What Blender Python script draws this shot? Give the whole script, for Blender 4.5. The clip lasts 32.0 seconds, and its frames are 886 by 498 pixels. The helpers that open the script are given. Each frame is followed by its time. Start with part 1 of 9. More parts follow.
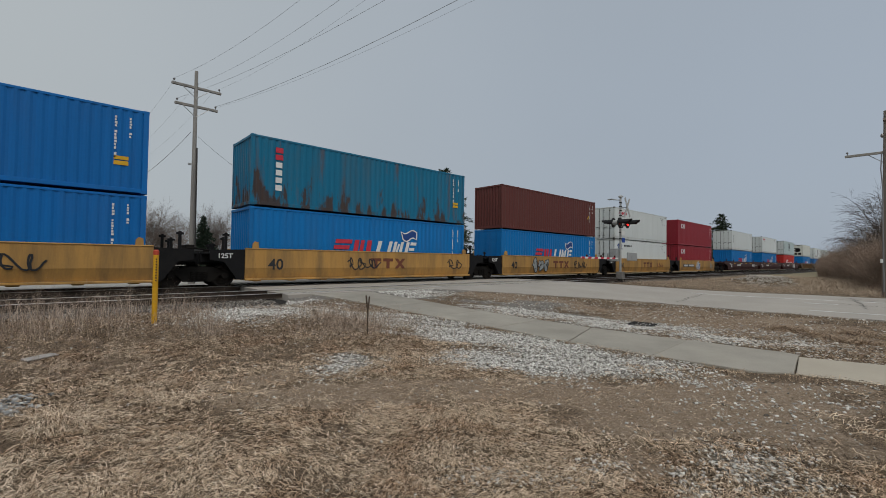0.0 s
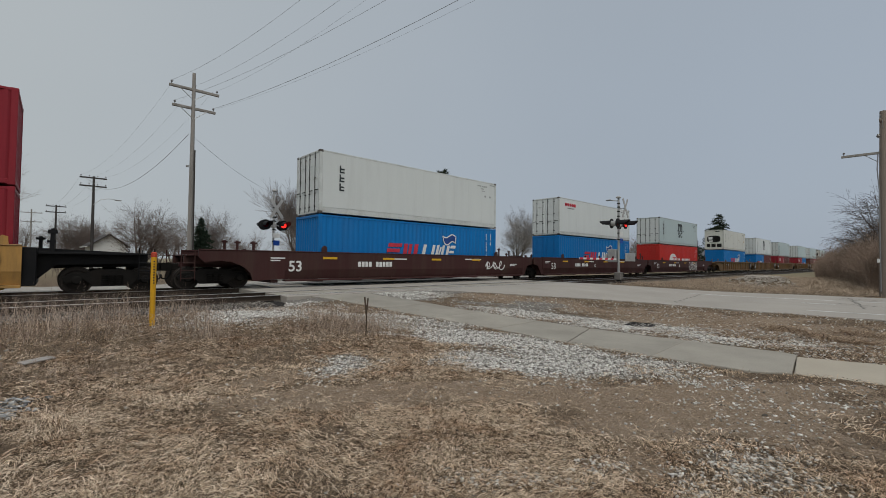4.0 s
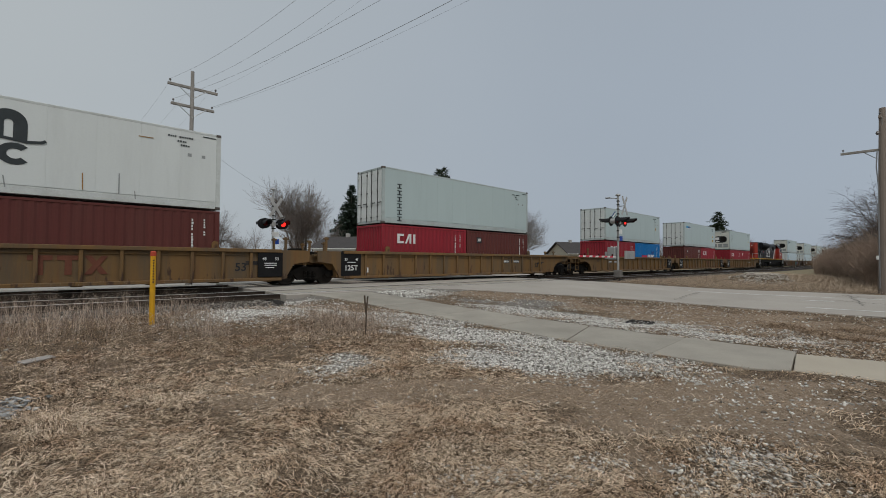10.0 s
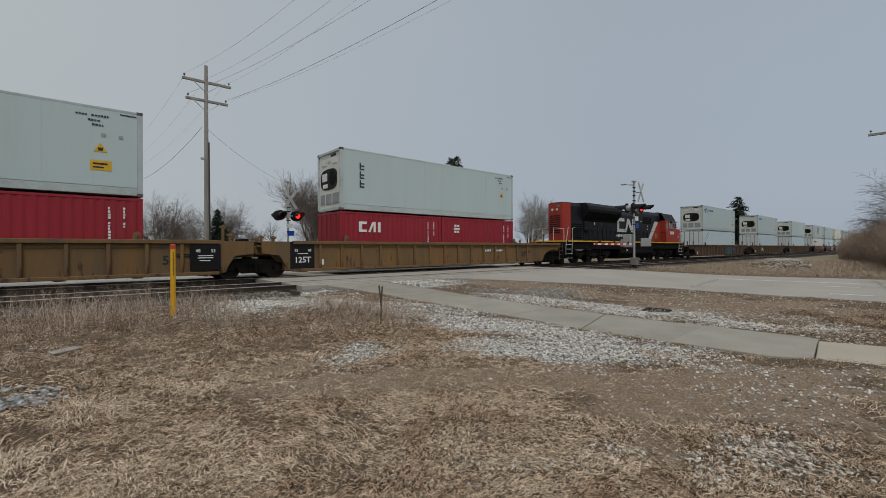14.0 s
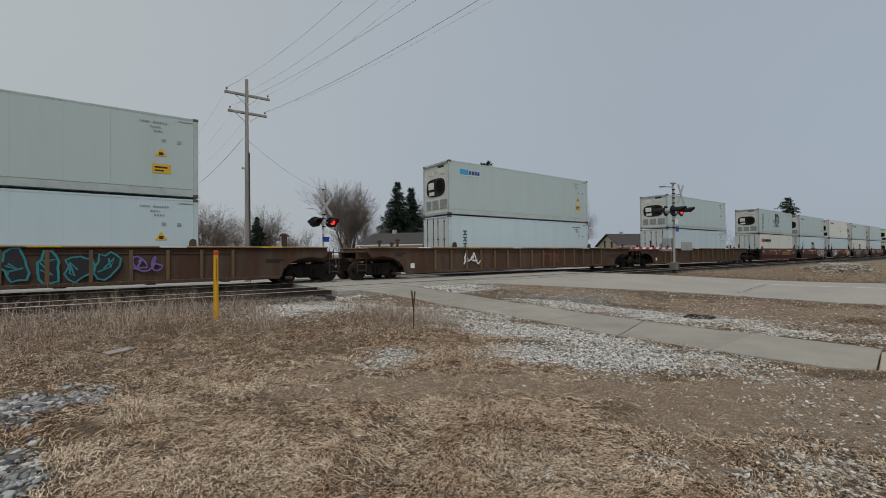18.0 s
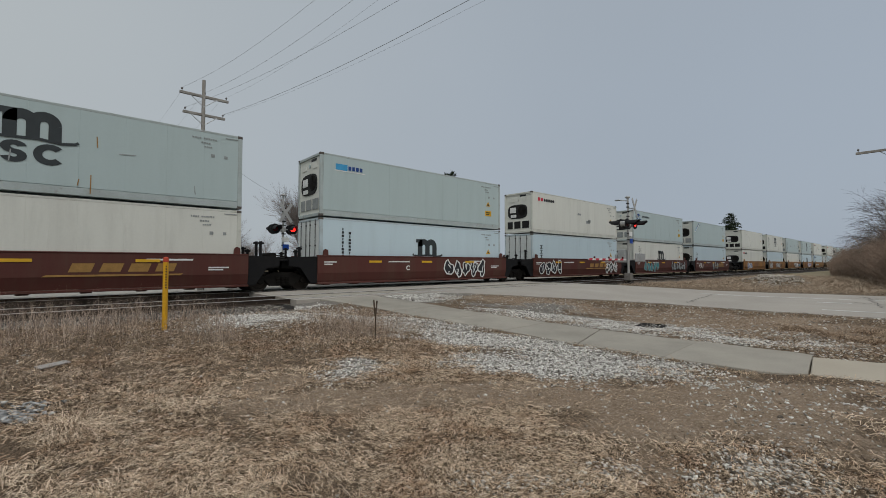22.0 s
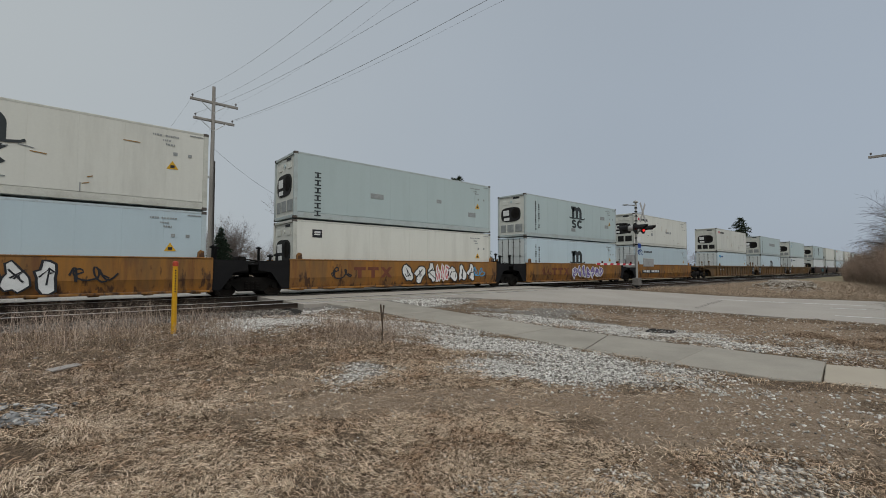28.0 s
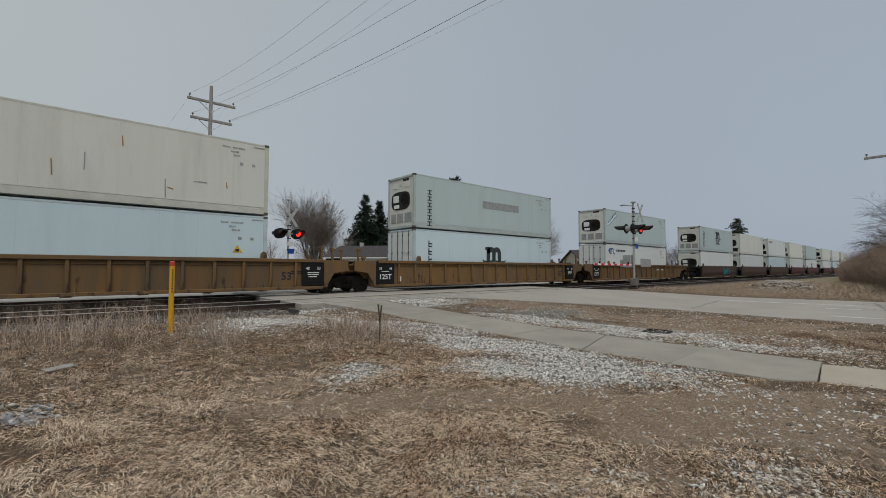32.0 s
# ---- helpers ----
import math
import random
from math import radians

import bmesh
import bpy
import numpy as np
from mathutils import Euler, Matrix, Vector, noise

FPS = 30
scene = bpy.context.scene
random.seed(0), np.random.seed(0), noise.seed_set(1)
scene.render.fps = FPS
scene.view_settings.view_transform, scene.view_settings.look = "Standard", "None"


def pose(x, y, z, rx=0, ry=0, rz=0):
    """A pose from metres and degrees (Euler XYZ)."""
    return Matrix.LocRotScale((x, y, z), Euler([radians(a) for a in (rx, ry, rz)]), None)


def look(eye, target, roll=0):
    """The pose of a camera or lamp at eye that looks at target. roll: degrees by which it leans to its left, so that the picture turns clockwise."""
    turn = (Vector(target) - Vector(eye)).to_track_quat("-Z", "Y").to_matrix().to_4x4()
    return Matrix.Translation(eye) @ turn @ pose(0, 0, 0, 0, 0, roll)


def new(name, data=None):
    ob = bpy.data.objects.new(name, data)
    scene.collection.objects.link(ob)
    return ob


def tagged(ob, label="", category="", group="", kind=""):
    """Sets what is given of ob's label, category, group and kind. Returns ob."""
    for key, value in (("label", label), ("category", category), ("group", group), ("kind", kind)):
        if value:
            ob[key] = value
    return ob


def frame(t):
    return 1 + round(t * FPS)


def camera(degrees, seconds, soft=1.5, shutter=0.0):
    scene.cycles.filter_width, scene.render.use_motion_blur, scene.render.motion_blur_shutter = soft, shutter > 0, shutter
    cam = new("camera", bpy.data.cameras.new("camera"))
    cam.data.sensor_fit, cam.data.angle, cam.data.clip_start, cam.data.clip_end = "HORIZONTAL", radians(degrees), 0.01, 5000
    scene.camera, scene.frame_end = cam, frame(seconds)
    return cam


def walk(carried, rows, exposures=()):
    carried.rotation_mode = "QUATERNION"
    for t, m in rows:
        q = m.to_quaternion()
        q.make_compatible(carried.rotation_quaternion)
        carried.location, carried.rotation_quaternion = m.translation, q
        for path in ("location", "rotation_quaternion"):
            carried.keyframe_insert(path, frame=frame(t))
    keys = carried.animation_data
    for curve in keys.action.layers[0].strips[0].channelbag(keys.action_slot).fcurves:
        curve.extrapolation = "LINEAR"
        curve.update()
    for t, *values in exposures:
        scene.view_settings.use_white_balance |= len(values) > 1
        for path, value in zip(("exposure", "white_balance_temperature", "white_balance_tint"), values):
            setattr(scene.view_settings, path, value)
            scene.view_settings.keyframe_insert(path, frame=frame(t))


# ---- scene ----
cam = camera(92.6, 32.0, soft=0.9)

EYE = 1.6           # eye height over the verge
RAIL = 0.43         # rail top
Y_NEAR, Y_FAR = 14.7, 19.02   # centre lines of the two tracks

TURNS = [
    (0.0, 91.46, -0.79, -42.28),
    (0.5, 91.56, -0.72, -42.25),
    (1.0, 91.63, -0.70, -42.22),
    (1.5, 91.66, -0.73, -42.21),
    (2.0, 91.65, -0.77, -42.23),
    (2.5, 91.64, -0.76, -42.26),
    (3.0, 91.63, -0.73, -42.34),
    (3.5, 91.64, -0.67, -42.42),
    (5.5, 91.61, -0.44, -42.59),
    (6.0, 91.62, -0.42, -42.61),
    (6.5, 91.64, -0.39, -42.62),
    (7.0, 91.65, -0.39, -42.59),
    (7.5, 91.65, -0.43, -42.56),
    (8.0, 91.63, -0.41, -42.53),
    (8.5, 91.59, -0.36, -42.49),
    (9.0, 91.55, -0.38, -42.46),
    (9.5, 91.48, -0.44, -42.47),
    (10.0, 91.39, -0.44, -42.54),
    (10.5, 91.20, -0.41, -42.74),
    (11.0, 90.88, -0.34, -42.71),
    (11.5, 90.52, -0.30, -42.62),
    (12.0, 90.19, -0.22, -42.40),
    (12.5, 90.04, -0.10, -42.03),
    (13.0, 90.03, 0.00, -41.63),
    (13.5, 90.01, 0.10, -41.22),
    (14.0, 89.98, 0.23, -40.70),
    (14.5, 89.99, 0.40, -39.88),
    (15.0, 90.08, 0.60, -35.54),
    (15.5, 90.24, 0.84, -29.30),
    (16.1, 90.40, 0.95, -26.00),
    (16.8, 90.58, 0.85, -27.60),
    (17.5, 90.71, 0.68, -32.46),
    (18.0, 90.70, 0.47, -36.37),
    (18.5, 90.70, 0.35, -37.88),
    (19.0, 90.72, 0.33, -39.32),
    (19.5, 90.77, 0.36, -40.20),
    (20.0, 90.95, 0.43, -40.68),
    (20.5, 91.19, 0.55, -40.68),
    (21.0, 91.42, 0.31, -40.84),
    (21.5, 91.66, 0.02, -41.14),
    (22.0, 91.93, -0.04, -41.35),
    (22.5, 92.19, -0.09, -41.39),
    (23.0, 92.36, -0.05, -41.37),
    (23.5, 92.45, -0.02, -41.36),
    (24.0, 92.51, -0.00, -41.31),
    (24.5, 92.58, 0.03, -41.20),
    (25.0, 92.63, -0.03, -41.04),
    (25.5, 92.65, -0.10, -40.89),
    (27.5, 92.58, -0.20, -40.49),
    (28.0, 92.55, -0.14, -40.43),
    (28.5, 92.54, -0.11, -40.44),
    (29.0, 92.54, -0.06, -40.49),
    (29.5, 92.53, -0.02, -40.56),
    (30.0, 92.54, -0.05, -40.67),
    (30.5, 92.56, -0.07, -40.79),
    (31.0, 92.59, -0.04, -40.85),
    (31.5, 92.60, -0.06, -40.82),
    (32.0, 92.56, -0.20, -40.73),
]
walk(cam, [(t, pose(0, 0, EYE, a, b, c)) for t, a, b, c in TURNS])

# ---------------------------------------------------------------- light
SUN_AZ = radians(150)
world = bpy.data.worlds.new("overcast_sky")
scene.world = world
world.use_nodes = True
wn, wl = world.node_tree.nodes, world.node_tree.links
wn.clear()
w_out = wn.new("ShaderNodeOutputWorld")
w_bg = wn.new("ShaderNodeBackground")
w_sky = wn.new("ShaderNodeTexSky")
w_sky.sky_type, w_sky.sun_disc = "NISHITA", False
w_sky.sun_elevation, w_sky.sun_rotation = radians(32), SUN_AZ
w_sky.air_density, w_sky.dust_density = 1.0, 4.0
w_gain = wn.new("ShaderNodeMix"); w_gain.data_type = "RGBA"; w_gain.blend_type = "MULTIPLY"
w_gain.inputs[0].default_value = 1.0
w_gain.inputs[7].default_value = (0.10, 0.10, 0.10, 1)
wl.new(w_sky.outputs[0], w_gain.inputs[6])
w_tc = wn.new("ShaderNodeTexCoord")
w_sep = wn.new("ShaderNodeSeparateXYZ")
wl.new(w_tc.outputs["Generated"], w_sep.inputs[0])
# cloud deck: paler and warmer over the far left, blue-grey to the right
w_mr = wn.new("ShaderNodeMapRange")
w_mr.inputs["From Min"].default_value, w_mr.inputs["From Max"].default_value = -0.2, 1.0
wl.new(w_sep.outputs[0], w_mr.inputs["Value"])
w_ramp = wn.new("ShaderNodeValToRGB")
w_ramp.color_ramp.elements[0].color = (0.445, 0.478, 0.488, 1)
w_ramp.color_ramp.elements[1].color = (0.345, 0.40, 0.47, 1)
wl.new(w_mr.outputs[0], w_ramp.inputs[0])
w_noise = wn.new("ShaderNodeTexNoise")
w_noise.inputs["Scale"].default_value, w_noise.inputs["Detail"].default_value = 1.6, 3.0
wl.new(w_tc.outputs["Generated"], w_noise.inputs["Vector"])
w_nr = wn.new("ShaderNodeMapRange")
w_nr.inputs["To Min"].default_value, w_nr.inputs["To Max"].default_value = 0.94, 1.06
wl.new(w_noise.outputs[0], w_nr.inputs["Value"])
w_cl = wn.new("ShaderNodeMix"); w_cl.data_type = "RGBA"; w_cl.blend_type = "MULTIPLY"
w_cl.inputs[0].default_value = 1.0
wl.new(w_ramp.outputs[0], w_cl.inputs[6]); wl.new(w_nr.outputs[0], w_cl.inputs[7])
w_mix = wn.new("ShaderNodeMix"); w_mix.data_type = "RGBA"
w_mix.inputs[0].default_value = 0.94
wl.new(w_gain.outputs[2], w_mix.inputs[6]); wl.new(w_cl.outputs[2], w_mix.inputs[7])
wl.new(w_mix.outputs[2], w_bg.inputs[0])
w_bg.inputs[1].default_value = 1.0
wl.new(w_bg.outputs[0], w_out.inputs[0])

sun = new("sun", bpy.data.lights.new("sun", "SUN"))
sun.data.energy, sun.data.angle, sun.data.color = 1.5, radians(25), (1.0, 0.97, 0.93)
sun.matrix_world = look((0, 0, 60), (20, 32, 0))

# ---------------------------------------------------------------- materials
MATS = {}


def mat(name, rgb, rough=0.6, metal=0.0, var=0.12, scale=3.0, fine=40.0, bump=0.15, dirt=None, dirt_amt=0.0, streak=False,
        rust=0.0, emit=0.0, space="Object", bump_d=0.01, rand=0.0, spec=0.35, dirt_lo=0.5, rust_lo=0.62):
    """Painted or raw surface: base colour with broad and fine variation, dirt or rust patches and a fine relief."""
    if name in MATS:
        return MATS[name]
    m = bpy.data.materials.new(name)
    m.use_nodes = True
    n, l = m.node_tree.nodes, m.node_tree.links
    b = n["Principled BSDF"]
    tc = n.new("ShaderNodeTexCoord")
    info = n.new("ShaderNodeObjectInfo")
    mul = n.new("ShaderNodeMath"); mul.operation = "MULTIPLY"; mul.inputs[1].default_value = 37.0
    l.new(info.outputs["Random"], mul.inputs[0])
    add = n.new("ShaderNodeVectorMath"); add.operation = "ADD"
    l.new(tc.outputs[space], add.inputs[0])
    if space == "Object":
        l.new(mul.outputs[0], add.inputs[1])
    mp = n.new("ShaderNodeMapping")
    l.new(add.outputs[0], mp.inputs[0])
    if streak:
        mp.inputs["Scale"].default_value = (1.3, 1.3, 0.16)
    n1 = n.new("ShaderNodeTexNoise"); n1.inputs["Scale"].default_value = scale; n1.inputs["Detail"].default_value = 5
    n2 = n.new("ShaderNodeTexNoise"); n2.inputs["Scale"].default_value = fine; n2.inputs["Detail"].default_value = 3
    l.new(mp.outputs[0], n1.inputs["Vector"]); l.new(add.outputs[0], n2.inputs["Vector"])
    ramp = n.new("ShaderNodeMapRange")
    ramp.inputs["From Min"].default_value, ramp.inputs["From Max"].default_value = 0.25, 0.75
    ramp.inputs["To Min"].default_value, ramp.inputs["To Max"].default_value = 1 - var, 1 + var
    l.new(n1.outputs[0], ramp.inputs["Value"])
    r2 = n.new("ShaderNodeMapRange")
    r2.inputs["From Min"].default_value, r2.inputs["From Max"].default_value = 0.25, 0.75
    r2.inputs["To Min"].default_value, r2.inputs["To Max"].default_value = 1 - var * 0.6, 1 + var * 0.6
    l.new(n2.outputs[0], r2.inputs["Value"])
    mm = n.new("ShaderNodeMath"); mm.operation = "MULTIPLY"
    l.new(ramp.outputs[0], mm.inputs[0]); l.new(r2.outputs[0], mm.inputs[1])
    fac = mm.outputs[0]
    if rand:
        rr = n.new("ShaderNodeMapRange")
        rr.inputs["To Min"].default_value, rr.inputs["To Max"].default_value = 1 - rand, 1 + rand
        l.new(info.outputs["Random"], rr.inputs["Value"])
        m3 = n.new("ShaderNodeMath"); m3.operation = "MULTIPLY"
        l.new(fac, m3.inputs[0]); l.new(rr.outputs[0], m3.inputs[1])
        fac = m3.outputs[0]
    mx = n.new("ShaderNodeMix"); mx.data_type = "RGBA"; mx.blend_type = "MULTIPLY"; mx.inputs[0].default_value = 1.0
    mx.inputs[6].default_value = (*rgb, 1)
    l.new(fac, mx.inputs[7])
    col = mx.outputs[2]
    for amt, tint, sc, lo in ((dirt_amt, dirt or (0.09, 0.075, 0.055), scale * 0.6, dirt_lo), (rust, (0.135, 0.060, 0.032), scale * 1.3, rust_lo)):
        if amt <= 0:
            continue
        n3 = n.new("ShaderNodeTexNoise"); n3.inputs["Scale"].default_value = sc; n3.inputs["Detail"].default_value = 8
        n3.inputs["Roughness"].default_value = 0.68
        l.new(mp.outputs[0], n3.inputs["Vector"])
        mr = n.new("ShaderNodeMapRange")
        mr.inputs["From Min"].default_value, mr.inputs["From Max"].default_value = lo, lo + 0.22
        mr.inputs["To Max"].default_value = amt
        l.new(n3.outputs[0], mr.inputs["Value"])
        d = n.new("ShaderNodeMix"); d.data_type = "RGBA"
        l.new(mr.outputs[0], d.inputs[0]); l.new(col, d.inputs[6]); d.inputs[7].default_value = (*tint, 1)
        col = d.outputs[2]
    l.new(col, b.inputs["Base Color"])
    b.inputs["Roughness"].default_value, b.inputs["Metallic"].default_value = rough, metal
    b.inputs["Specular IOR Level"].default_value = spec
    if bump:
        bp = n.new("ShaderNodeBump"); bp.inputs["Strength"].default_value = bump; bp.inputs["Distance"].default_value = bump_d
        l.new(n2.outputs[0], bp.inputs["Height"]); l.new(bp.outputs[0], b.inputs["Normal"])
    if emit:
        b.inputs["Emission Color"].default_value = (*rgb, 1)
        b.inputs["Emission Strength"].default_value = emit
    MATS[name] = m
    return m


# ---------------------------------------------------------------- mesh building
class Geo:
    """Collects faces of one part."""

    def __init__(self):
        self.v, self.f = [], []

    def box(self, x0, y0, z0, x1, y1, z1, c=0.008):
        """A box with chamfered edges."""
        c = min(c, (x1 - x0) * 0.3, (y1 - y0) * 0.3, (z1 - z0) * 0.3)
        b = len(self.v)
        X, Y, Z = (x0, x1), (y0, y1), (z0, z1)
        idx = {}
        for i in (0, 1):
            for j in (0, 1):
                for k in (0, 1):
                    px, py, pz = X[i], Y[j], Z[k]
                    sx, sy, sz = (1, -1)[i] * c, (1, -1)[j] * c, (1, -1)[k] * c
                    idx[i, j, k, 0] = len(self.v); self.v.append((px, py + sy, pz + sz))
                    idx[i, j, k, 1] = len(self.v); self.v.append((px + sx, py, pz + sz))
                    idx[i, j, k, 2] = len(self.v); self.v.append((px + sx, py + sy, pz))
        F = self.f
        for a in (0, 1, 2):
            for s in (0, 1):
                q = []
                for p, r in ((0, 0), (1, 0), (1, 1), (0, 1)):
                    key = [p, r]; key.insert(a, s)
                    q.append(idx[(*key, a)])
                F.append(q if (s == 1) == (a != 1) else q[::-1])
        for a in (0, 1, 2):
            o1, o2 = [x for x in (0, 1, 2) if x != a]
            for s in (0, 1):
                for t in (0, 1):
                    k0, k1 = [0, 0, 0], [0, 0, 0]
                    k0[o1] = k1[o1] = s; k0[o2] = k1[o2] = t; k1[a] = 1
                    F.append([idx[(*k0, o1)], idx[(*k1, o1)], idx[(*k1, o2)], idx[(*k0, o2)]])
        for i in (0, 1):
            for j in (0, 1):
                for k in (0, 1):
                    F.append([idx[i, j, k, 0], idx[i, j, k, 1], idx[i, j, k, 2]])
        return self

    def prism(self, pts, a0, a1, axis="y"):
        """A polygon in the two other axes (x-z for y, y-z for x, x-y for z), drawn from a0 to a1."""
        b, n = len(self.v), len(pts)
        for a in (a0, a1):
            for p, q in pts:
                self.v.append({"x": (a, p, q), "y": (p, a, q), "z": (p, q, a)}[axis])
        self.f.append(list(range(b, b + n)))
        self.f.append(list(range(b + 2 * n - 1, b + n - 1, -1)))
        for i in range(n):
            j = (i + 1) % n
            self.f.append([b + i, b + j, b + n + j, b + n + i])
        return self

    def tube(self, p0, p1, r0, r1=None, n=8, caps=True):
        r1 = r0 if r1 is None else r1
        p0, p1 = Vector(p0), Vector(p1)
        d = (p1 - p0).normalized()
        s = d.orthogonal().normalized(); t = d.cross(s)
        b = len(self.v)
        for p, r in ((p0, r0), (p1, r1)):
            for i in range(n):
                a = 2 * math.pi * i / n
                self.v.append(tuple(p + (s * math.cos(a) + t * math.sin(a)) * r))
        for i in range(n):
            j = (i + 1) % n
            self.f.append([b + i, b + j, b + n + j, b + n + i])
        if caps:
            self.f.append(list(range(b + n - 1, b - 1, -1)))
            self.f.append(list(range(b + n, b + 2 * n)))
        return self

    def path(self, pts, r, n=6):
        """One bent tube through all the points."""
        pts = [Vector(p) for p in pts]
        b, m = len(self.v), len(pts)
        s = (pts[1] - pts[0]).orthogonal().normalized()
        for i, p in enumerate(pts):
            d = (pts[min(i + 1, m - 1)] - pts[max(i - 1, 0)]).normalized()
            s = (s - d * s.dot(d)).normalized()
            t = d.cross(s)
            for k in range(n):
                a = 2 * math.pi * k / n
                self.v.append(tuple(p + (s * math.cos(a) + t * math.sin(a)) * r))
        for i in range(m - 1):
            for k in range(n):
                j = (k + 1) % n
                self.f.append([b + i * n + k, b + i * n + j, b + (i + 1) * n + j, b + (i + 1) * n + k])
        self.f.append(list(range(b + n - 1, b - 1, -1)))
        self.f.append(list(range(b + (m - 1) * n, b + m * n)))
        return self

    def lathe(self, prof, centre, axis="y", n=20):
        """Turns a profile of (along, radius) round an axis through centre."""
        b = len(self.v)
        for al, r in prof:
            for i in range(n):
                a = 2 * math.pi * i / n
                c, s = math.cos(a) * r, math.sin(a) * r
                o = {"y": (c, al, s), "x": (al, c, s), "z": (c, s, al)}[axis]
                self.v.append((centre[0] + o[0], centre[1] + o[1], centre[2] + o[2]))
        m = len(prof)
        for k in range(m - 1):
            for i in range(n):
                j = (i + 1) % n
                self.f.append([b + k * n + i, b + k * n + j, b + (k + 1) * n + j, b + (k + 1) * n + i])
        self.f.append([b + i for i in range(n)])
        self.f.append([b + (m - 1) * n + i for i in range(n - 1, -1, -1)])
        return self

    def quad(self, *p):
        b = len(self.v)
        self.v.extend(p)
        self.f.append(list(range(b, b + len(p))))
        return self

    def mesh(self, name, material, smooth=False):
        me = bpy.data.meshes.new(name)
        me.from_pydata(self.v, [], self.f)
        bm = bmesh.new(); bm.from_mesh(me)
        if len(bm.faces) < 4000:
            bmesh.ops.recalc_face_normals(bm, faces=bm.faces)
        bm.to_mesh(me); bm.free()
        me.materials.append(material)
        if smooth:
            me.shade_smooth()
        return me


def part(name, geo, material, parent=None, label="", smooth=False, at=None):
    """One mesh object under a thing or a part. geo may be a finished mesh."""
    me = geo if isinstance(geo, bpy.types.Mesh) else geo.mesh(name, material, smooth)
    ob = new(name, me)
    if parent is not None:
        ob.parent = parent
    if at is not None:
        ob.location = at
    if label:
        ob["label"] = label
    return ob


def thing(name, label, category, m=None, group="", kind=""):
    ob = new(name)
    ob.empty_display_size = 0.3
    if m is not None:
        ob.matrix_basis = m
    return tagged(ob, label, category, group, kind)


def big_mesh(name, verts, faces, material):
    """A mesh from number arrays: verts n x 3, faces m x 3 or m x 4."""
    me = bpy.data.meshes.new(name)
    verts = np.asarray(verts, dtype=np.float32); faces = np.asarray(faces, dtype=np.int32)
    k = faces.shape[1]
    me.vertices.add(len(verts)); me.vertices.foreach_set("co", verts.ravel())
    me.loops.add(faces.size); me.loops.foreach_set("vertex_index", faces.ravel())
    me.polygons.add(len(faces))
    me.polygons.foreach_set("loop_start", np.arange(0, faces.size, k, dtype=np.int32))
    me.polygons.foreach_set("loop_total", np.full(len(faces), k, dtype=np.int32))
    me.update(calc_edges=True)
    me.materials.append(material)
    return me


TEXTS = {}


def text_mesh(body, size, material):
    key = (body, size, material.name)
    if key not in TEXTS:
        cu = bpy.data.curves.new("lettering", "FONT")
        cu.body, cu.size, cu.align_x, cu.extrude = body, size, "CENTER", 0.002
        cu.resolution_u = 3
        cu.offset = size * 0.018
        tmp = bpy.data.objects.new("lettering", cu)
        me = bpy.data.meshes.new_from_object(tmp)
        bpy.data.objects.remove(tmp)
        me.materials.clear(); me.materials.append(material)
        TEXTS[key] = me
    return TEXTS[key]


def lettering(body, size, material, parent, x, y, z):
    """Writing on a side that faces -y, centred at x with its foot at z."""
    ob = part("lettering", text_mesh(body, size, material), material, parent)
    ob.rotation_euler = (radians(90), 0, 0)
    ob.location = (x, y, z)
    return ob

# ---------------------------------------------------------------- paints of the train
def paint(name, rgb, rust=0.0, dirt=0.12, rough=0.5, dirt_lo=0.46, rust_lo=0.60, var=0.06):
    return mat(name, rgb, rough=rough, var=var, scale=1.5, fine=14.0, bump=0.05, dirt_amt=dirt, streak=True, rust=rust, rand=0.06, dirt_lo=dirt_lo, rust_lo=rust_lo, spec=0.22)


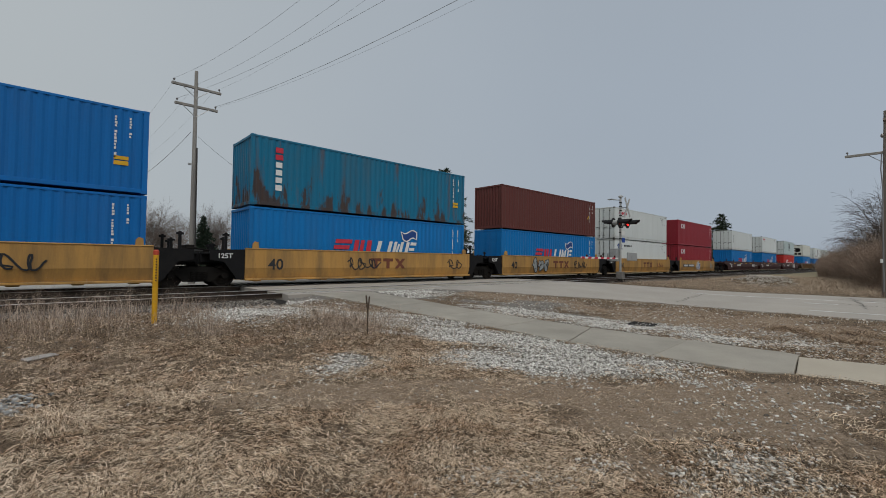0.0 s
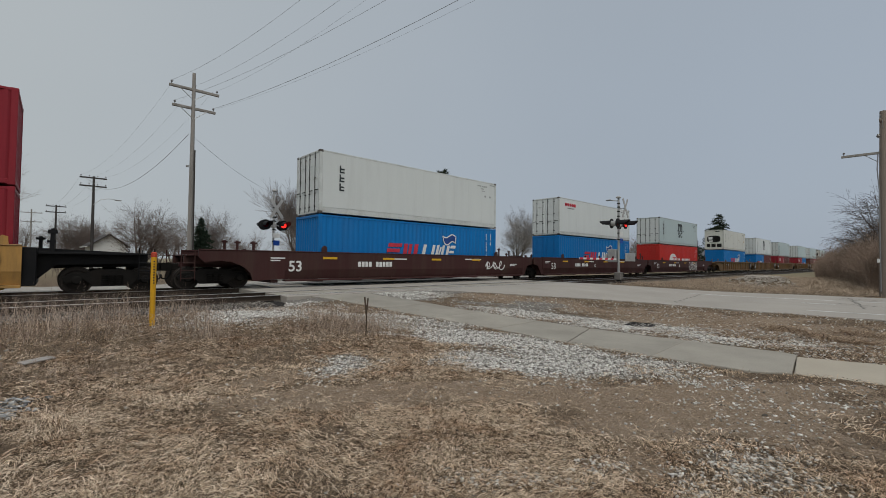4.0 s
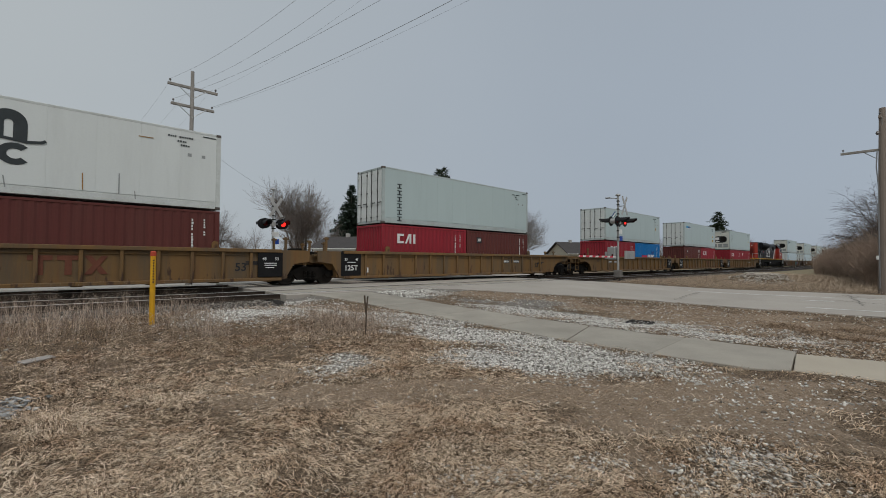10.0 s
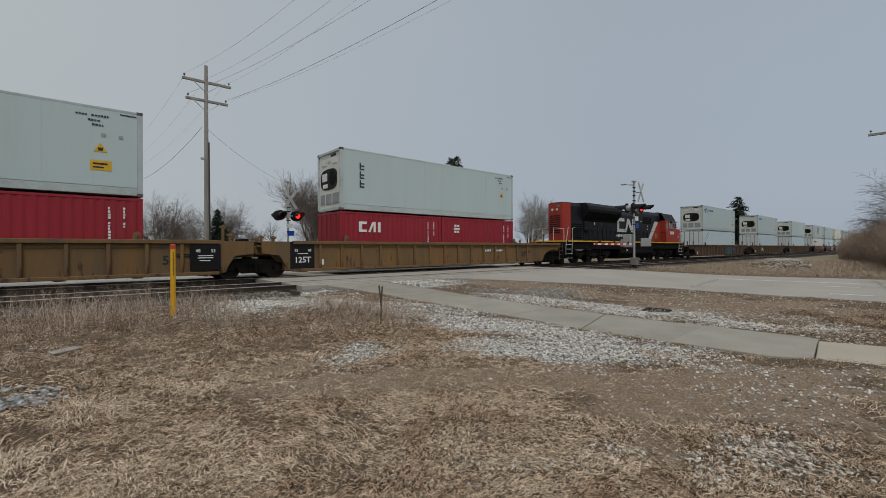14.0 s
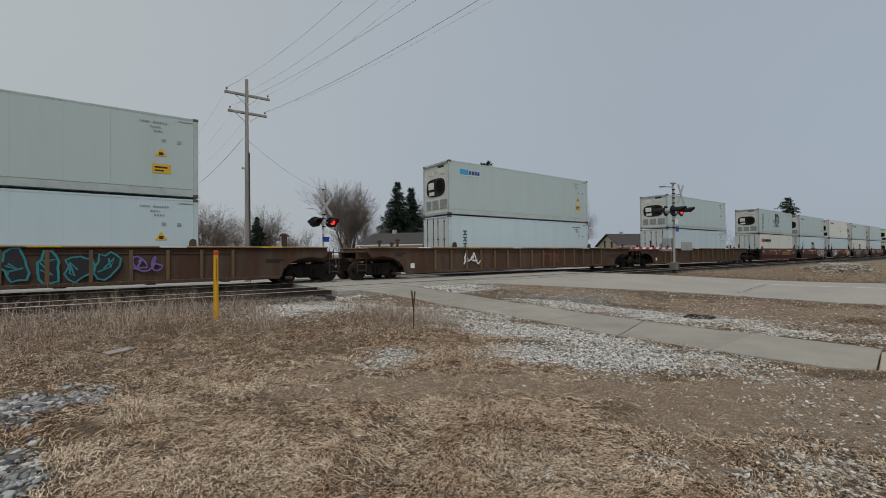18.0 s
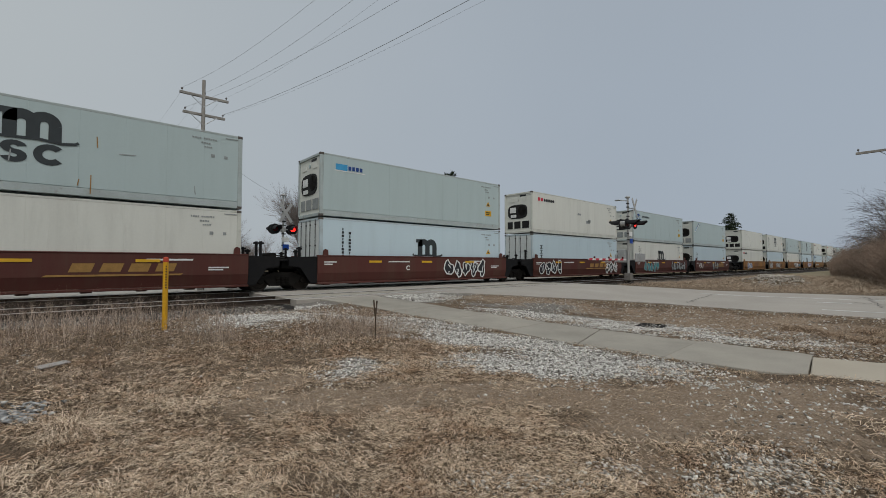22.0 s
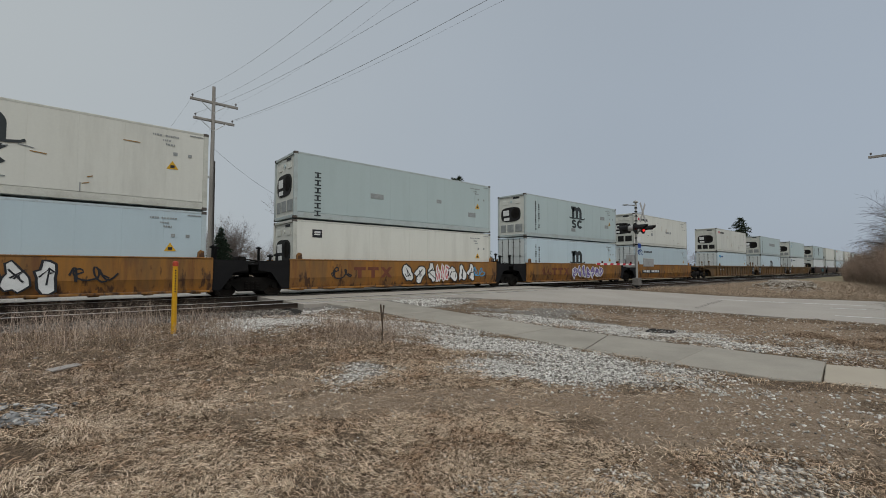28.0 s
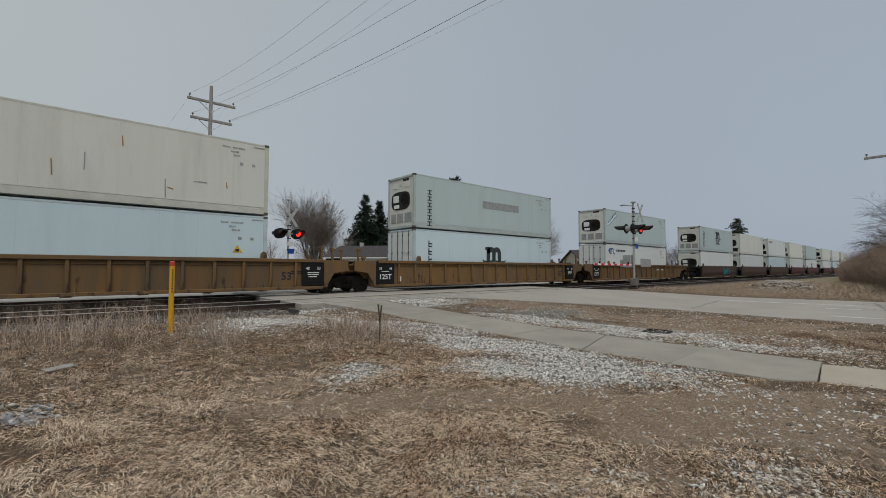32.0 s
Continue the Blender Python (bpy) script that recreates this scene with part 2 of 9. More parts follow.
PAINT = {
    "blue": paint("blue_paint", (0.002, 0.150, 0.425), 0.06),
    "old_blue": paint("weathered_blue_paint", (0.006, 0.145, 0.265), 0.9, 0.35, 0.55, 0.46, 0.535),
    "deep_blue": paint("deep_blue_paint", (0.002, 0.132, 0.42), 0.04),
    "brown": paint("oxide_brown_paint", (0.105, 0.030, 0.026), 0.05),
    "red": paint("red_paint", (0.26, 0.020, 0.032), 0.04),
    "scarlet": paint("scarlet_paint", (0.46, 0.028, 0.022), 0.05),
    "white": paint("white_paint", (0.62, 0.655, 0.648), 0.10, 0.10, 0.45, 0.52, 0.66, 0.025),
    "cream": paint("cream_paint", (0.62, 0.628, 0.578), 0.30, 0.16, 0.5, 0.50, 0.64, 0.03),
    "grey": paint("pale_grey_paint", (0.425, 0.512, 0.517), 0.08, 0.08, 0.45, 0.52, 0.67, 0.02),
    "ice": paint("ice_blue_paint", (0.50, 0.612, 0.665), 0.06, 0.08, 0.45, 0.52, 0.67, 0.02),
    "w_yellow": paint("wagon_yellow_paint", (0.46, 0.255, 0.075), 0.55, 0.6, 0.6, 0.43, 0.56),
    "w_maroon": paint("wagon_maroon_paint", (0.048, 0.0175, 0.0165), 0.10, 0.25, 0.6),
    "w_tan": paint("wagon_tan_paint", (0.172, 0.098, 0.038), 0.65, 0.75, 0.65, 0.42, 0.55),
    "w_rib": paint("worn_rib_paint", (0.150, 0.092, 0.044), 0.8, 0.8, 0.7, 0.40, 0.50),
    "w_chord": paint("worn_chord_paint", (0.30, 0.185, 0.080), 0.7, 0.7, 0.65, 0.44, 0.54),
    "w_rust": paint("wagon_rust_paint", (0.062, 0.033, 0.022), 0.6, 0.7, 0.7, 0.42, 0.54),
    "w_brown": paint("wagon_brown_paint", (0.088, 0.030, 0.024), 0.25, 0.3, 0.6),
    "w_orange": paint("wagon_orange_paint", (0.30, 0.140, 0.034), 0.9, 0.65, 0.65, 0.43, 0.50),
    "w_dark": paint("wagon_dark_paint", (0.075, 0.045, 0.032), 0.3, 0.35, 0.65),
}
BLACK = mat("black_paint", (0.007, 0.007, 0.008), 0.6, var=0.25, scale=2, fine=20, dirt_amt=0.3, dirt=(0.028, 0.023, 0.018), spec=0.2)
STEEL = mat("grimy_cast_steel", (0.009, 0.008, 0.007), 0.75, 0.0, var=0.35, scale=3, fine=30, dirt_amt=0.4, dirt=(0.026, 0.019, 0.014), spec=0.15)
TREAD = mat("worn_wheel_steel", (0.030, 0.024, 0.020), 0.6, 0.3, var=0.3, scale=4, fine=25)
RUBBER = mat("black_rubber", (0.012, 0.012, 0.012), 0.75)
MARK_W = mat("white_marking", (0.68, 0.69, 0.68), 0.6, var=0.1, scale=4, dirt_amt=0.15)
MARK_K = mat("black_marking", (0.018, 0.020, 0.024), 0.6, var=0.15, scale=4)
MARK_G = mat("slate_marking", (0.030, 0.038, 0.042), 0.6, var=0.15, scale=4)
MARK_R = mat("red_marking", (0.50, 0.030, 0.055), 0.6, var=0.1, scale=4)
MARK_B = mat("blue_marking", (0.014, 0.055, 0.22), 0.6, var=0.1, scale=4)
MARK_C = mat("cyan_marking", (0.05, 0.30, 0.55), 0.6, var=0.1, scale=4)
MARK_Y = mat("yellow_marking", (0.62, 0.36, 0.02), 0.6, var=0.1, scale=4)
MARK_N = mat("brown_marking", (0.14, 0.045, 0.025), 0.6, var=0.2, scale=4)
MARK_D = mat("faded_grey_marking", (0.27, 0.29, 0.29), 0.7, var=0.2, scale=4)
MARK_T = mat("tan_marking", (0.30, 0.17, 0.05), 0.7, var=0.2, scale=4)
MARK_P = mat("violet_marking", (0.16, 0.11, 0.32), 0.6, var=0.2, scale=4)
MARK_M = mat("teal_marking", (0.03, 0.20, 0.22), 0.6, var=0.2, scale=4)
MARK_O = mat("rose_marking", (0.50, 0.16, 0.17), 0.6, var=0.2, scale=4)
INKS = {"w": MARK_W, "k": MARK_K, "g": MARK_G, "r": MARK_R, "b": MARK_B, "c": MARK_C, "y": MARK_Y, "n": MARK_N, "d": MARK_D,
        "t": MARK_T, "p": MARK_P, "m": MARK_M, "o": MARK_O}

CH, CW = 2.896, 1.219     # high-cube height and half width


# ---------------------------------------------------------------- marks on flat sides
def bars(parent, name, ink, shapes, y, label=""):
    """Plain painted shapes on a side that faces -y. A shape is x0, z0, x1, z1 and a slant."""
    if name in ("owner_mark", "logo_red", "logo_white") and len(shapes) > 1:
        return [bars(parent, name, ink, [s], y - 0.0012 * (i % 5), label) for i, s in enumerate(shapes)][-1]
    g = Geo()
    for i, s in enumerate(shapes):
        x0, z0, x1, z1 = s[:4]
        k = s[4] if len(s) > 4 else 0.0
        g.prism([(x0, z0), (x1, z0), (x1 + k, z1), (x0 + k, z1)], y - 0.004 - 0.0012 * (i % 5), y)
    ob = part(name, g, INKS[ink], parent, label)
    if len(shapes) > 2 and name in ("code_marking", "small_marking", "reflector", "road_number", "upright_marking"):
        ob["kind"] = "stuff"
    return ob


def ring(g, cx, cz, r0, r1, y, a0=0.0, a1=360.0, sx=1.0, n=20):
    b = len(g.v)
    for i in range(n + 1):
        a = radians(a0 + (a1 - a0) * i / n)
        for r in (r0, r1):
            for yy in (y - 0.004, y):
                g.v.append((cx + sx * r * math.cos(a), yy, cz + r * math.sin(a)))
    for i in range(n):
        p, q = b + 4 * i, b + 4 * i + 4
        g.f += [[p, p + 2, q + 2, q], [p + 2, p + 3, q + 3, q + 2], [p, q, q + 1, p + 1]]


def ribbon(g, pts, w, y):
    """A painted stroke of width w through points of x, z: one strip that lies a little prouder towards its end."""
    n = len(pts)
    closed = n > 2 and math.hypot(pts[0][0] - pts[-1][0], pts[0][1] - pts[-1][1]) < 1e-6
    b0 = len(g.v)
    for i, (x, z) in enumerate(pts):
        xa, za = pts[i - 1] if i else (pts[-2] if closed else pts[0])
        xb, zb = pts[i + 1] if i < n - 1 else (pts[1] if closed else pts[-1])
        d = math.hypot(xb - xa, zb - za) or 1.0
        nx, nz = -(zb - za) / d * w / 2, (xb - xa) / d * w / 2
        yf = y - 0.004 - 0.008 * i / n
        g.v += [(x + nx, yf, z + nz), (x - nx, yf, z - nz), (x + nx, y, z + nz), (x - nx, y, z - nz)]
    for i in range(n - 1):
        p, q = b0 + 4 * i, b0 + 4 * (i + 1)
        g.f += [[p, p + 1, q + 1, q], [p, q, q + 2, p + 2], [p + 1, p + 3, q + 3, q + 1]]


def graffiti(parent, x0, x1, z0, z1, y, fill, line, seed, letters=6, label="spray-painted graffiti"):
    """Sprayed swellings with an outline; no word."""
    rnd = random.Random(seed)
    w = (x1 - x0) / letters
    for i in range(letters):
        gf, gl = Geo(), Geo()
        cx, cz = x0 + (i + 0.5) * w, (z0 + z1) / 2 + rnd.uniform(-0.05, 0.05)
        n, ph = 14, rnd.uniform(0, 6)
        pts = []
        for k in range(n):
            a = 2 * math.pi * k / n
            rr = 0.78 + 0.22 * math.sin(rnd.choice((2, 3)) * a + ph)
            pts.append((cx + math.cos(a) * w * 0.56 * rr, cz + math.sin(a) * (z1 - z0) * 0.52 * rr))
        if fill:
            gf.prism(pts, y - 0.002 - 0.0006 * (i % 3), y)
        ribbon(gl, pts + pts[:1], 0.05 + 0.02 * rnd.random(), y - 0.004)
        for _ in range(2):
            a = [(cx + rnd.uniform(-0.35, 0.35) * w, cz + rnd.uniform(-0.3, 0.3) * (z1 - z0)) for _ in range(3)]
            ribbon(gl, a, 0.05, y - 0.006)
        if fill:
            part("graffiti_fill", gf, INKS[fill], parent, label)
        part("graffiti_outline", gl, INKS[line], parent, label)


def scrawl(parent, x0, x1, z0, z1, y, ink, seed, w=0.035):
    rnd = random.Random(seed)
    g = Geo()
    loops = max(3, round((x1 - x0) / 0.32))
    pts, n = [], loops * 11
    amp = [rnd.uniform(0.45, 1.0) for _ in range(loops + 2)]
    lean = [rnd.uniform(0.10, 0.30) for _ in range(loops + 2)]
    for i in range(n + 1):
        k, ph = i // 11, 2 * math.pi * i / 11
        f = i / n
        z = (z0 + z1) / 2 + 0.5 * (z1 - z0) * amp[k] * math.sin(ph + 0.5 * math.sin(ph * 0.37 + seed))
        pts.append((x0 + (x1 - x0) * f + lean[k] * math.cos(ph * (1 if k % 3 else 0.5)) * 0.8 + 0.12 * math.sin(ph * 0.5), z))
    ribbon(g, pts, w, y)
    part("graffiti_scrawl", g, INKS[ink], parent, "thin sprayed scrawl")


# ---------------------------------------------------------------- containers


def corrugated(length, z0, z1, deep=0.026, pitch=0.278):
    """Points of one trapezoid-corrugated wall along x, outer face at y = 0 (towards -y)."""
    n = max(2, round(length / pitch))
    p = length / n
    xs = []
    for i in range(n):
        b = i * p
        xs += [(b, deep), (b + p * 0.26, deep), (b + p * 0.5, 0.0), (b + p * 0.76, 0.0)]
    xs.append((length, deep))
    return xs


CONT_MESH = {}
CASTING = mat("worn_corner_casting", (0.085, 0.075, 0.068), 0.75, var=0.3, scale=6, fine=30, bump=0.2, dirt_amt=0.4, dirt=(0.20, 0.17, 0.14))
SEAL = mat("dark_door_gasket", (0.030, 0.030, 0.030), 0.7, var=0.2, scale=5, fine=30)
# frames of the pale boxes: chipped to rust at posts and rails
FRAME = {k: mat("chipped_%s_frame" % k, rgb, 0.6, var=0.10, scale=2.2, fine=16.0, bump=0.05, dirt_amt=0.35, dirt=(0.22, 0.20, 0.165), rust=0.8, rand=0.06, dirt_lo=0.50, rust_lo=0.60)
         for k, rgb in (("white", (0.52, 0.55, 0.54)), ("cream", (0.53, 0.54, 0.49)), ("grey", (0.385, 0.44, 0.44)), ("ice", (0.44, 0.52, 0.555)))}


def container_meshes(L, H, kind, end, paint_name):
    key = (L, H, kind, end, paint_name)
    if key in CONT_MESH:
        return CONT_MESH[key]
    m = PAINT[paint_name]
    out = {}
    g = Geo()
    # frame: posts, rails
    for x0 in (0.0, L - 0.16):
        for y0 in (-CW, CW - 0.1):
            g.box(x0, y0, 0.0, x0 + 0.16, y0 + 0.1, H, 0.012)
    for y0 in (-CW, CW - 0.07):
        g.box(0.16, y0, 0.03, L - 0.16, y0 + 0.07, 0.17 if kind == "dry" else 0.275, 0.01)
        g.box(0.16, y0, H - 0.10, L - 0.16, y0 + 0.07, H - 0.015, 0.01)
    for x0 in (0.0, L - 0.12):
        g.box(x0, -CW + 0.1, 0.02, x0 + 0.12, CW - 0.1, 0.16, 0.01)
        g.box(x0, -CW + 0.1, H - 0.13, x0 + 0.12, CW - 0.1, H - 0.015, 0.01)
    out["frame"] = g.mesh("frame", FRAME.get(paint_name, m))
    # side walls, one piece each
    for side, nm in ((-1, "side_wall"), (1, "back_wall")):
        g = Geo()
        if kind == "dry":
            xs = corrugated(L - 0.32, 0, 0)
        else:
            n = 10
            xs = [(0.0, 0.0)]
            for i in range(1, n):
                c = (L - 0.32) * i / n
                xs += [(c - 0.006, 0.0), (c, 0.005), (c + 0.006, 0.0)]
            xs.append((L - 0.32, 0.0))
        for x, d in xs:
            y = side * (CW - 0.006 - d)
            g.v.append((x + 0.16, y, 0.165 if kind == "dry" else 0.30)); g.v.append((x + 0.16, y, H - 0.095))
        for i in range(len(xs) - 1):
            k = 2 * i
            g.f.append([k, k + 2, k + 3, k + 1] if side < 0 else [k, k + 1, k + 3, k + 2])
        if kind != "dry":       # dark joint between wall and bottom rail
            y = side * (CW - 0.03)
            g.quad((0.16, y, 0.26), (L - 0.16, y, 0.26), (L - 0.16, y, 0.31), (0.16, y, 0.31))
        out[nm] = g.mesh("side_wall", m)
    g = Geo()
    g.box(0.02, -CW + 0.03, H - 0.05, L - 0.02, CW - 0.03, H - 0.02, 0.01)
    out["roof"] = g.mesh("roof", m)
    g = Geo()
    g.box(0.10, -CW + 0.02, 0.03, L - 0.10, CW - 0.02, 0.12, 0.01)
    out["floor"] = g.mesh("floor", m)
    # corner castings
    g = Geo()
    g.box(-0.004, -0.002, 0, 0.18, 0.165, 0.118, 0.012)
    out["corner_fitting"] = g.mesh("corner_fitting", CASTING if kind == "reefer" else m)
    # corrugated end wall
    g = Geo()
    ys = corrugated(2 * CW - 0.2, 0, 0, 0.045, 0.25)
    for y, d in ys:
        g.v.append((L - 0.02 - d, y - CW + 0.1, 0.16)); g.v.append((L - 0.02 - d, y - CW + 0.1, H - 0.13))
    for i in range(len(ys) - 1):
        g.f.append([2 * i, 2 * i + 2, 2 * i + 3, 2 * i + 1])
    out["end_wall"] = g.mesh("end_wall", m)
    if end == "corr":
        g = Geo()
        for y, d in ys:
            g.v.append((0.02 + d, y - CW + 0.1, 0.16)); g.v.append((0.02 + d, y - CW + 0.1, H - 0.13))
        for i in range(len(ys) - 1):
            g.f.append([2 * i, 2 * i + 1, 2 * i + 3, 2 * i + 2])
        out["front_wall"] = g.mesh("front_wall", m)
    elif end == "door":
        g = Geo()
        w = CW - 0.105
        g.box(0.012, 0.004, 0.165, 0.055, w, H - 0.135, 0.008)
        for k in range(4):
            z = 0.32 + k * (H - 0.75) / 3.4
            g.box(0.002, 0.12, z, 0.016, w - 0.10, z + 0.42, 0.006)
        for k in range(4):
            z = 0.4 + k * (H - 0.8) / 3
            g.box(-0.006, w - 0.05, z, 0.02, w + 0.045, z + 0.09, 0.006)
        out["door"] = g.mesh("door", PAINT["white"] if kind == "reefer" else m)
        g = Geo()
        g.tube((-0.016, 0, 0.10), (-0.016, 0, H - 0.08), 0.017, n=6)
        for z in (0.3, 0.9, 1.6, H - 0.35):
            g.box(-0.024, -0.05, z, 0.012, 0.05, z + 0.06, 0.005)
        g.box(-0.03, -0.02, 1.05, -0.014, 0.34, 1.09, 0.004)
        out["lock_bar"] = g.mesh("lock_bar", SEAL if kind == "reefer" else m)
    else:
        g = Geo()
        g.box(0.06, -CW + 0.10, 0.16, 0.10, CW - 0.10, H - 0.13, 0.01)
        out["machinery_panel"] = g.mesh("machinery_panel", PAINT["cream"])
        g = Geo()
        ring_pts = []
        for k in range(28):
            a = 2 * math.pi * k / 28
            ring_pts.append((0.06 + 0.86 * math.copysign(abs(math.cos(a)) ** 0.6, math.cos(a)), 1.55 + 0.50 * math.copysign(abs(math.sin(a)) ** 0.6, math.sin(a))))
        g.prism(ring_pts, 0.035, 0.058, "x")
        out["condenser_opening"] = g.mesh("condenser_opening", RUBBER)
        g = Geo()
        g.lathe([(0.020, 0.34), (0.034, 0.36)], (0, -0.34, 1.60), "x", 20)
        g.tube((0.012, -0.68, 1.60), (0.012, 0.0, 1.60), 0.012, n=5)
        g.tube((0.012, -0.34, 1.26), (0.012, -0.34, 1.94), 0.012, n=5)
        out["fan"] = g.mesh("fan", STEEL)
        g = Geo()
        g.box(0.016, 0.20, 1.48, 0.052, 0.72, 1.86, 0.02)
        g.box(0.018, 0.16, 1.14, 0.052, 0.66, 1.34, 0.02)
        out["control_box"] = g.mesh("control_box", MARK_W)
        g = Geo()
        g.box(0.03, -0.95, 0.35, 0.058, -0.35, 0.85, 0.02)
        g.box(0.03, -0.2, 0.35, 0.058, 0.35, 0.85, 0.02)
        g.box(0.03, 0.5, 0.35, 0.058, 0.95, 0.85, 0.02)
        out["compressor_grille"] = g.mesh("compressor_grille", RUBBER if (len(paint_name) % 2) else MARK_D)
        g = Geo().box(0.03, -0.22, 2.25, 0.058, 0.22, 2.52, 0.02)
        out["access_cover"] = g.mesh("access_cover", PAINT["cream"])
        g = Geo().lathe([(0.028, 0.09), (0.058, 0.09)], (0, 0, 2.42), "x", 12)
        out["vent_cover"] = g.mesh("vent_cover", m)
        g = Geo()
        g.box(0.05, -0.7, 2.60, 0.058, -0.15, 2.72, 0.002)
        out["warning_label"] = g.mesh("warning_label", MARK_K)
    CONT_MESH[key] = out
    return out


def rust_low(m, lo=0.585, scale=1.5):
    """Rust-eaten patches that start at the bottom rail and climb in streaks."""
    n, l = m.node_tree.nodes, m.node_tree.links
    b = n["Principled BSDF"]
    src = b.inputs["Base Color"].links[0].from_socket
    tc = n.new("ShaderNodeTexCoord"); mp = n.new("ShaderNodeMapping"); mp.inputs["Scale"].default_value = (1.5, 1.5, 0.42)
    l.new(tc.outputs["Object"], mp.inputs[0])
    t = n.new("ShaderNodeTexNoise"); t.inputs["Scale"].default_value = scale; t.inputs["Detail"].default_value = 6; t.inputs["Roughness"].default_value = 0.62
    l.new(mp.outputs[0], t.inputs["Vector"])
    sp = n.new("ShaderNodeSeparateXYZ"); l.new(tc.outputs["Object"], sp.inputs[0])
    hz = n.new("ShaderNodeMapRange")
    for k, v in (("From Min", 0.1), ("From Max", 1.9), ("To Min", 0.13), ("To Max", -0.10)):
        hz.inputs[k].default_value = v
    l.new(sp.outputs[2], hz.inputs["Value"])
    ad = n.new("ShaderNodeMath"); ad.operation = "ADD"
    l.new(t.outputs[0], ad.inputs[0]); l.new(hz.outputs[0], ad.inputs[1])
    mr = n.new("ShaderNodeMapRange")
    mr.inputs["From Min"].default_value, mr.inputs["From Max"].default_value, mr.inputs["To Max"].default_value = lo, lo + 0.07, 0.9
    l.new(ad.outputs[0], mr.inputs["Value"])
    mx = n.new("ShaderNodeMix"); mx.data_type = "RGBA"
    mx.inputs[7].default_value = (0.060, 0.034, 0.024, 1)
    l.new(mr.outputs[0], mx.inputs[0]); l.new(src, mx.inputs[6])
    l.new(mx.outputs[2], b.inputs["Base Color"])


rust_low(PAINT["old_blue"])
rust_low(PAINT["w_orange"], 0.60, 2.4)
rust_low(PAINT["w_tan"], 0.655, 2.6)
TONE = {"blue": "blue", "old_blue": "weathered rust-streaked blue", "deep_blue": "deep blue", "brown": "oxide-brown", "red": "red",
        "scarlet": "bright red", "white": "off-white", "cream": "grimy cream", "grey": "pale grey", "ice": "ice-blue white"}
MOVERS = []     # thing, its place on the train, y, z


def container(u, base, spec, L=12.192, H=CH):
    """spec: paint, kind and end ('dry corr', 'dry door', 'reefer door', 'reefer unit'), list of marks."""
    tone, shape, marks = spec
    kind, end = shape.split()
    what = {"unit": "cooling unit facing forward", "door": "locked doors facing forward", "corr": "ribbed end facing forward"}[end]
    size = "short" if L < 8 else "forty-foot"
    th = thing("shipping_container", "%s %s %s container, %s" % (TONE[tone], size, "refrigerated" if kind == "reefer" else "corrugated", what),
               "shipping container", group="containers on the train")
    ms = container_meshes(L, H, kind, end, tone)
    for nm in ("frame", "side_wall", "back_wall", "roof", "floor", "end_wall"):
        part(nm.replace("back_", "side_"), ms[nm], None, th)
    for ix, x in ((0, 0.0), (1, L)):
        for sy in (-1, 1):
            for z in (0.0, H - 0.118):
                c = part("corner_fitting", ms["corner_fitting"], None, th)
                c.matrix_basis = pose(x, sy * CW, z, 0, 0, 180 * ix) if (ix == 0) == (sy < 0) else pose(x, sy * CW, z + 0.118, 180, 0, 0 if ix == 0 else 180)
    if end == "door":
        for sy in (1, -1):
            d = part("door", ms["door"], None, th)
            if sy < 0:
                d.matrix_basis = pose(0.067, 0, H + 0.03, 0, 0, 0) @ Matrix.Diagonal((1, -1, 1, 1)) @ pose(-0.067, 0, -H - 0.03)
            for y in (0.22, 0.78):
                lb = part("lock_bar", ms["lock_bar"], None, d)
                lb.location = (0, y, 0)
    elif end == "corr":
        part("front_wall", ms["front_wall"], None, th)
    else:
        for nm in ("machinery_panel", "condenser_opening", "fan", "control_box", "compressor_grille", "vent_cover", "warning_label"):
            part(nm, ms[nm], None, th)
        for y in (-0.55, 0.55):
            part("access_cover", ms["access_cover"], None, th, at=(0, y, 0))
    y = -CW - 0.002
    for mk in marks:
        draw_mark(th, mk, L, H, y)
    MOVERS.append((th, u, Y_FAR, RAIL + base))
    th.matrix_basis = pose(u, Y_FAR, RAIL + base)
    return th


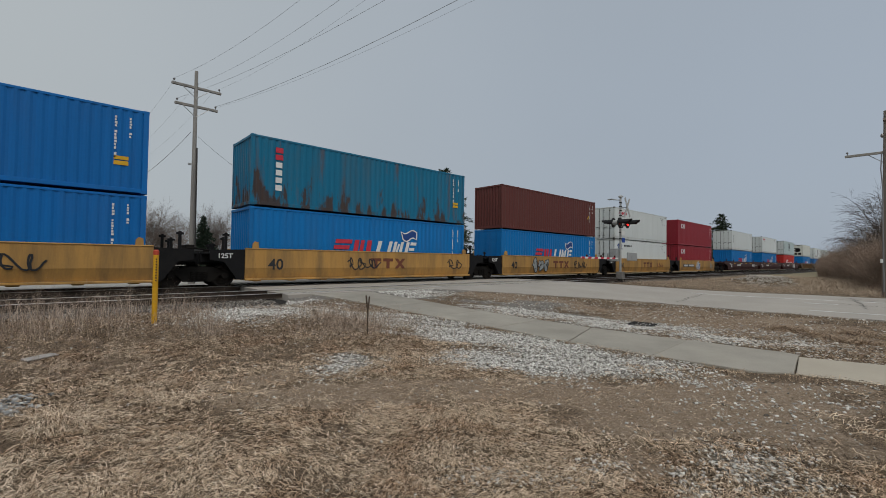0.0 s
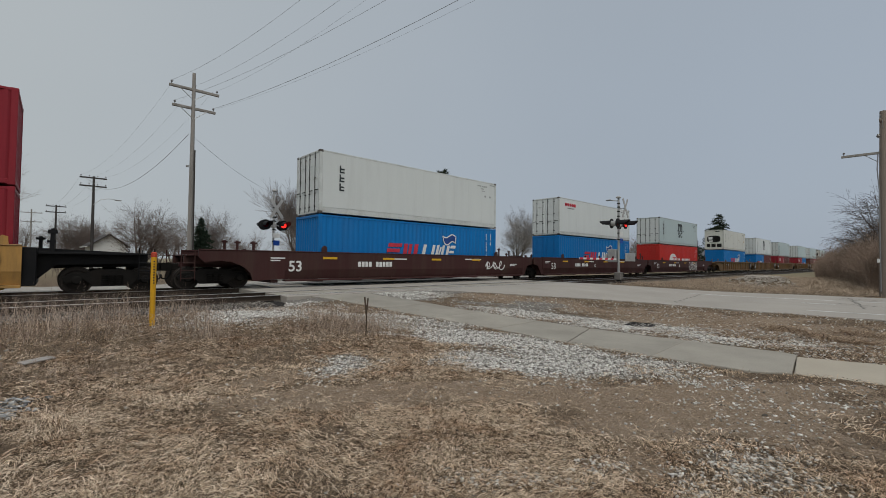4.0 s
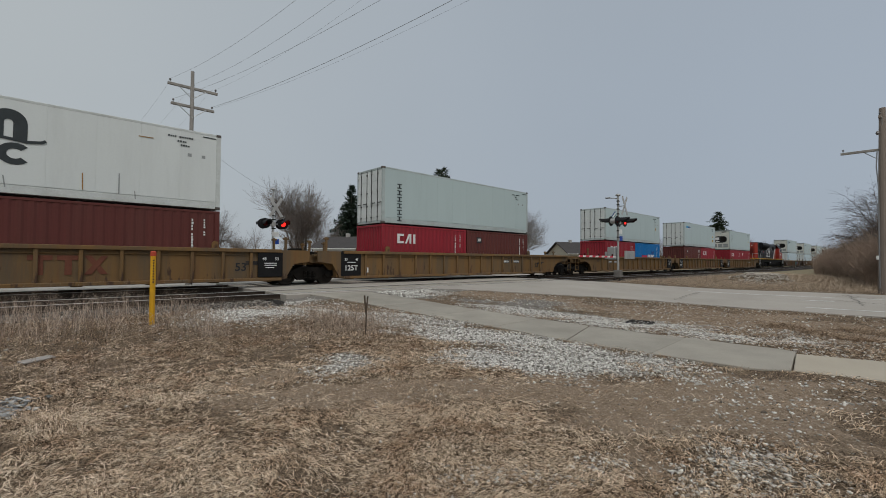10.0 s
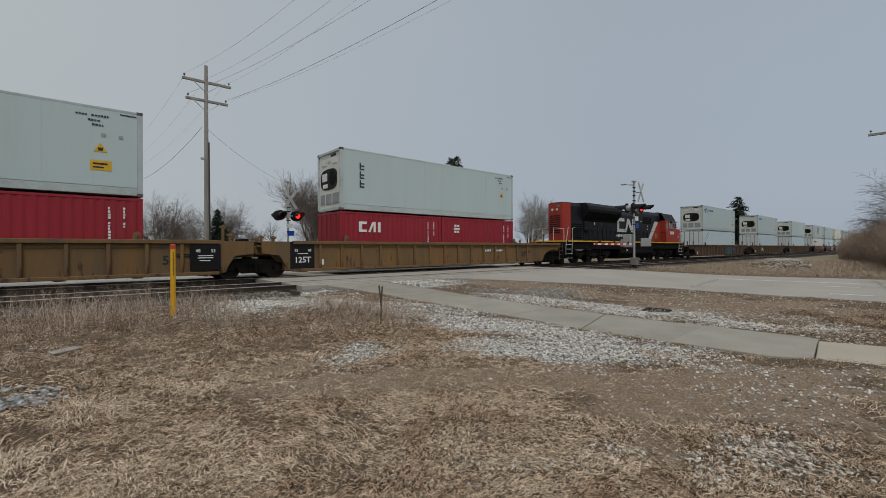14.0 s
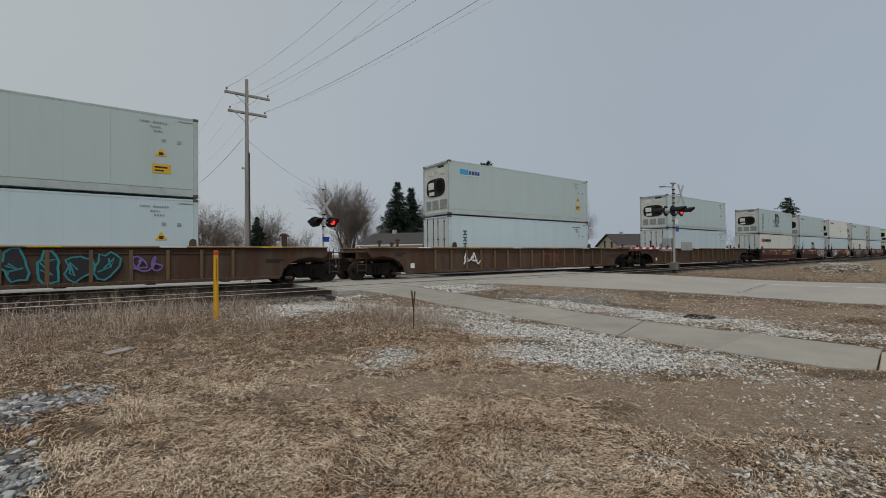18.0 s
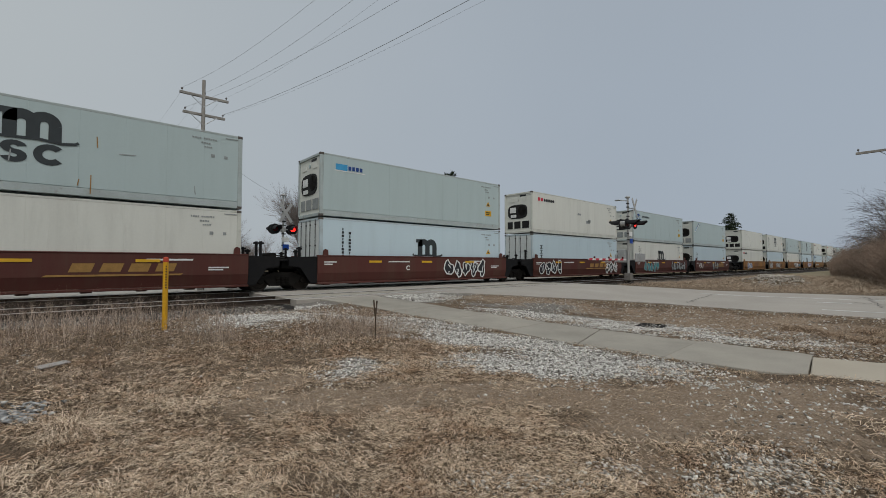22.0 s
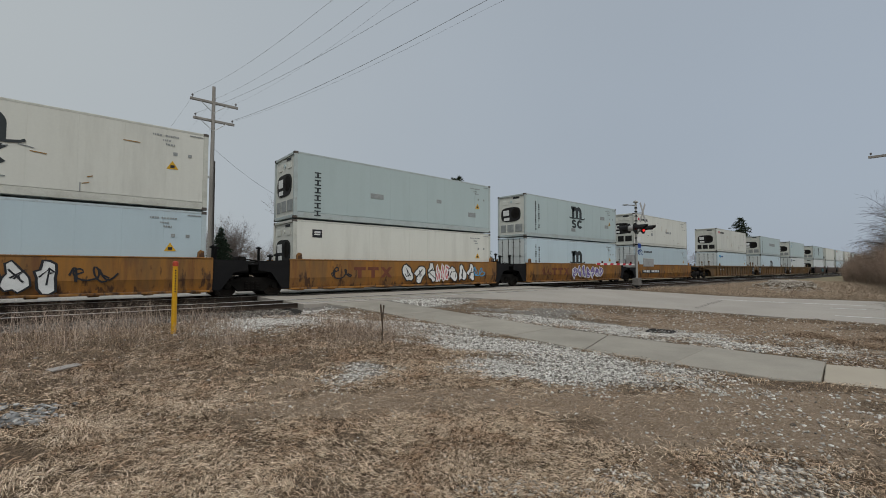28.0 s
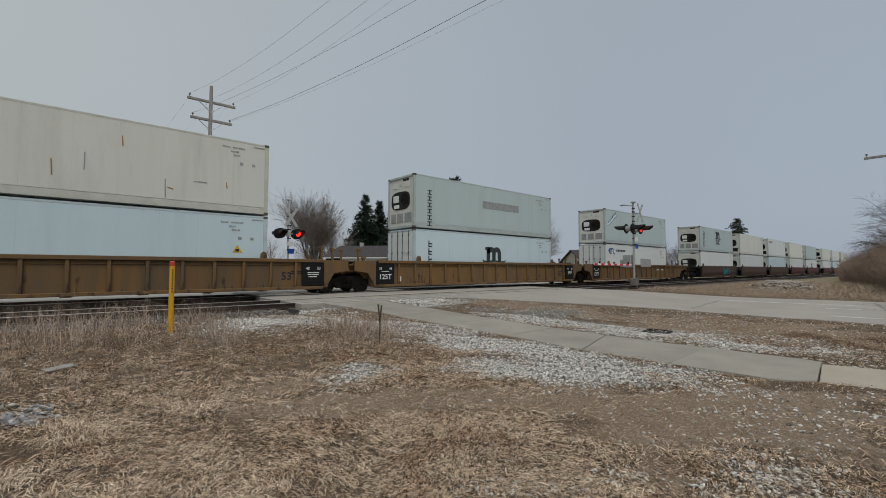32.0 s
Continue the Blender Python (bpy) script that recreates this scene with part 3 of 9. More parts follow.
def draw_mark(th, mk, L, H, y):
    rnd = random.Random(repr(mk) + str(th.name))
    if mk == "codes_w" or mk == "codes_k" or mk == "codes_d":
        ink = {"k": "g"}.get(mk[-1], mk[-1])
        if ink == "w":
            rows, z = [], H - 0.32
            for k, n in ((0, 14), (1, 7)):
                z = H - 0.34
                for i in range(n):
                    h = rnd.choice((0.06, 0.075, 0.085))
                    if i not in (4, 11):
                        rows.append((L - 0.95 + k * 0.40, z - h, L - 0.95 + k * 0.40 + rnd.choice((0.05, 0.06, 0.07)), z))
                    z -= h + 0.028
            bars(th, "code_marking", ink, rows, y, "rows of small white code marks")
        else:
            rows = []
            for x0, z, n in ((L - 1.75, H - 0.36, 11), (L - 1.45, H - 0.52, 4), (L - 1.35, H - 0.66, 5)):
                x = x0
                for i in range(n):
                    w = rnd.choice((0.04, 0.055, 0.065))
                    if i != 4:
                        rows.append((x, z, x + w, z + rnd.choice((0.055, 0.065))))
                    x += w + 0.022
            bars(th, "code_marking", "d" if ink == "d" else "g", rows + [(L - 0.62, H - 0.20, L - 0.18, H - 0.165)], y, "rows of small dark code marks")
            bars(th, "small_label", "d", [(L - 1.12, H - 1.0, L - 0.99, H - 0.88), (L - 0.66, H - 1.0, L - 0.54, H - 0.89)], y, "small grey labels")
    elif mk == "warn":
        g = Geo()
        g.prism([(L - 1.32, H - 1.5), (L - 0.95, H - 1.5), (L - 1.135, H - 1.2)], y - 0.004, y)
        part("warning_triangle", g, MARK_Y, th, "yellow warning triangle")
        bars(th, "warning_outline", "k", [(L - 1.2, H - 1.46, L - 1.07, H - 1.36)], y - 0.004)
    elif mk == "tag_y":
        bars(th, "yellow_label", "y", [(L - 1.4, H - 2.1, L - 0.85, H - 1.78)], y, "yellow paper label")
        bars(th, "label_print", "k", [(L - 1.33, H - 1.92, L - 0.95, H - 1.86), (L - 1.33, H - 2.03, L - 1.05, H - 1.98)], y - 0.004)
    elif mk == "tags_top_y":
        bars(th, "yellow_label", "y", [(L - 0.95, H - 1.98, L - 0.55, H - 1.84), (L - 0.95, H - 1.80, L - 0.55, H - 1.68)], y, "yellow labels")
    elif mk == "waveline":      # big red and white slanted shapes with a flag
        bars(th, "logo_red", "r", [(3.66, 0.95, 4.45, 1.16, 0.04), (3.72, 1.25, 4.52, 1.44, 0.04), (3.80, 1.53, 4.66, 1.72, 0.04), (4.70, 0.95, 4.95, 1.72, 0.14),
             (5.06, 1.10, 5.26, 1.72, 0.12), (5.40, 0.95, 5.66, 1.72, 0.14)], y, "red slanted logo shapes")
        bars(th, "logo_white", "w", [(5.96, 0.95, 6.18, 1.72, 0.22), (6.22, 0.95, 6.50, 1.10, 0.04), (6.62, 0.95, 6.82, 1.72, 0.22), (6.94, 0.95, 7.12, 1.72, 0.22), (7.18, 1.1, 7.30, 1.60, 0.2),
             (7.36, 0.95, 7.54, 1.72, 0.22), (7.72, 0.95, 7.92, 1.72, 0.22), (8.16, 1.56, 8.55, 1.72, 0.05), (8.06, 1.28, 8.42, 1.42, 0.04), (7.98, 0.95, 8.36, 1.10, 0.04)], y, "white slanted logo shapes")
        g = Geo()
        pts = [(7.55 + 1.05 * k / 8, 2.26 - 0.10 * math.sin(k * 0.8)) for k in range(9)]
        low = [(7.68 + 0.90 * k / 8, 1.86 - 0.10 * math.sin(k * 0.8)) for k in range(8, -1, -1)]
        ribbon(g, pts + low + pts[:1], 0.06, y - 0.004)
        part("logo_outline", g, MARK_W, th, "white wavy flag outline")
        g = Geo(); g.prism(pts + low, y - 0.003, y)
        part("logo_flag", g, MARK_B, th, "dark blue wavy flag")
    elif mk == "waveline_small":
        bars(th, "logo_red", "r", [(1.44 + i * 0.43, 0.9, 1.80 + i * 0.43, 1.40, 0.08) for i in range(3)], y)
        bars(th, "logo_white", "w", [(2.84 + i * 0.38, 0.9, 3.06 + i * 0.38, 1.45, 0.12) for i in range(4)] + [(4.26, 1.3, 4.5, 1.45)], y)
        g = Geo(); g.prism([(3.85, 1.58), (4.1, 1.48), (4.45, 1.60), (4.48, 1.88), (4.15, 1.76), (3.84, 1.88)], y - 0.004, y)
        part("logo_flag", g, MARK_B, th)
    elif mk == "stack_red":     # upright white and red strip
        bars(th, "logo_red", "r", [(0.98, H - 0.62, 1.3, H - 0.4), (0.98, H - 0.92, 1.3, H - 0.7)], y)
        bars(th, "logo_white", "w", [(1.0, H - 1.25 - i * 0.32, 1.27, H - 1.02 - i * 0.32) for i in range(4)], y)
    elif mk == "stack_w" or mk == "stack_k" or mk == "stack_d":
        rows = []
        for x0, z0, n in ((1.14, H - 0.44, 13), (1.50, H - 0.62, 11)):
            for i in range(n):
                if x0 < 1.5 or i != 8:
                    w = rnd.choice((0.10, 0.12, 0.12, 0.05))
                    rows.append((x0 - w / 2, z0 - i * 0.155 - 0.108, x0 + w / 2, z0 - i * 0.155))
        bars(th, "upright_marking", mk[-1], rows, y, "two upright columns of dark lettering marks")
    elif mk == "stack_big":
        bars(th, "upright_marking", "g", [(0.92, H - 0.85 - i * 0.34, 1.22, H - 0.80 - i * 0.34) for i in range(6)] +
             [(1.03, H - 1.02 - i * 0.34, 1.11, H - 0.80 - i * 0.34) for i in range(6)] + [(0.92, H - 1.05 - i * 0.34, 1.22, H - 1.0 - i * 0.34) for i in range(6)], y, "upright column of slate lettering marks")
    elif mk == "stack_three":
        bars(th, "upright_marking", "g", [(1.0, H - 0.95 - i * 0.42, 1.07, H - 0.6 - i * 0.42) for i in range(3)] + [(1.0, H - 0.8 - i * 0.42, 1.25, H - 0.73 - i * 0.42) for i in range(3)] +
             [(1.07, H - 0.95 - i * 0.42, 1.25, H - 0.88 - i * 0.42) for i in range(3)], y, "upright slate lettering marks")
    elif mk == "comb" or mk == "comb_low":     # broad dark arches with a smaller pair below
        x, z, k = 5.55, (1.62 if mk == "comb" else 1.22), 1.14
        g = Geo()
        for i in range(3):
            a = x + i * 0.44 * k
            top = z + (0.78 if i == 0 else 0.44) * k
            g.prism([(a, z), (a + 0.27 * k, z), (a + 0.27 * k, top), (a, top)], y - 0.004, y)
        for i in range(2):
            ring(g, x + (0.355 + i * 0.44) * k, z + 0.44 * k, 0.085 * k, 0.355 * k, y - 0.0015 * i, 0, 180, n=12)
        g.prism([(x - 0.12, z + 0.62 * k), (x, z + 0.62 * k), (x, z + 0.78 * k), (x - 0.12, z + 0.78 * k)], y - 0.0045, y)
        part("logo_arch", g, MARK_G, th, "dark slate arched logo")
        g = Geo()
        ribbon(g, [(x - 0.34, z + 0.10), (x - 0.26, z + 0.02), (x + 0.1, z + 0.01), (x + 0.75, z + 0.05), (x + 1.3, z - 0.02), (x + 1.62, z + 0.02), (x + 1.72, z + 0.08)], 0.085, y - 0.006)
        part("logo_wave", g, MARK_G, th)
        z2 = z - 0.40
        g = Geo()
        ring(g, x + 0.26, z2 + 0.125, 0.05, 0.20, y, 15, 270, 1.45, 12)
        ring(g, x + 0.26, z2 - 0.135, 0.05, 0.20, y - 0.0015, -165, 90, 1.45, 12)
        part("logo_ring", g, MARK_G, th)
        g = Geo()
        ring(g, x + 1.05, z2 - 0.005, 0.15, 0.33, y, 42, 318, 1.15, n=14)
        part("logo_ring", g, MARK_G, th)
    elif mk == "tri_bars" or mk == "tri_bars20":      # white open logo near the front corner
        x, z = (0.95, H - 0.95)
        g = Geo()
        g.prism([(x, z), (x + 0.42, z), (x + 0.42, z + 0.12), (x + 0.16, z + 0.12), (x + 0.16, z + 0.38), (x + 0.42, z + 0.38), (x + 0.42, z + 0.5), (x, z + 0.5)], y - 0.004, y)
        g.prism([(x + 0.5, z), (x + 0.62, z), (x + 0.80, z + 0.38), (x + 0.80, z), (x + 0.92, z), (x + 0.92, z + 0.5), (x + 0.74, z + 0.5)], y - 0.004, y)
        g.prism([(x + 1.05, z), (x + 1.2, z), (x + 1.2, z + 0.5), (x + 1.05, z + 0.5)], y - 0.004, y)
        part("logo", g, MARK_W, th, "white angular logo")
    elif mk == "word_red":
        bars(th, "logo", "r", [(0.85 + i * 0.33, H - 0.62, 1.1 + i * 0.33, H - 0.38) for i in range(5)] + [(0.85, H - 0.53, 2.4, H - 0.47)], y, "red brand mark")
        bars(th, "small_marking", "d", [(1.2, H - 0.82, 2.2, H - 0.74)], y)
    elif mk == "word_dark":
        bars(th, "logo_red", "r", [(0.72, H - 0.62, 0.98, H - 0.38), (1.06, H - 0.62, 1.3, H - 0.38)], y)
        bars(th, "logo", "k", [(1.4 + i * 0.27, H - 0.62, 1.6 + i * 0.27, H - 0.42) for i in range(5)] + [(1.4, H - 0.54, 2.7, H - 0.5)], y, "dark brand mark")
    elif mk == "word_wide":
        bars(th, "logo_red", "r", [(0.7, H - 0.95, 1.05, H - 0.55), (1.15, H - 0.95, 1.5, H - 0.55)], y)
        bars(th, "logo", "k", [(1.62 + i * 0.46, H - 0.95, 1.98 + i * 0.46, H - 0.58) for i in range(5)] + [(1.62, H - 0.80, 3.8, H - 0.74)], y, "dark brand mark")
    elif mk == "swirl":
        g = Geo()
        ring(g, 0.95, H - 0.62, 0.14, 0.22, y, 0, 300, 1.3)
        ring(g, 0.95, H - 0.62, 0.04, 0.09, y, 90, 400, 1.3)
        ribbon(g, [(0.5, H - 0.6), (0.75, H - 0.42), (1.2, H - 0.36), (1.5, H - 0.5), (1.35, H - 0.75), (1.6, H - 0.85)], 0.08, y)
        part("logo_swirl", g, MARK_B, th, "dark blue curling logo")
        bars(th, "logo", "g", [(1.9 + i * 0.28, H - 0.62, 2.1 + i * 0.28, H - 0.45) for i in range(6)], y)
    elif mk == "sticker":
        bars(th, "sticker", "c", [(0.75, H - 0.7, 1.35, H - 0.42)], y, "blue and pale sticker")
        bars(th, "sticker_print", "b", [(1.4 + i * 0.2, H - 0.66, 1.55 + i * 0.2, H - 0.47) for i in range(4)], y)
        bars(th, "sticker_band", "w", [(0.7, H - 0.75, 2.3, H - 0.71)], y)
    elif mk == "diagonal":
        bars(th, "sticker_band", "w", [(0.35, H - 1.35, 0.75, H - 1.35 + 0.95, 1.3)], y, "pale diagonal band")
        bars(th, "sticker", "c", [(0.55 + i * 0.22, H - 1.2 + i * 0.16, 0.70 + i * 0.22, H - 1.02 + i * 0.16, 0.1) for i in range(3)], y - 0.004)
        bars(th, "sticker_print", "b", [(1.21 + i * 0.22, H - 0.72 + i * 0.16, 1.36 + i * 0.22, H - 0.54 + i * 0.16, 0.1) for i in range(3)], y - 0.004)
        bars(th, "sticker_line", "m", [(0.45, H - 1.45, 0.53, H - 1.4, 0.0), (0.6, H - 1.42, 0.68, H - 0.4, 1.5)], y - 0.004)
    elif mk == "globe":
        g = Geo()
        ring(g, 3.9, 1.28, 0.0, 0.66, y, 0, 360, 1.62, 24)
        part("logo_disc", g, MARK_W, th, "white round logo")
        bars(th, "logo_cut", "r", [(3.75, 1.42, 4.75, 1.56), (3.95, 0.7, 4.12, 1.41, 0.1), (4.45, 0.7, 4.62, 1.41, -0.12)], y - 0.004)
        bars(th, "logo", "w", [(5.28 + i * 0.46, 0.98, 5.60 + i * 0.46, 1.42) for i in (0, 1, 3, 4, 5, 6, 7, 8)], y, "white brand mark")
    elif mk == "tile_k":
        bars(th, "logo_tile", "k", [(0.85, H - 0.75, 1.3, H - 0.4)], y)
        bars(th, "logo_tile_mark", "w", [(0.92, H - 0.64, 1.18, H - 0.58, 0.05), (0.92, H - 0.54, 1.2, H - 0.48, 0.05)], y - 0.004)
    elif mk == "tile_w":
        bars(th, "logo_tile", "w", [(0.85, H - 0.8, 1.3, H - 0.38)], y)
        bars(th, "logo_tile_mark", "b", [(0.92, H - 0.66, 1.18, H - 0.60, 0.05), (0.92, H - 0.56, 1.2, H - 0.5, 0.05)], y - 0.004)
    elif mk == "rings_w":
        bars(th, "logo", "w", [(0.92, H - 0.52, 1.08, H - 0.40), (1.13, H - 0.52, 1.29, H - 0.40), (0.88, H - 0.68, 1.33, H - 0.58), (0.92, H - 0.86, 1.08, H - 0.74), (1.13, H - 0.86, 1.29, H - 0.74)], y)
    elif mk == "patch":
        for i in range(3):
            x, z = rnd.uniform(3, 10.5), rnd.uniform(0.5, 1.9)
            bars(th, "repair_patch", "d", [(x, z, x + rnd.uniform(0.3, 0.8), z + rnd.uniform(0.15, 0.3))], y, "grey repair patch")
    elif mk == "band_d":
        bars(th, "grey_band", "d", [(5.2, 1.5, 8.6, 1.95)], y, "grey painted-over band")
    elif mk == "scuffs":
        for i in range(10):
            g = Geo()
            x, z = rnd.uniform(1.5, L - 1.5), rnd.uniform(0.4, H - 0.5)
            if rnd.random() < 0.5:
                ribbon(g, [(x, z), (x + rnd.uniform(-0.05, 0.05), z - rnd.uniform(0.2, 0.7))], 0.03, y)
            else:
                ribbon(g, [(x, z), (x + rnd.uniform(0.1, 0.5), z + rnd.uniform(-0.06, 0.06))], 0.03, y)
            part("scuff_mark", g, MARK_D if i % 2 else MARK_T, th, "rusty scuff")


# ---------------------------------------------------------------- trucks and wagons
WHEELS, LOCO_WHEELS = [], []
R_WHEEL = 0.42
SHARED = {}


def shared(key, make):
    if key not in SHARED:
        SHARED[key] = make()
    return SHARED[key]


def wheelset_mesh():
    g = Geo()
    g.tube((0, -1.1, 0), (0, 1.1, 0), 0.075, n=10)
    for s in (-1, 1):
        y = s * 0.755
        g.lathe([(y - s * 0.065, 0.455), (y - s * 0.035, 0.45), (y - s * 0.03, 0.42), (y + s * 0.07, 0.412), (y + s * 0.07, 0.33), (y + s * 0.04, 0.30), (y + s * 0.05, 0.13), (y + s * 0.09, 0.12)],
                (0, 0, 0), "y", 24)
        for k in range(3):
            a = 2 * math.pi * k / 3
            g.lathe([(s * 1.02, 0.022), (s * 1.13, 0.02)], (0.055 * math.cos(a), 0, 0.055 * math.sin(a)), "y", 6)
    return g.mesh("wheelset", TREAD)


def side_frame_mesh():
    g = Geo()
    pts = [(-1.25, 0.50), (-1.12, 0.62), (-0.72, 0.66), (-0.42, 0.78), (0.42, 0.78), (0.72, 0.66), (1.12, 0.62), (1.25, 0.50), (1.20, 0.36),
           (0.98, 0.34), (0.72, 0.46), (0.50, 0.22), (-0.50, 0.22), (-0.72, 0.46), (-0.98, 0.34), (-1.20, 0.36)]
    g.prism(pts, -0.10, 0.10)
    for x in (-0.9, 0.9):
        g.lathe([(-0.17, 0.10), (-0.15, 0.135), (-0.09, 0.14)], (x, 0, 0.43), "y", 12)
    for x in (-0.2, 0.0, 0.2):
        for k in range(5):
            g.tube((x, -0.115, 0.30 + k * 0.065), (x, -0.115, 0.335 + k * 0.065), 0.085, n=10)
    return g.mesh("side_frame", STEEL)


def bolster_mesh():
    g = Geo()
    g.prism([(-0.95, 0.55), (0.95, 0.55), (1.0, 0.70), (0.4, 0.80), (-0.4, 0.80), (-1.0, 0.70)], -0.20, 0.20, "x")
    g.lathe([(0.78, 0.2), (0.86, 0.2)], (0, 0, 0), "z", 14)
    g.tube((-0.62, -0.7, 0.42), (-0.62, 0.7, 0.42), 0.05, n=6)
    g.tube((0.62, -0.7, 0.42), (0.62, 0.7, 0.42), 0.05, n=6)
    return g.mesh("bolster", STEEL)


def truck(parent, x):
    tr = part("truck", shared("bolster", bolster_mesh), STEEL, parent, at=(x, 0, 0))
    for y, rz in ((-1.0, 0), (1.0, 180)):
        sf = part("side_frame", shared("side_frame", side_frame_mesh), STEEL, tr)
        sf.matrix_basis = pose(0, y, 0, 0, 0, rz)
    for dx in (-0.9, 0.9):
        w = part("wheelset", shared("wheelset", wheelset_mesh), TREAD, tr)
        w.matrix_parent_inverse = Matrix.Translation((dx, 0, R_WHEEL))
        w.rotation_mode = "QUATERNION"
        WHEELS.append(w)


def coupler_mesh():
    g = Geo()
    g.box(-0.75, -0.10, 0.72, 0.05, 0.10, 0.98, 0.02)
    g.prism([(-0.02, -0.17), (0.22, -0.19), (0.30, -0.05), (0.12, 0.0), (0.30, 0.14), (0.2, 0.2), (-0.02, 0.15)], 0.70, 1.0, "z")
    return g.mesh("coupler", STEEL)


def hose_mesh():
    g = Geo()
    g.path([(-0.05, -0.25, 0.85), (0.0, -0.25, 0.55), (0.12, -0.22, 0.38), (0.28, -0.15, 0.40), (0.36, -0.1, 0.55)], 0.03, 6)
    return g.mesh("air_hose", RUBBER)


WAGONS = {
    # paint, half length of the straight side, ribbed, label
    "40y": ("w_yellow", 6.30, False, "yellow"), "53b": ("w_maroon", 8.60, False, "dark maroon"), "53t": ("w_tan", 8.40, True, "weathered tan-yellow"),
    "53r": ("w_rust", 9.80, True, "rust-brown"), "40b": ("w_brown", 6.30, False, "red-brown"), "40o": ("w_orange", 6.30, False, "rusty orange-yellow"),
    "53y": ("w_tan", 8.40, True, "tan-yellow"), "40d": ("w_dark", 6.30, False, "dark brown"),
}
HALF = {"40": (7.79, 9.98, 8.45), "53": (9.80, 11.84, 10.25)}    # mid-gap, coupler face, outer truck from the middle
SIDE_Z0, SIDE_Z1, SIDE_Y = 0.26, 1.53, 1.50


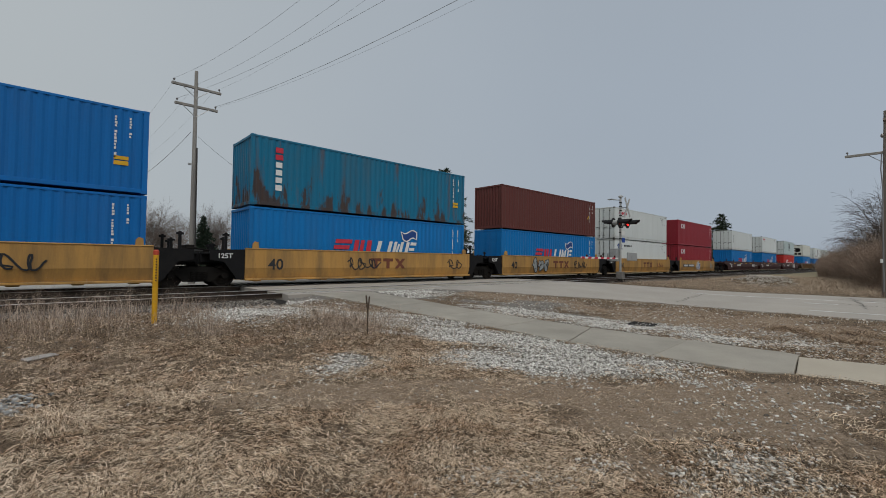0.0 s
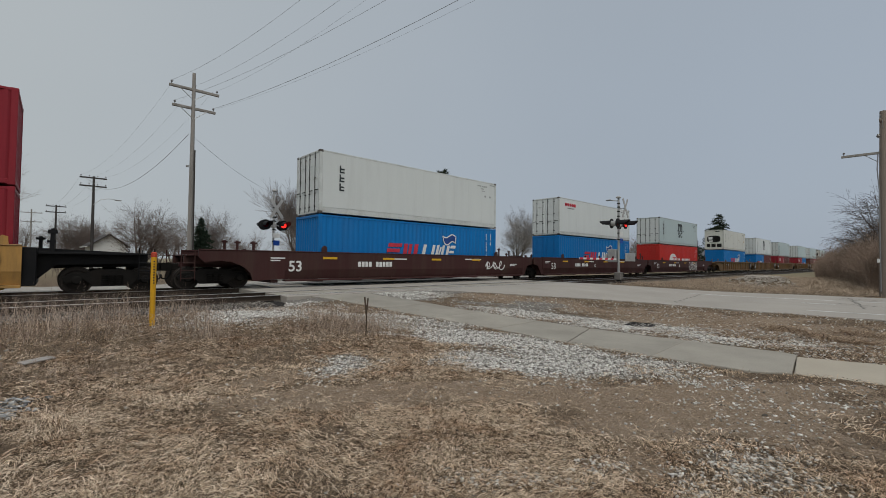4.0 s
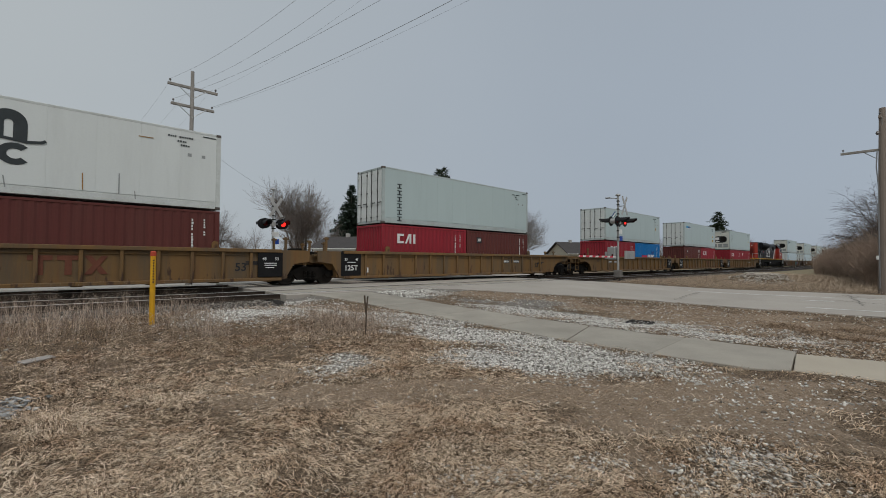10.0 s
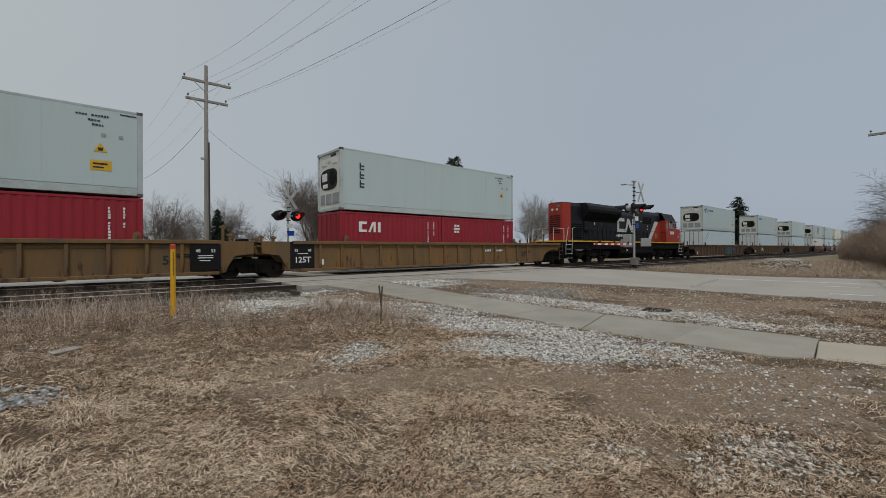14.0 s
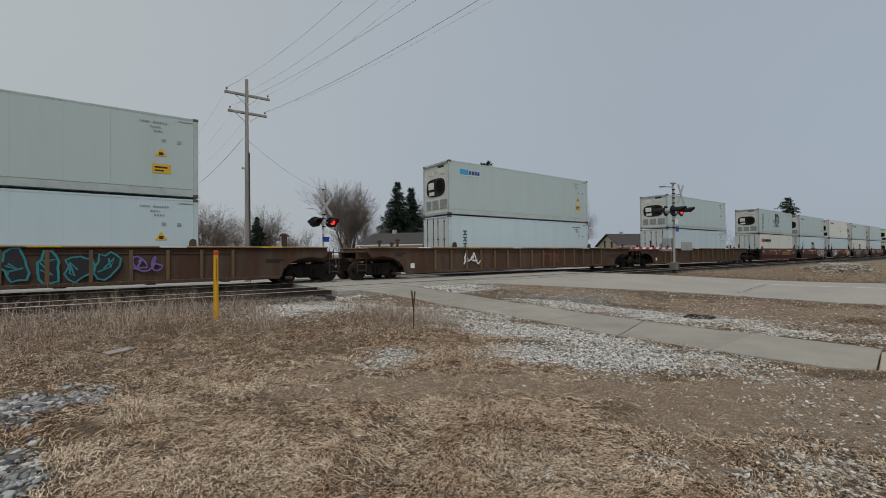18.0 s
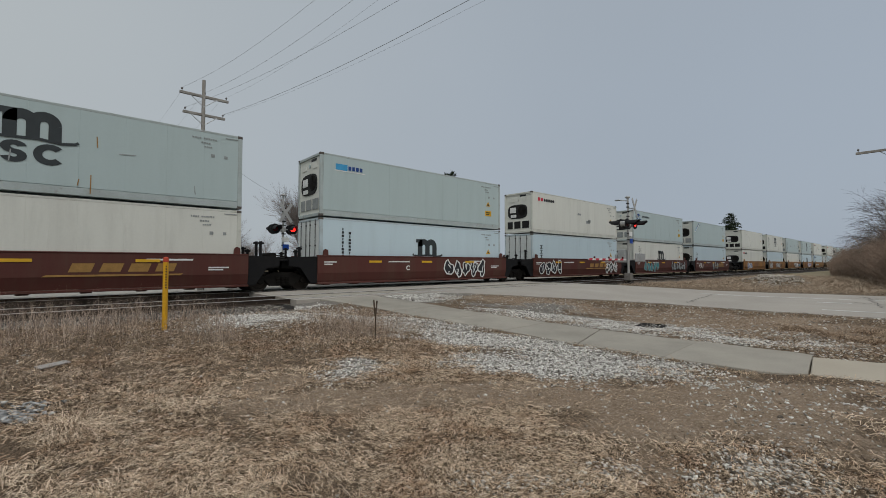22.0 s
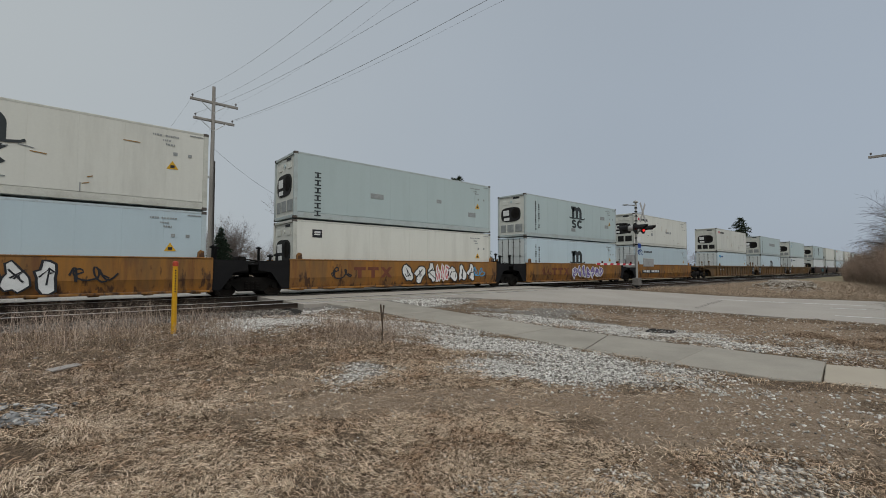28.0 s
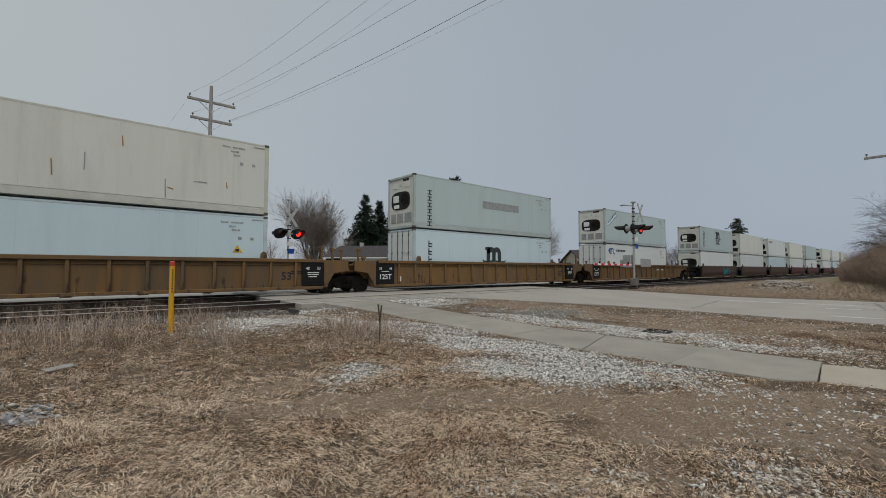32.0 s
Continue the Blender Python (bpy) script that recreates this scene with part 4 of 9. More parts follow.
def wagon(u, kind, left, right, marks=()):
    """One well unit. left and right: 'join' (a truck shared with the next unit, carried at the right end) or 'end' (own truck and coupler)."""
    paint_name, half, ribs, tone = WAGONS[kind]
    P = PAINT[paint_name]
    size = kind[:2]
    join, face, outer = HALF[size]
    th = thing("well_wagon", "%s %s well wagon unit carrying stacked containers" % (tone, "ribbed-sided" if ribs else "smooth-sided"), "rail wagon", group="well wagons of the train")
    c = 6.096
    dark = kind in ("40y", "40b", "40o", "40d")
    pl, pr = c - half, c + half
    ext_l = left == "end" and size == "53"
    ext_r = right == "end" and size == "53"
    # long sides
    for sy in (-1, 1):
        x0, x1 = (c - 10.9 if ext_l else pl), (c + 10.9 if ext_r else pr)
        g = Geo()
        bottom = []
        if ext_l:
            bottom += [(x0, 1.22), (c - 10.7, 1.02)] + [(c - 10.2 + 1.22 * math.cos(a), 0.30 + 0.80 * math.sin(a)) for a in [radians(110 - 22 * k) for k in range(6)]]
        else:
            bottom += [(x0, SIDE_Z0)]
        if ext_r:
            bottom += [(c + 10.2 - 1.22 * math.cos(a), 0.30 + 0.80 * math.sin(a)) for a in [radians(22 * k) for k in range(6)]] + [(c + 10.7, 1.02), (x1, 1.22)]
        else:
            bottom += [(x1, SIDE_Z0)]
        y0, y1 = sorted((sy * (SIDE_Y - (0.07 if ribs else 0.0)), sy * (SIDE_Y - 0.12)))
        if ribs:
            g.prism(bottom + [(x1, SIDE_Z1 - 0.02), (x0, SIDE_Z1 - 0.02)], y0, y1)
        else:             # the lower part folds inwards
            a_, b_ = (8.6 - 0.9 if ext_l else half), (8.6 - 0.9 if ext_r else half)
            Y = SIDE_Y
            fold = [(Y, SIDE_Z1 - 0.02), (Y, 0.74), (Y - 0.012, 0.70), (Y - 0.10, 0.34), (Y - 0.22, 0.34), (Y - 0.12, 0.74), (Y - 0.12, SIDE_Z1 - 0.02)]
            g.prism([(sy * p, q) for p, q in fold], c - a_, c + b_, "x")
            for flag, sx in ((ext_l, -1), (ext_r, 1)):
                if flag:
                    arc = [(c + sx * (10.2 - 1.22 * math.cos(a)), 0.30 + 0.80 * math.sin(a)) for a in [radians(22 * k) for k in range(6)]]
                    g.prism([(c + sx * 7.7, 0.36)] + arc + [(c + sx * 10.7, 1.02), (c + sx * 10.9, 1.22), (c + sx * 10.9, SIDE_Z1 - 0.02), (c + sx * 7.7, SIDE_Z1 - 0.02)], min(y0, y1) + 0.004, max(y0, y1) - 0.004)
        side = part("side", g, P, th)
        g = Geo()
        ya, yb = sorted((sy * (SIDE_Y - 0.16), sy * (SIDE_Y + (0.055 if ribs else 0.02))))
        g.box(x0, ya, SIDE_Z1 - (0.06 if kind == "53r" else 0.14) if ribs else SIDE_Z1 - 0.05, x1, yb, SIDE_Z1, 0.015)
        part("top_chord", g, PAINT["w_chord"] if kind == "53r" else P, side)
        g = Geo()
        if ribs:
            g.box(pl + (0.9 if ext_l else 0), ya, SIDE_Z0 - 0.02, pr - (0.9 if ext_r else 0), yb, SIDE_Z0 + 0.10, 0.015)
        else:             # flange that stands out at the foot
            a_, b_ = (7.7 if ext_l else half), (7.7 if ext_r else half)
            ya, yb = sorted((sy * (SIDE_Y - 0.26), sy * (SIDE_Y + 0.05)))
            g.box(c - a_, ya, SIDE_Z0 - 0.01, c + b_, yb, SIDE_Z0 + 0.07, 0.012)
        part("bottom_sill", g, P, side)
        if ribs:
            RP = PAINT["w_rib"] if kind == "53r" else P
            rm = shared(("rib", paint_name), lambda: Geo().box(-0.055, -0.10, 0, 0.055, 0.0, SIDE_Z1 - SIDE_Z0 - 0.24, 0.012).mesh("rib", RP))
            g = Geo()
            ys = sorted((sy * (SIDE_Y - 0.08), sy * (SIDE_Y - 0.035)))
            g.box(c - 7.3, ys[0], 1.25, c + 7.3, ys[1], 1.29, 0.008)
            part("stiffener", g, P, side)
            if kind == "53r" and sy < 0:
                for k in range(6):
                    part("reflector", Geo().box(c - 8.3 + k * 3.3, -SIDE_Y - 0.062, SIDE_Z1 - 0.052, c - 7.5 + k * 3.3, -SIDE_Y - 0.054, SIDE_Z1 - 0.008, 0.002), MARK_Y if k % 2 else MARK_W, side, "reflective strip")
            n = 14
            for k in range(n + 1):
                x = c - 7.2 + 14.4 * k / n
                r = part("rib", rm, RP, side)
                r.matrix_basis = pose(x, sy * (SIDE_Y - 0.075) if sy < 0 else SIDE_Y - 0.075 + 0.0, SIDE_Z0 + 0.1, 0, 0, 0 if sy < 0 else 180)
    # well floor and cross members
    g = Geo()
    fb = shared(("floor_beam", paint_name), lambda: Geo().box(-0.15, -1.40, 0.20, 0.15, 1.40, 0.32, 0.015).mesh("floor_beam", P))
    for k in range(9):
        part("floor_beam", fb, P, th, at=(c - half + 0.5 + (2 * half - 1.0) * k / 8, 0, 0))
    # container guides and end bulkheads
    gm = shared(("guide", paint_name), lambda: Geo().prism([(-0.12, 0.0), (0.12, 0.0), (0.10, 0.24), (-0.02, 0.28), (-0.10, 0.2)], -0.05, 0.05).mesh("guide", P))
    for x in (c - 5.9, c + 5.9):
        for y in (-1.42, 1.42):
            part("guide", gm, P, th, at=(x, y, SIDE_Z1 - 0.01))
    EM = BLACK if dark else P
    for sx, mode in ((-1, left), (1, right)):
        reach = (join if mode == "join" else face - 0.55)
        xi = half if not (mode == "end" and size == "53") else 8.55
        g = Geo()
        a, b = sorted((c + sx * (xi - 0.02), c + sx * (xi + 0.32)))
        g.box(a, -1.38, 0.30, b, 1.38, 1.46, 0.02)
        # sloping arms over the truck
        for y in (-0.95, 0.95):
            pts = [(c + sx * (xi + 0.2), 0.34), (c + sx * (xi + 0.2), 1.46), (c + sx * reach, 1.32), (c + sx * reach, 0.98), (c + sx * (xi + 0.75), 0.92)]
            g.prism(pts, y - 0.06, y + 0.06)
        pts = [(c + sx * (xi + 0.2), 0.80), (c + sx * (xi + 0.2), 1.02), (c + sx * reach, 1.02), (c + sx * reach, 0.86)]
        g.prism(pts, -0.30, 0.30)
        a, b = sorted((c + sx * (xi + 0.25), c + sx * (reach - 0.05)))
        g.box(a, -1.30, 1.26, b, 1.30, 1.33, 0.01)
        part("end_platform", g, EM, th, "black end structure" if dark else "")
        if dark and mode == "join":
            # side gusset over the shared truck
            for y in (-1.40, 1.40):
                g = Geo()
                g.prism([(c + sx * half, SIDE_Z0 + 0.05), (c + sx * half, 1.47), (c + sx * (reach - 0.25), 1.43), (c + sx * (reach - 0.25), 1.06), (c + sx * (half + 0.75), 0.98), (c + sx * (half + 0.28), 0.30)],
                        y - 0.04, y + 0.04)
                part("end_gusset", g, BLACK, th)
        elif not dark and mode == "join":
            for y in (-1.42, 1.42):
                g = Geo()
                g.prism([(c + sx * half, SIDE_Z0 + 0.02), (c + sx * half, 1.50), (c + sx * (reach - 0.15), 1.50), (c + sx * (reach - 0.15), 1.02), (c + sx * (half + 0.55), 0.92), (c + sx * (half + 0.18), 0.30)],
                        y - 0.05, y + 0.05)
                part("end_gusset", g, P, th)
        # brake gear, stanchions and levers on the platform
        if mode == "join" and sx > 0:
            g = Geo()
            xm = c + join
            g.box(xm - 0.35, -0.5, 1.33, xm - 0.05, 0.5, 1.62, 0.03)
            g.tube((xm + 0.25, -0.9, 1.35), (xm + 0.25, 0.9, 1.35), 0.10, n=10)
            g.path([(xm - 0.8, -1.2, 1.33), (xm - 0.3, -1.1, 1.50), (xm + 0.4, -1.05, 1.40)], 0.03, 5)
            part("brake_gear", g, STEEL, th)
        for y in (-1.25, -0.55, 0.6, 1.25):
            rz = random.Random(str(u) + str(y) + str(sx))
            if rz.random() < 0.75:
                g = Geo()
                x = c + sx * (xi + 0.35 + rz.random() * 0.5)
                h = 1.33 + rz.uniform(0.25, 0.85)
                g.box(x - 0.05, y - 0.04, 1.32, x + 0.05, y + 0.04, h, 0.01)
                g.box(x - 0.12, y - 0.05, h - 0.12, x + 0.12, y + 0.05, h - 0.04, 0.01)
                part("guide_post", g, EM, th)
        if mode == "end":
            cm = part("coupler", shared("coupler", coupler_mesh), STEEL, th)
            cm.matrix_basis = pose(c + sx * (face - 0.30), 0, 0, 0, 0, 0 if sx > 0 else 180)
            hm = part("air_hose", shared("hose", hose_mesh), RUBBER, th)
            hm.matrix_basis = pose(c + sx * (face - 0.35), 0, 0, 0, 0, 0 if sx > 0 else 180)
            truck(th, c + sx * outer)
            xl = c + sx * (face - 0.62)
            for y in (-1.38, 1.38):
                g = Geo()
                for k in range(4):
                    g.tube((xl - 0.22, y, 0.45 + k * 0.28), (xl + 0.22, y, 0.45 + k * 0.28), 0.014, n=5)
                for dx in (-0.22, 0.22):
                    g.tube((xl + dx, y, 0.35), (xl + dx, y, 1.5), 0.018, n=5)
                part("ladder", g, EM, th)
        elif sx > 0:
            truck(th, c + join)
    y = -SIDE_Y - 0.004
    for mk in marks:
        if mk == "endpanel":
            end_panels(th, c, half, left == "join", right == "join")
        else:
            wagon_mark(th, mk, c, half, y, ribs, left)
    MOVERS.append((th, u, Y_FAR, RAIL))
    th.matrix_basis = pose(u, Y_FAR, RAIL)
    return th


def end_panels(th, c, half, at_left, at_right):
    """Black data panels beside the shared trucks, with the size number next to them."""
    if at_left:
        x, yy = c - half - 0.02, -1.475
        g = Geo(); g.box(x - 0.10, yy - 0.02, 0.36, x + 0.95, yy + 0.01, 1.50, 0.01)
        part("end_panel", g, BLACK, th, "black data panel")
        lettering("125T", 0.34, MARK_W, th, x + 0.42, yy - 0.026, 0.62)
        lettering("53", 0.15, MARK_W, th, x + 0.15, yy - 0.026, 1.08)
        lettering("48", 0.15, MARK_W, th, x + 0.72, yy - 0.026, 1.08)
        bars(th, "small_marking", "w", [(x + 0.2, 0.98, x + 0.65, 1.01)], yy - 0.022)
    x = c + half - 0.95
    if at_right:
        g = Geo(); g.box(x, -SIDE_Y - 0.03, 0.40, x + 1.0, -SIDE_Y + 0.02, 1.38, 0.01)
        part("end_panel", g, BLACK, th, "black data panel")
        lettering("48", 0.16, MARK_W, th, x + 0.25, -SIDE_Y - 0.036, 1.08)
        lettering("53", 0.16, MARK_W, th, x + 0.75, -SIDE_Y - 0.036, 1.08)
        bars(th, "small_marking", "w", [(x + 0.25, 0.94, x + 0.75, 0.97), (x + 0.25, 0.86, x + 0.75, 0.89), (x + 0.3, 0.76, x + 0.65, 0.79)], -SIDE_Y - 0.032)
    lettering("53", 0.44, MARK_K, th, x - 0.62, -SIDE_Y + 0.06, 0.66)


def wagon_mark(th, mk, c, half, y, ribs, left):
    if mk.startswith("size"):
        body, ink = mk[4:6], INKS[mk[6]]
        lettering(body, 0.62, ink, th, c - half + (1.2 if half < 7 else 1.35), y - (0.0 if not ribs else -0.06), 0.68)
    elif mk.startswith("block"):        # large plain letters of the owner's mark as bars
        ink, at = mk[5], (float(mk.split(":")[1]) if ":" in mk else (0.84 if ribs else -0.55))
        x, k, z0, z1 = c + at, (1.0 if ribs else 1.1), (0.60 if ribs else 0.70), 1.20
        bars(th, "owner_mark", ink, [(x, z1 - 0.15, x + 0.56 * k, z1), (x + 0.19 * k, z0, x + 0.36 * k, z1 - 0.15), (x + 0.66 * k, z1 - 0.15, x + 1.2 * k, z1), (x + 0.84 * k, z0, x + 1.01 * k, z1 - 0.15),
                                     (x + 1.30 * k, z0, x + 1.48 * k, z1, 0.42 * k), (x + 1.72 * k, z0, x + 1.90 * k, z1, -0.42 * k)], y if not ribs else y + 0.06, "owner's mark as plain blocks")
    elif mk == "roadk":                 # dark panel with the road number as bars
        x = c - 5.95 if left == "end" else c + 3.25
        for a, n in ((x, 4), (x + 0.82, 6)):
            bars(th, "number_panel", "k", [(a - 0.06, 0.96, a + n * 0.125 + 0.02, 1.16)], y + 0.06, "black number panel")
            bars(th, "road_number", "w", [(a + k * 0.125, 1.0, a + k * 0.125 + 0.085, 1.12) for k in range(n)], y + 0.054)
    elif mk.startswith("letter"):       # single platform letter
        lettering(mk[6], 0.34, MARK_W, th, c - (1.05 if half > 8 else 1.4), y, 0.82)
    elif mk.startswith("road"):         # road number as bars
        ink = mk[4]
        x = c - 4.2 if ink == "w" and half > 8 else c - half + (3.2 if half > 7 else 2.2)
        bars(th, "road_number", ink, [(x + k * 0.20, 0.86, x + k * 0.20 + 0.15, 1.10) for k in (0, 1, 2, 3, 5, 6, 7, 8, 9)], y if not ribs else y + 0.06, "road number as plain bars")
    elif mk == "panel":
        bars(th, "number_panel", "k", [(c - half + 1.0, 0.74, c - half + 4.7, 1.04)], y, "black number panel")
        bars(th, "road_number", "w", [(c - half + 1.25 + k * 0.33, 0.80, c - half + 1.47 + k * 0.33, 1.0) for k in (0, 1, 2, 3, 5, 6, 7, 8, 9)], y - 0.004)
    elif mk == "wide_t":
        bars(th, "owner_mark", "t", [(c + 1.0 + k * 0.75, 0.88, c + 1.55 + k * 0.75, 1.16, 0.1) for k in range(4)] + [(c + 0.4, 0.74, c + 4.0, 0.80, 0.1)], y, "tan owner's mark as plain blocks")
    elif mk == "notes_w" or mk == "notes_k":
        bars(th, "small_marking", mk[-1], ([] if ribs else [(c + 3.0, 1.26, c + 4.4, 1.32), (c - 2.6, 1.22, c - 1.3, 1.28)]) + [(c + half - 1.4, 0.98, c + half - 0.7, 1.03), (c + half - 1.4, 0.9, c + half - 0.9, 0.95),
                                           (c - half + 0.3, 1.2, c - half + 0.9, 1.25), (c - half + 0.3, 1.1, c - half + 0.7, 1.15)], y if not ribs else y + 0.06)
        if ribs:
            bars(th, "data_plate", "w", [(c - half + 1.15, 0.50, c - half + 1.38, 0.74)], y + 0.06, "small white data plate")
        if not ribs:
            bars(th, "reflector", "y", [(c - half + 2.6 + k * 3.2, 1.2, c - half + 3.3 + k * 3.2, 1.30) for k in range(int(half / 2))], y - 0.008, "yellow reflective strip")
    elif mk == "tonnage":
        lettering("125T", 0.26, MARK_W, th, c - half - 0.72, -1.446, 1.12)
    elif mk.startswith("tag"):
        parts_ = mk.split(":")
        x0, x1, fill, line, seed = float(parts_[1]), float(parts_[2]), parts_[3], parts_[4], int(parts_[5])
        yy = y - 0.002 if not ribs else y + 0.0
        if fill == "-":
            scrawl(th, x0, x1, 0.62, 1.24, yy, line, seed, 0.055)
        else:
            graffiti(th, x0, x1, 0.36, 1.40, yy, fill if fill != "0" else "", line, seed, max(3, int((x1 - x0) / 0.62)))


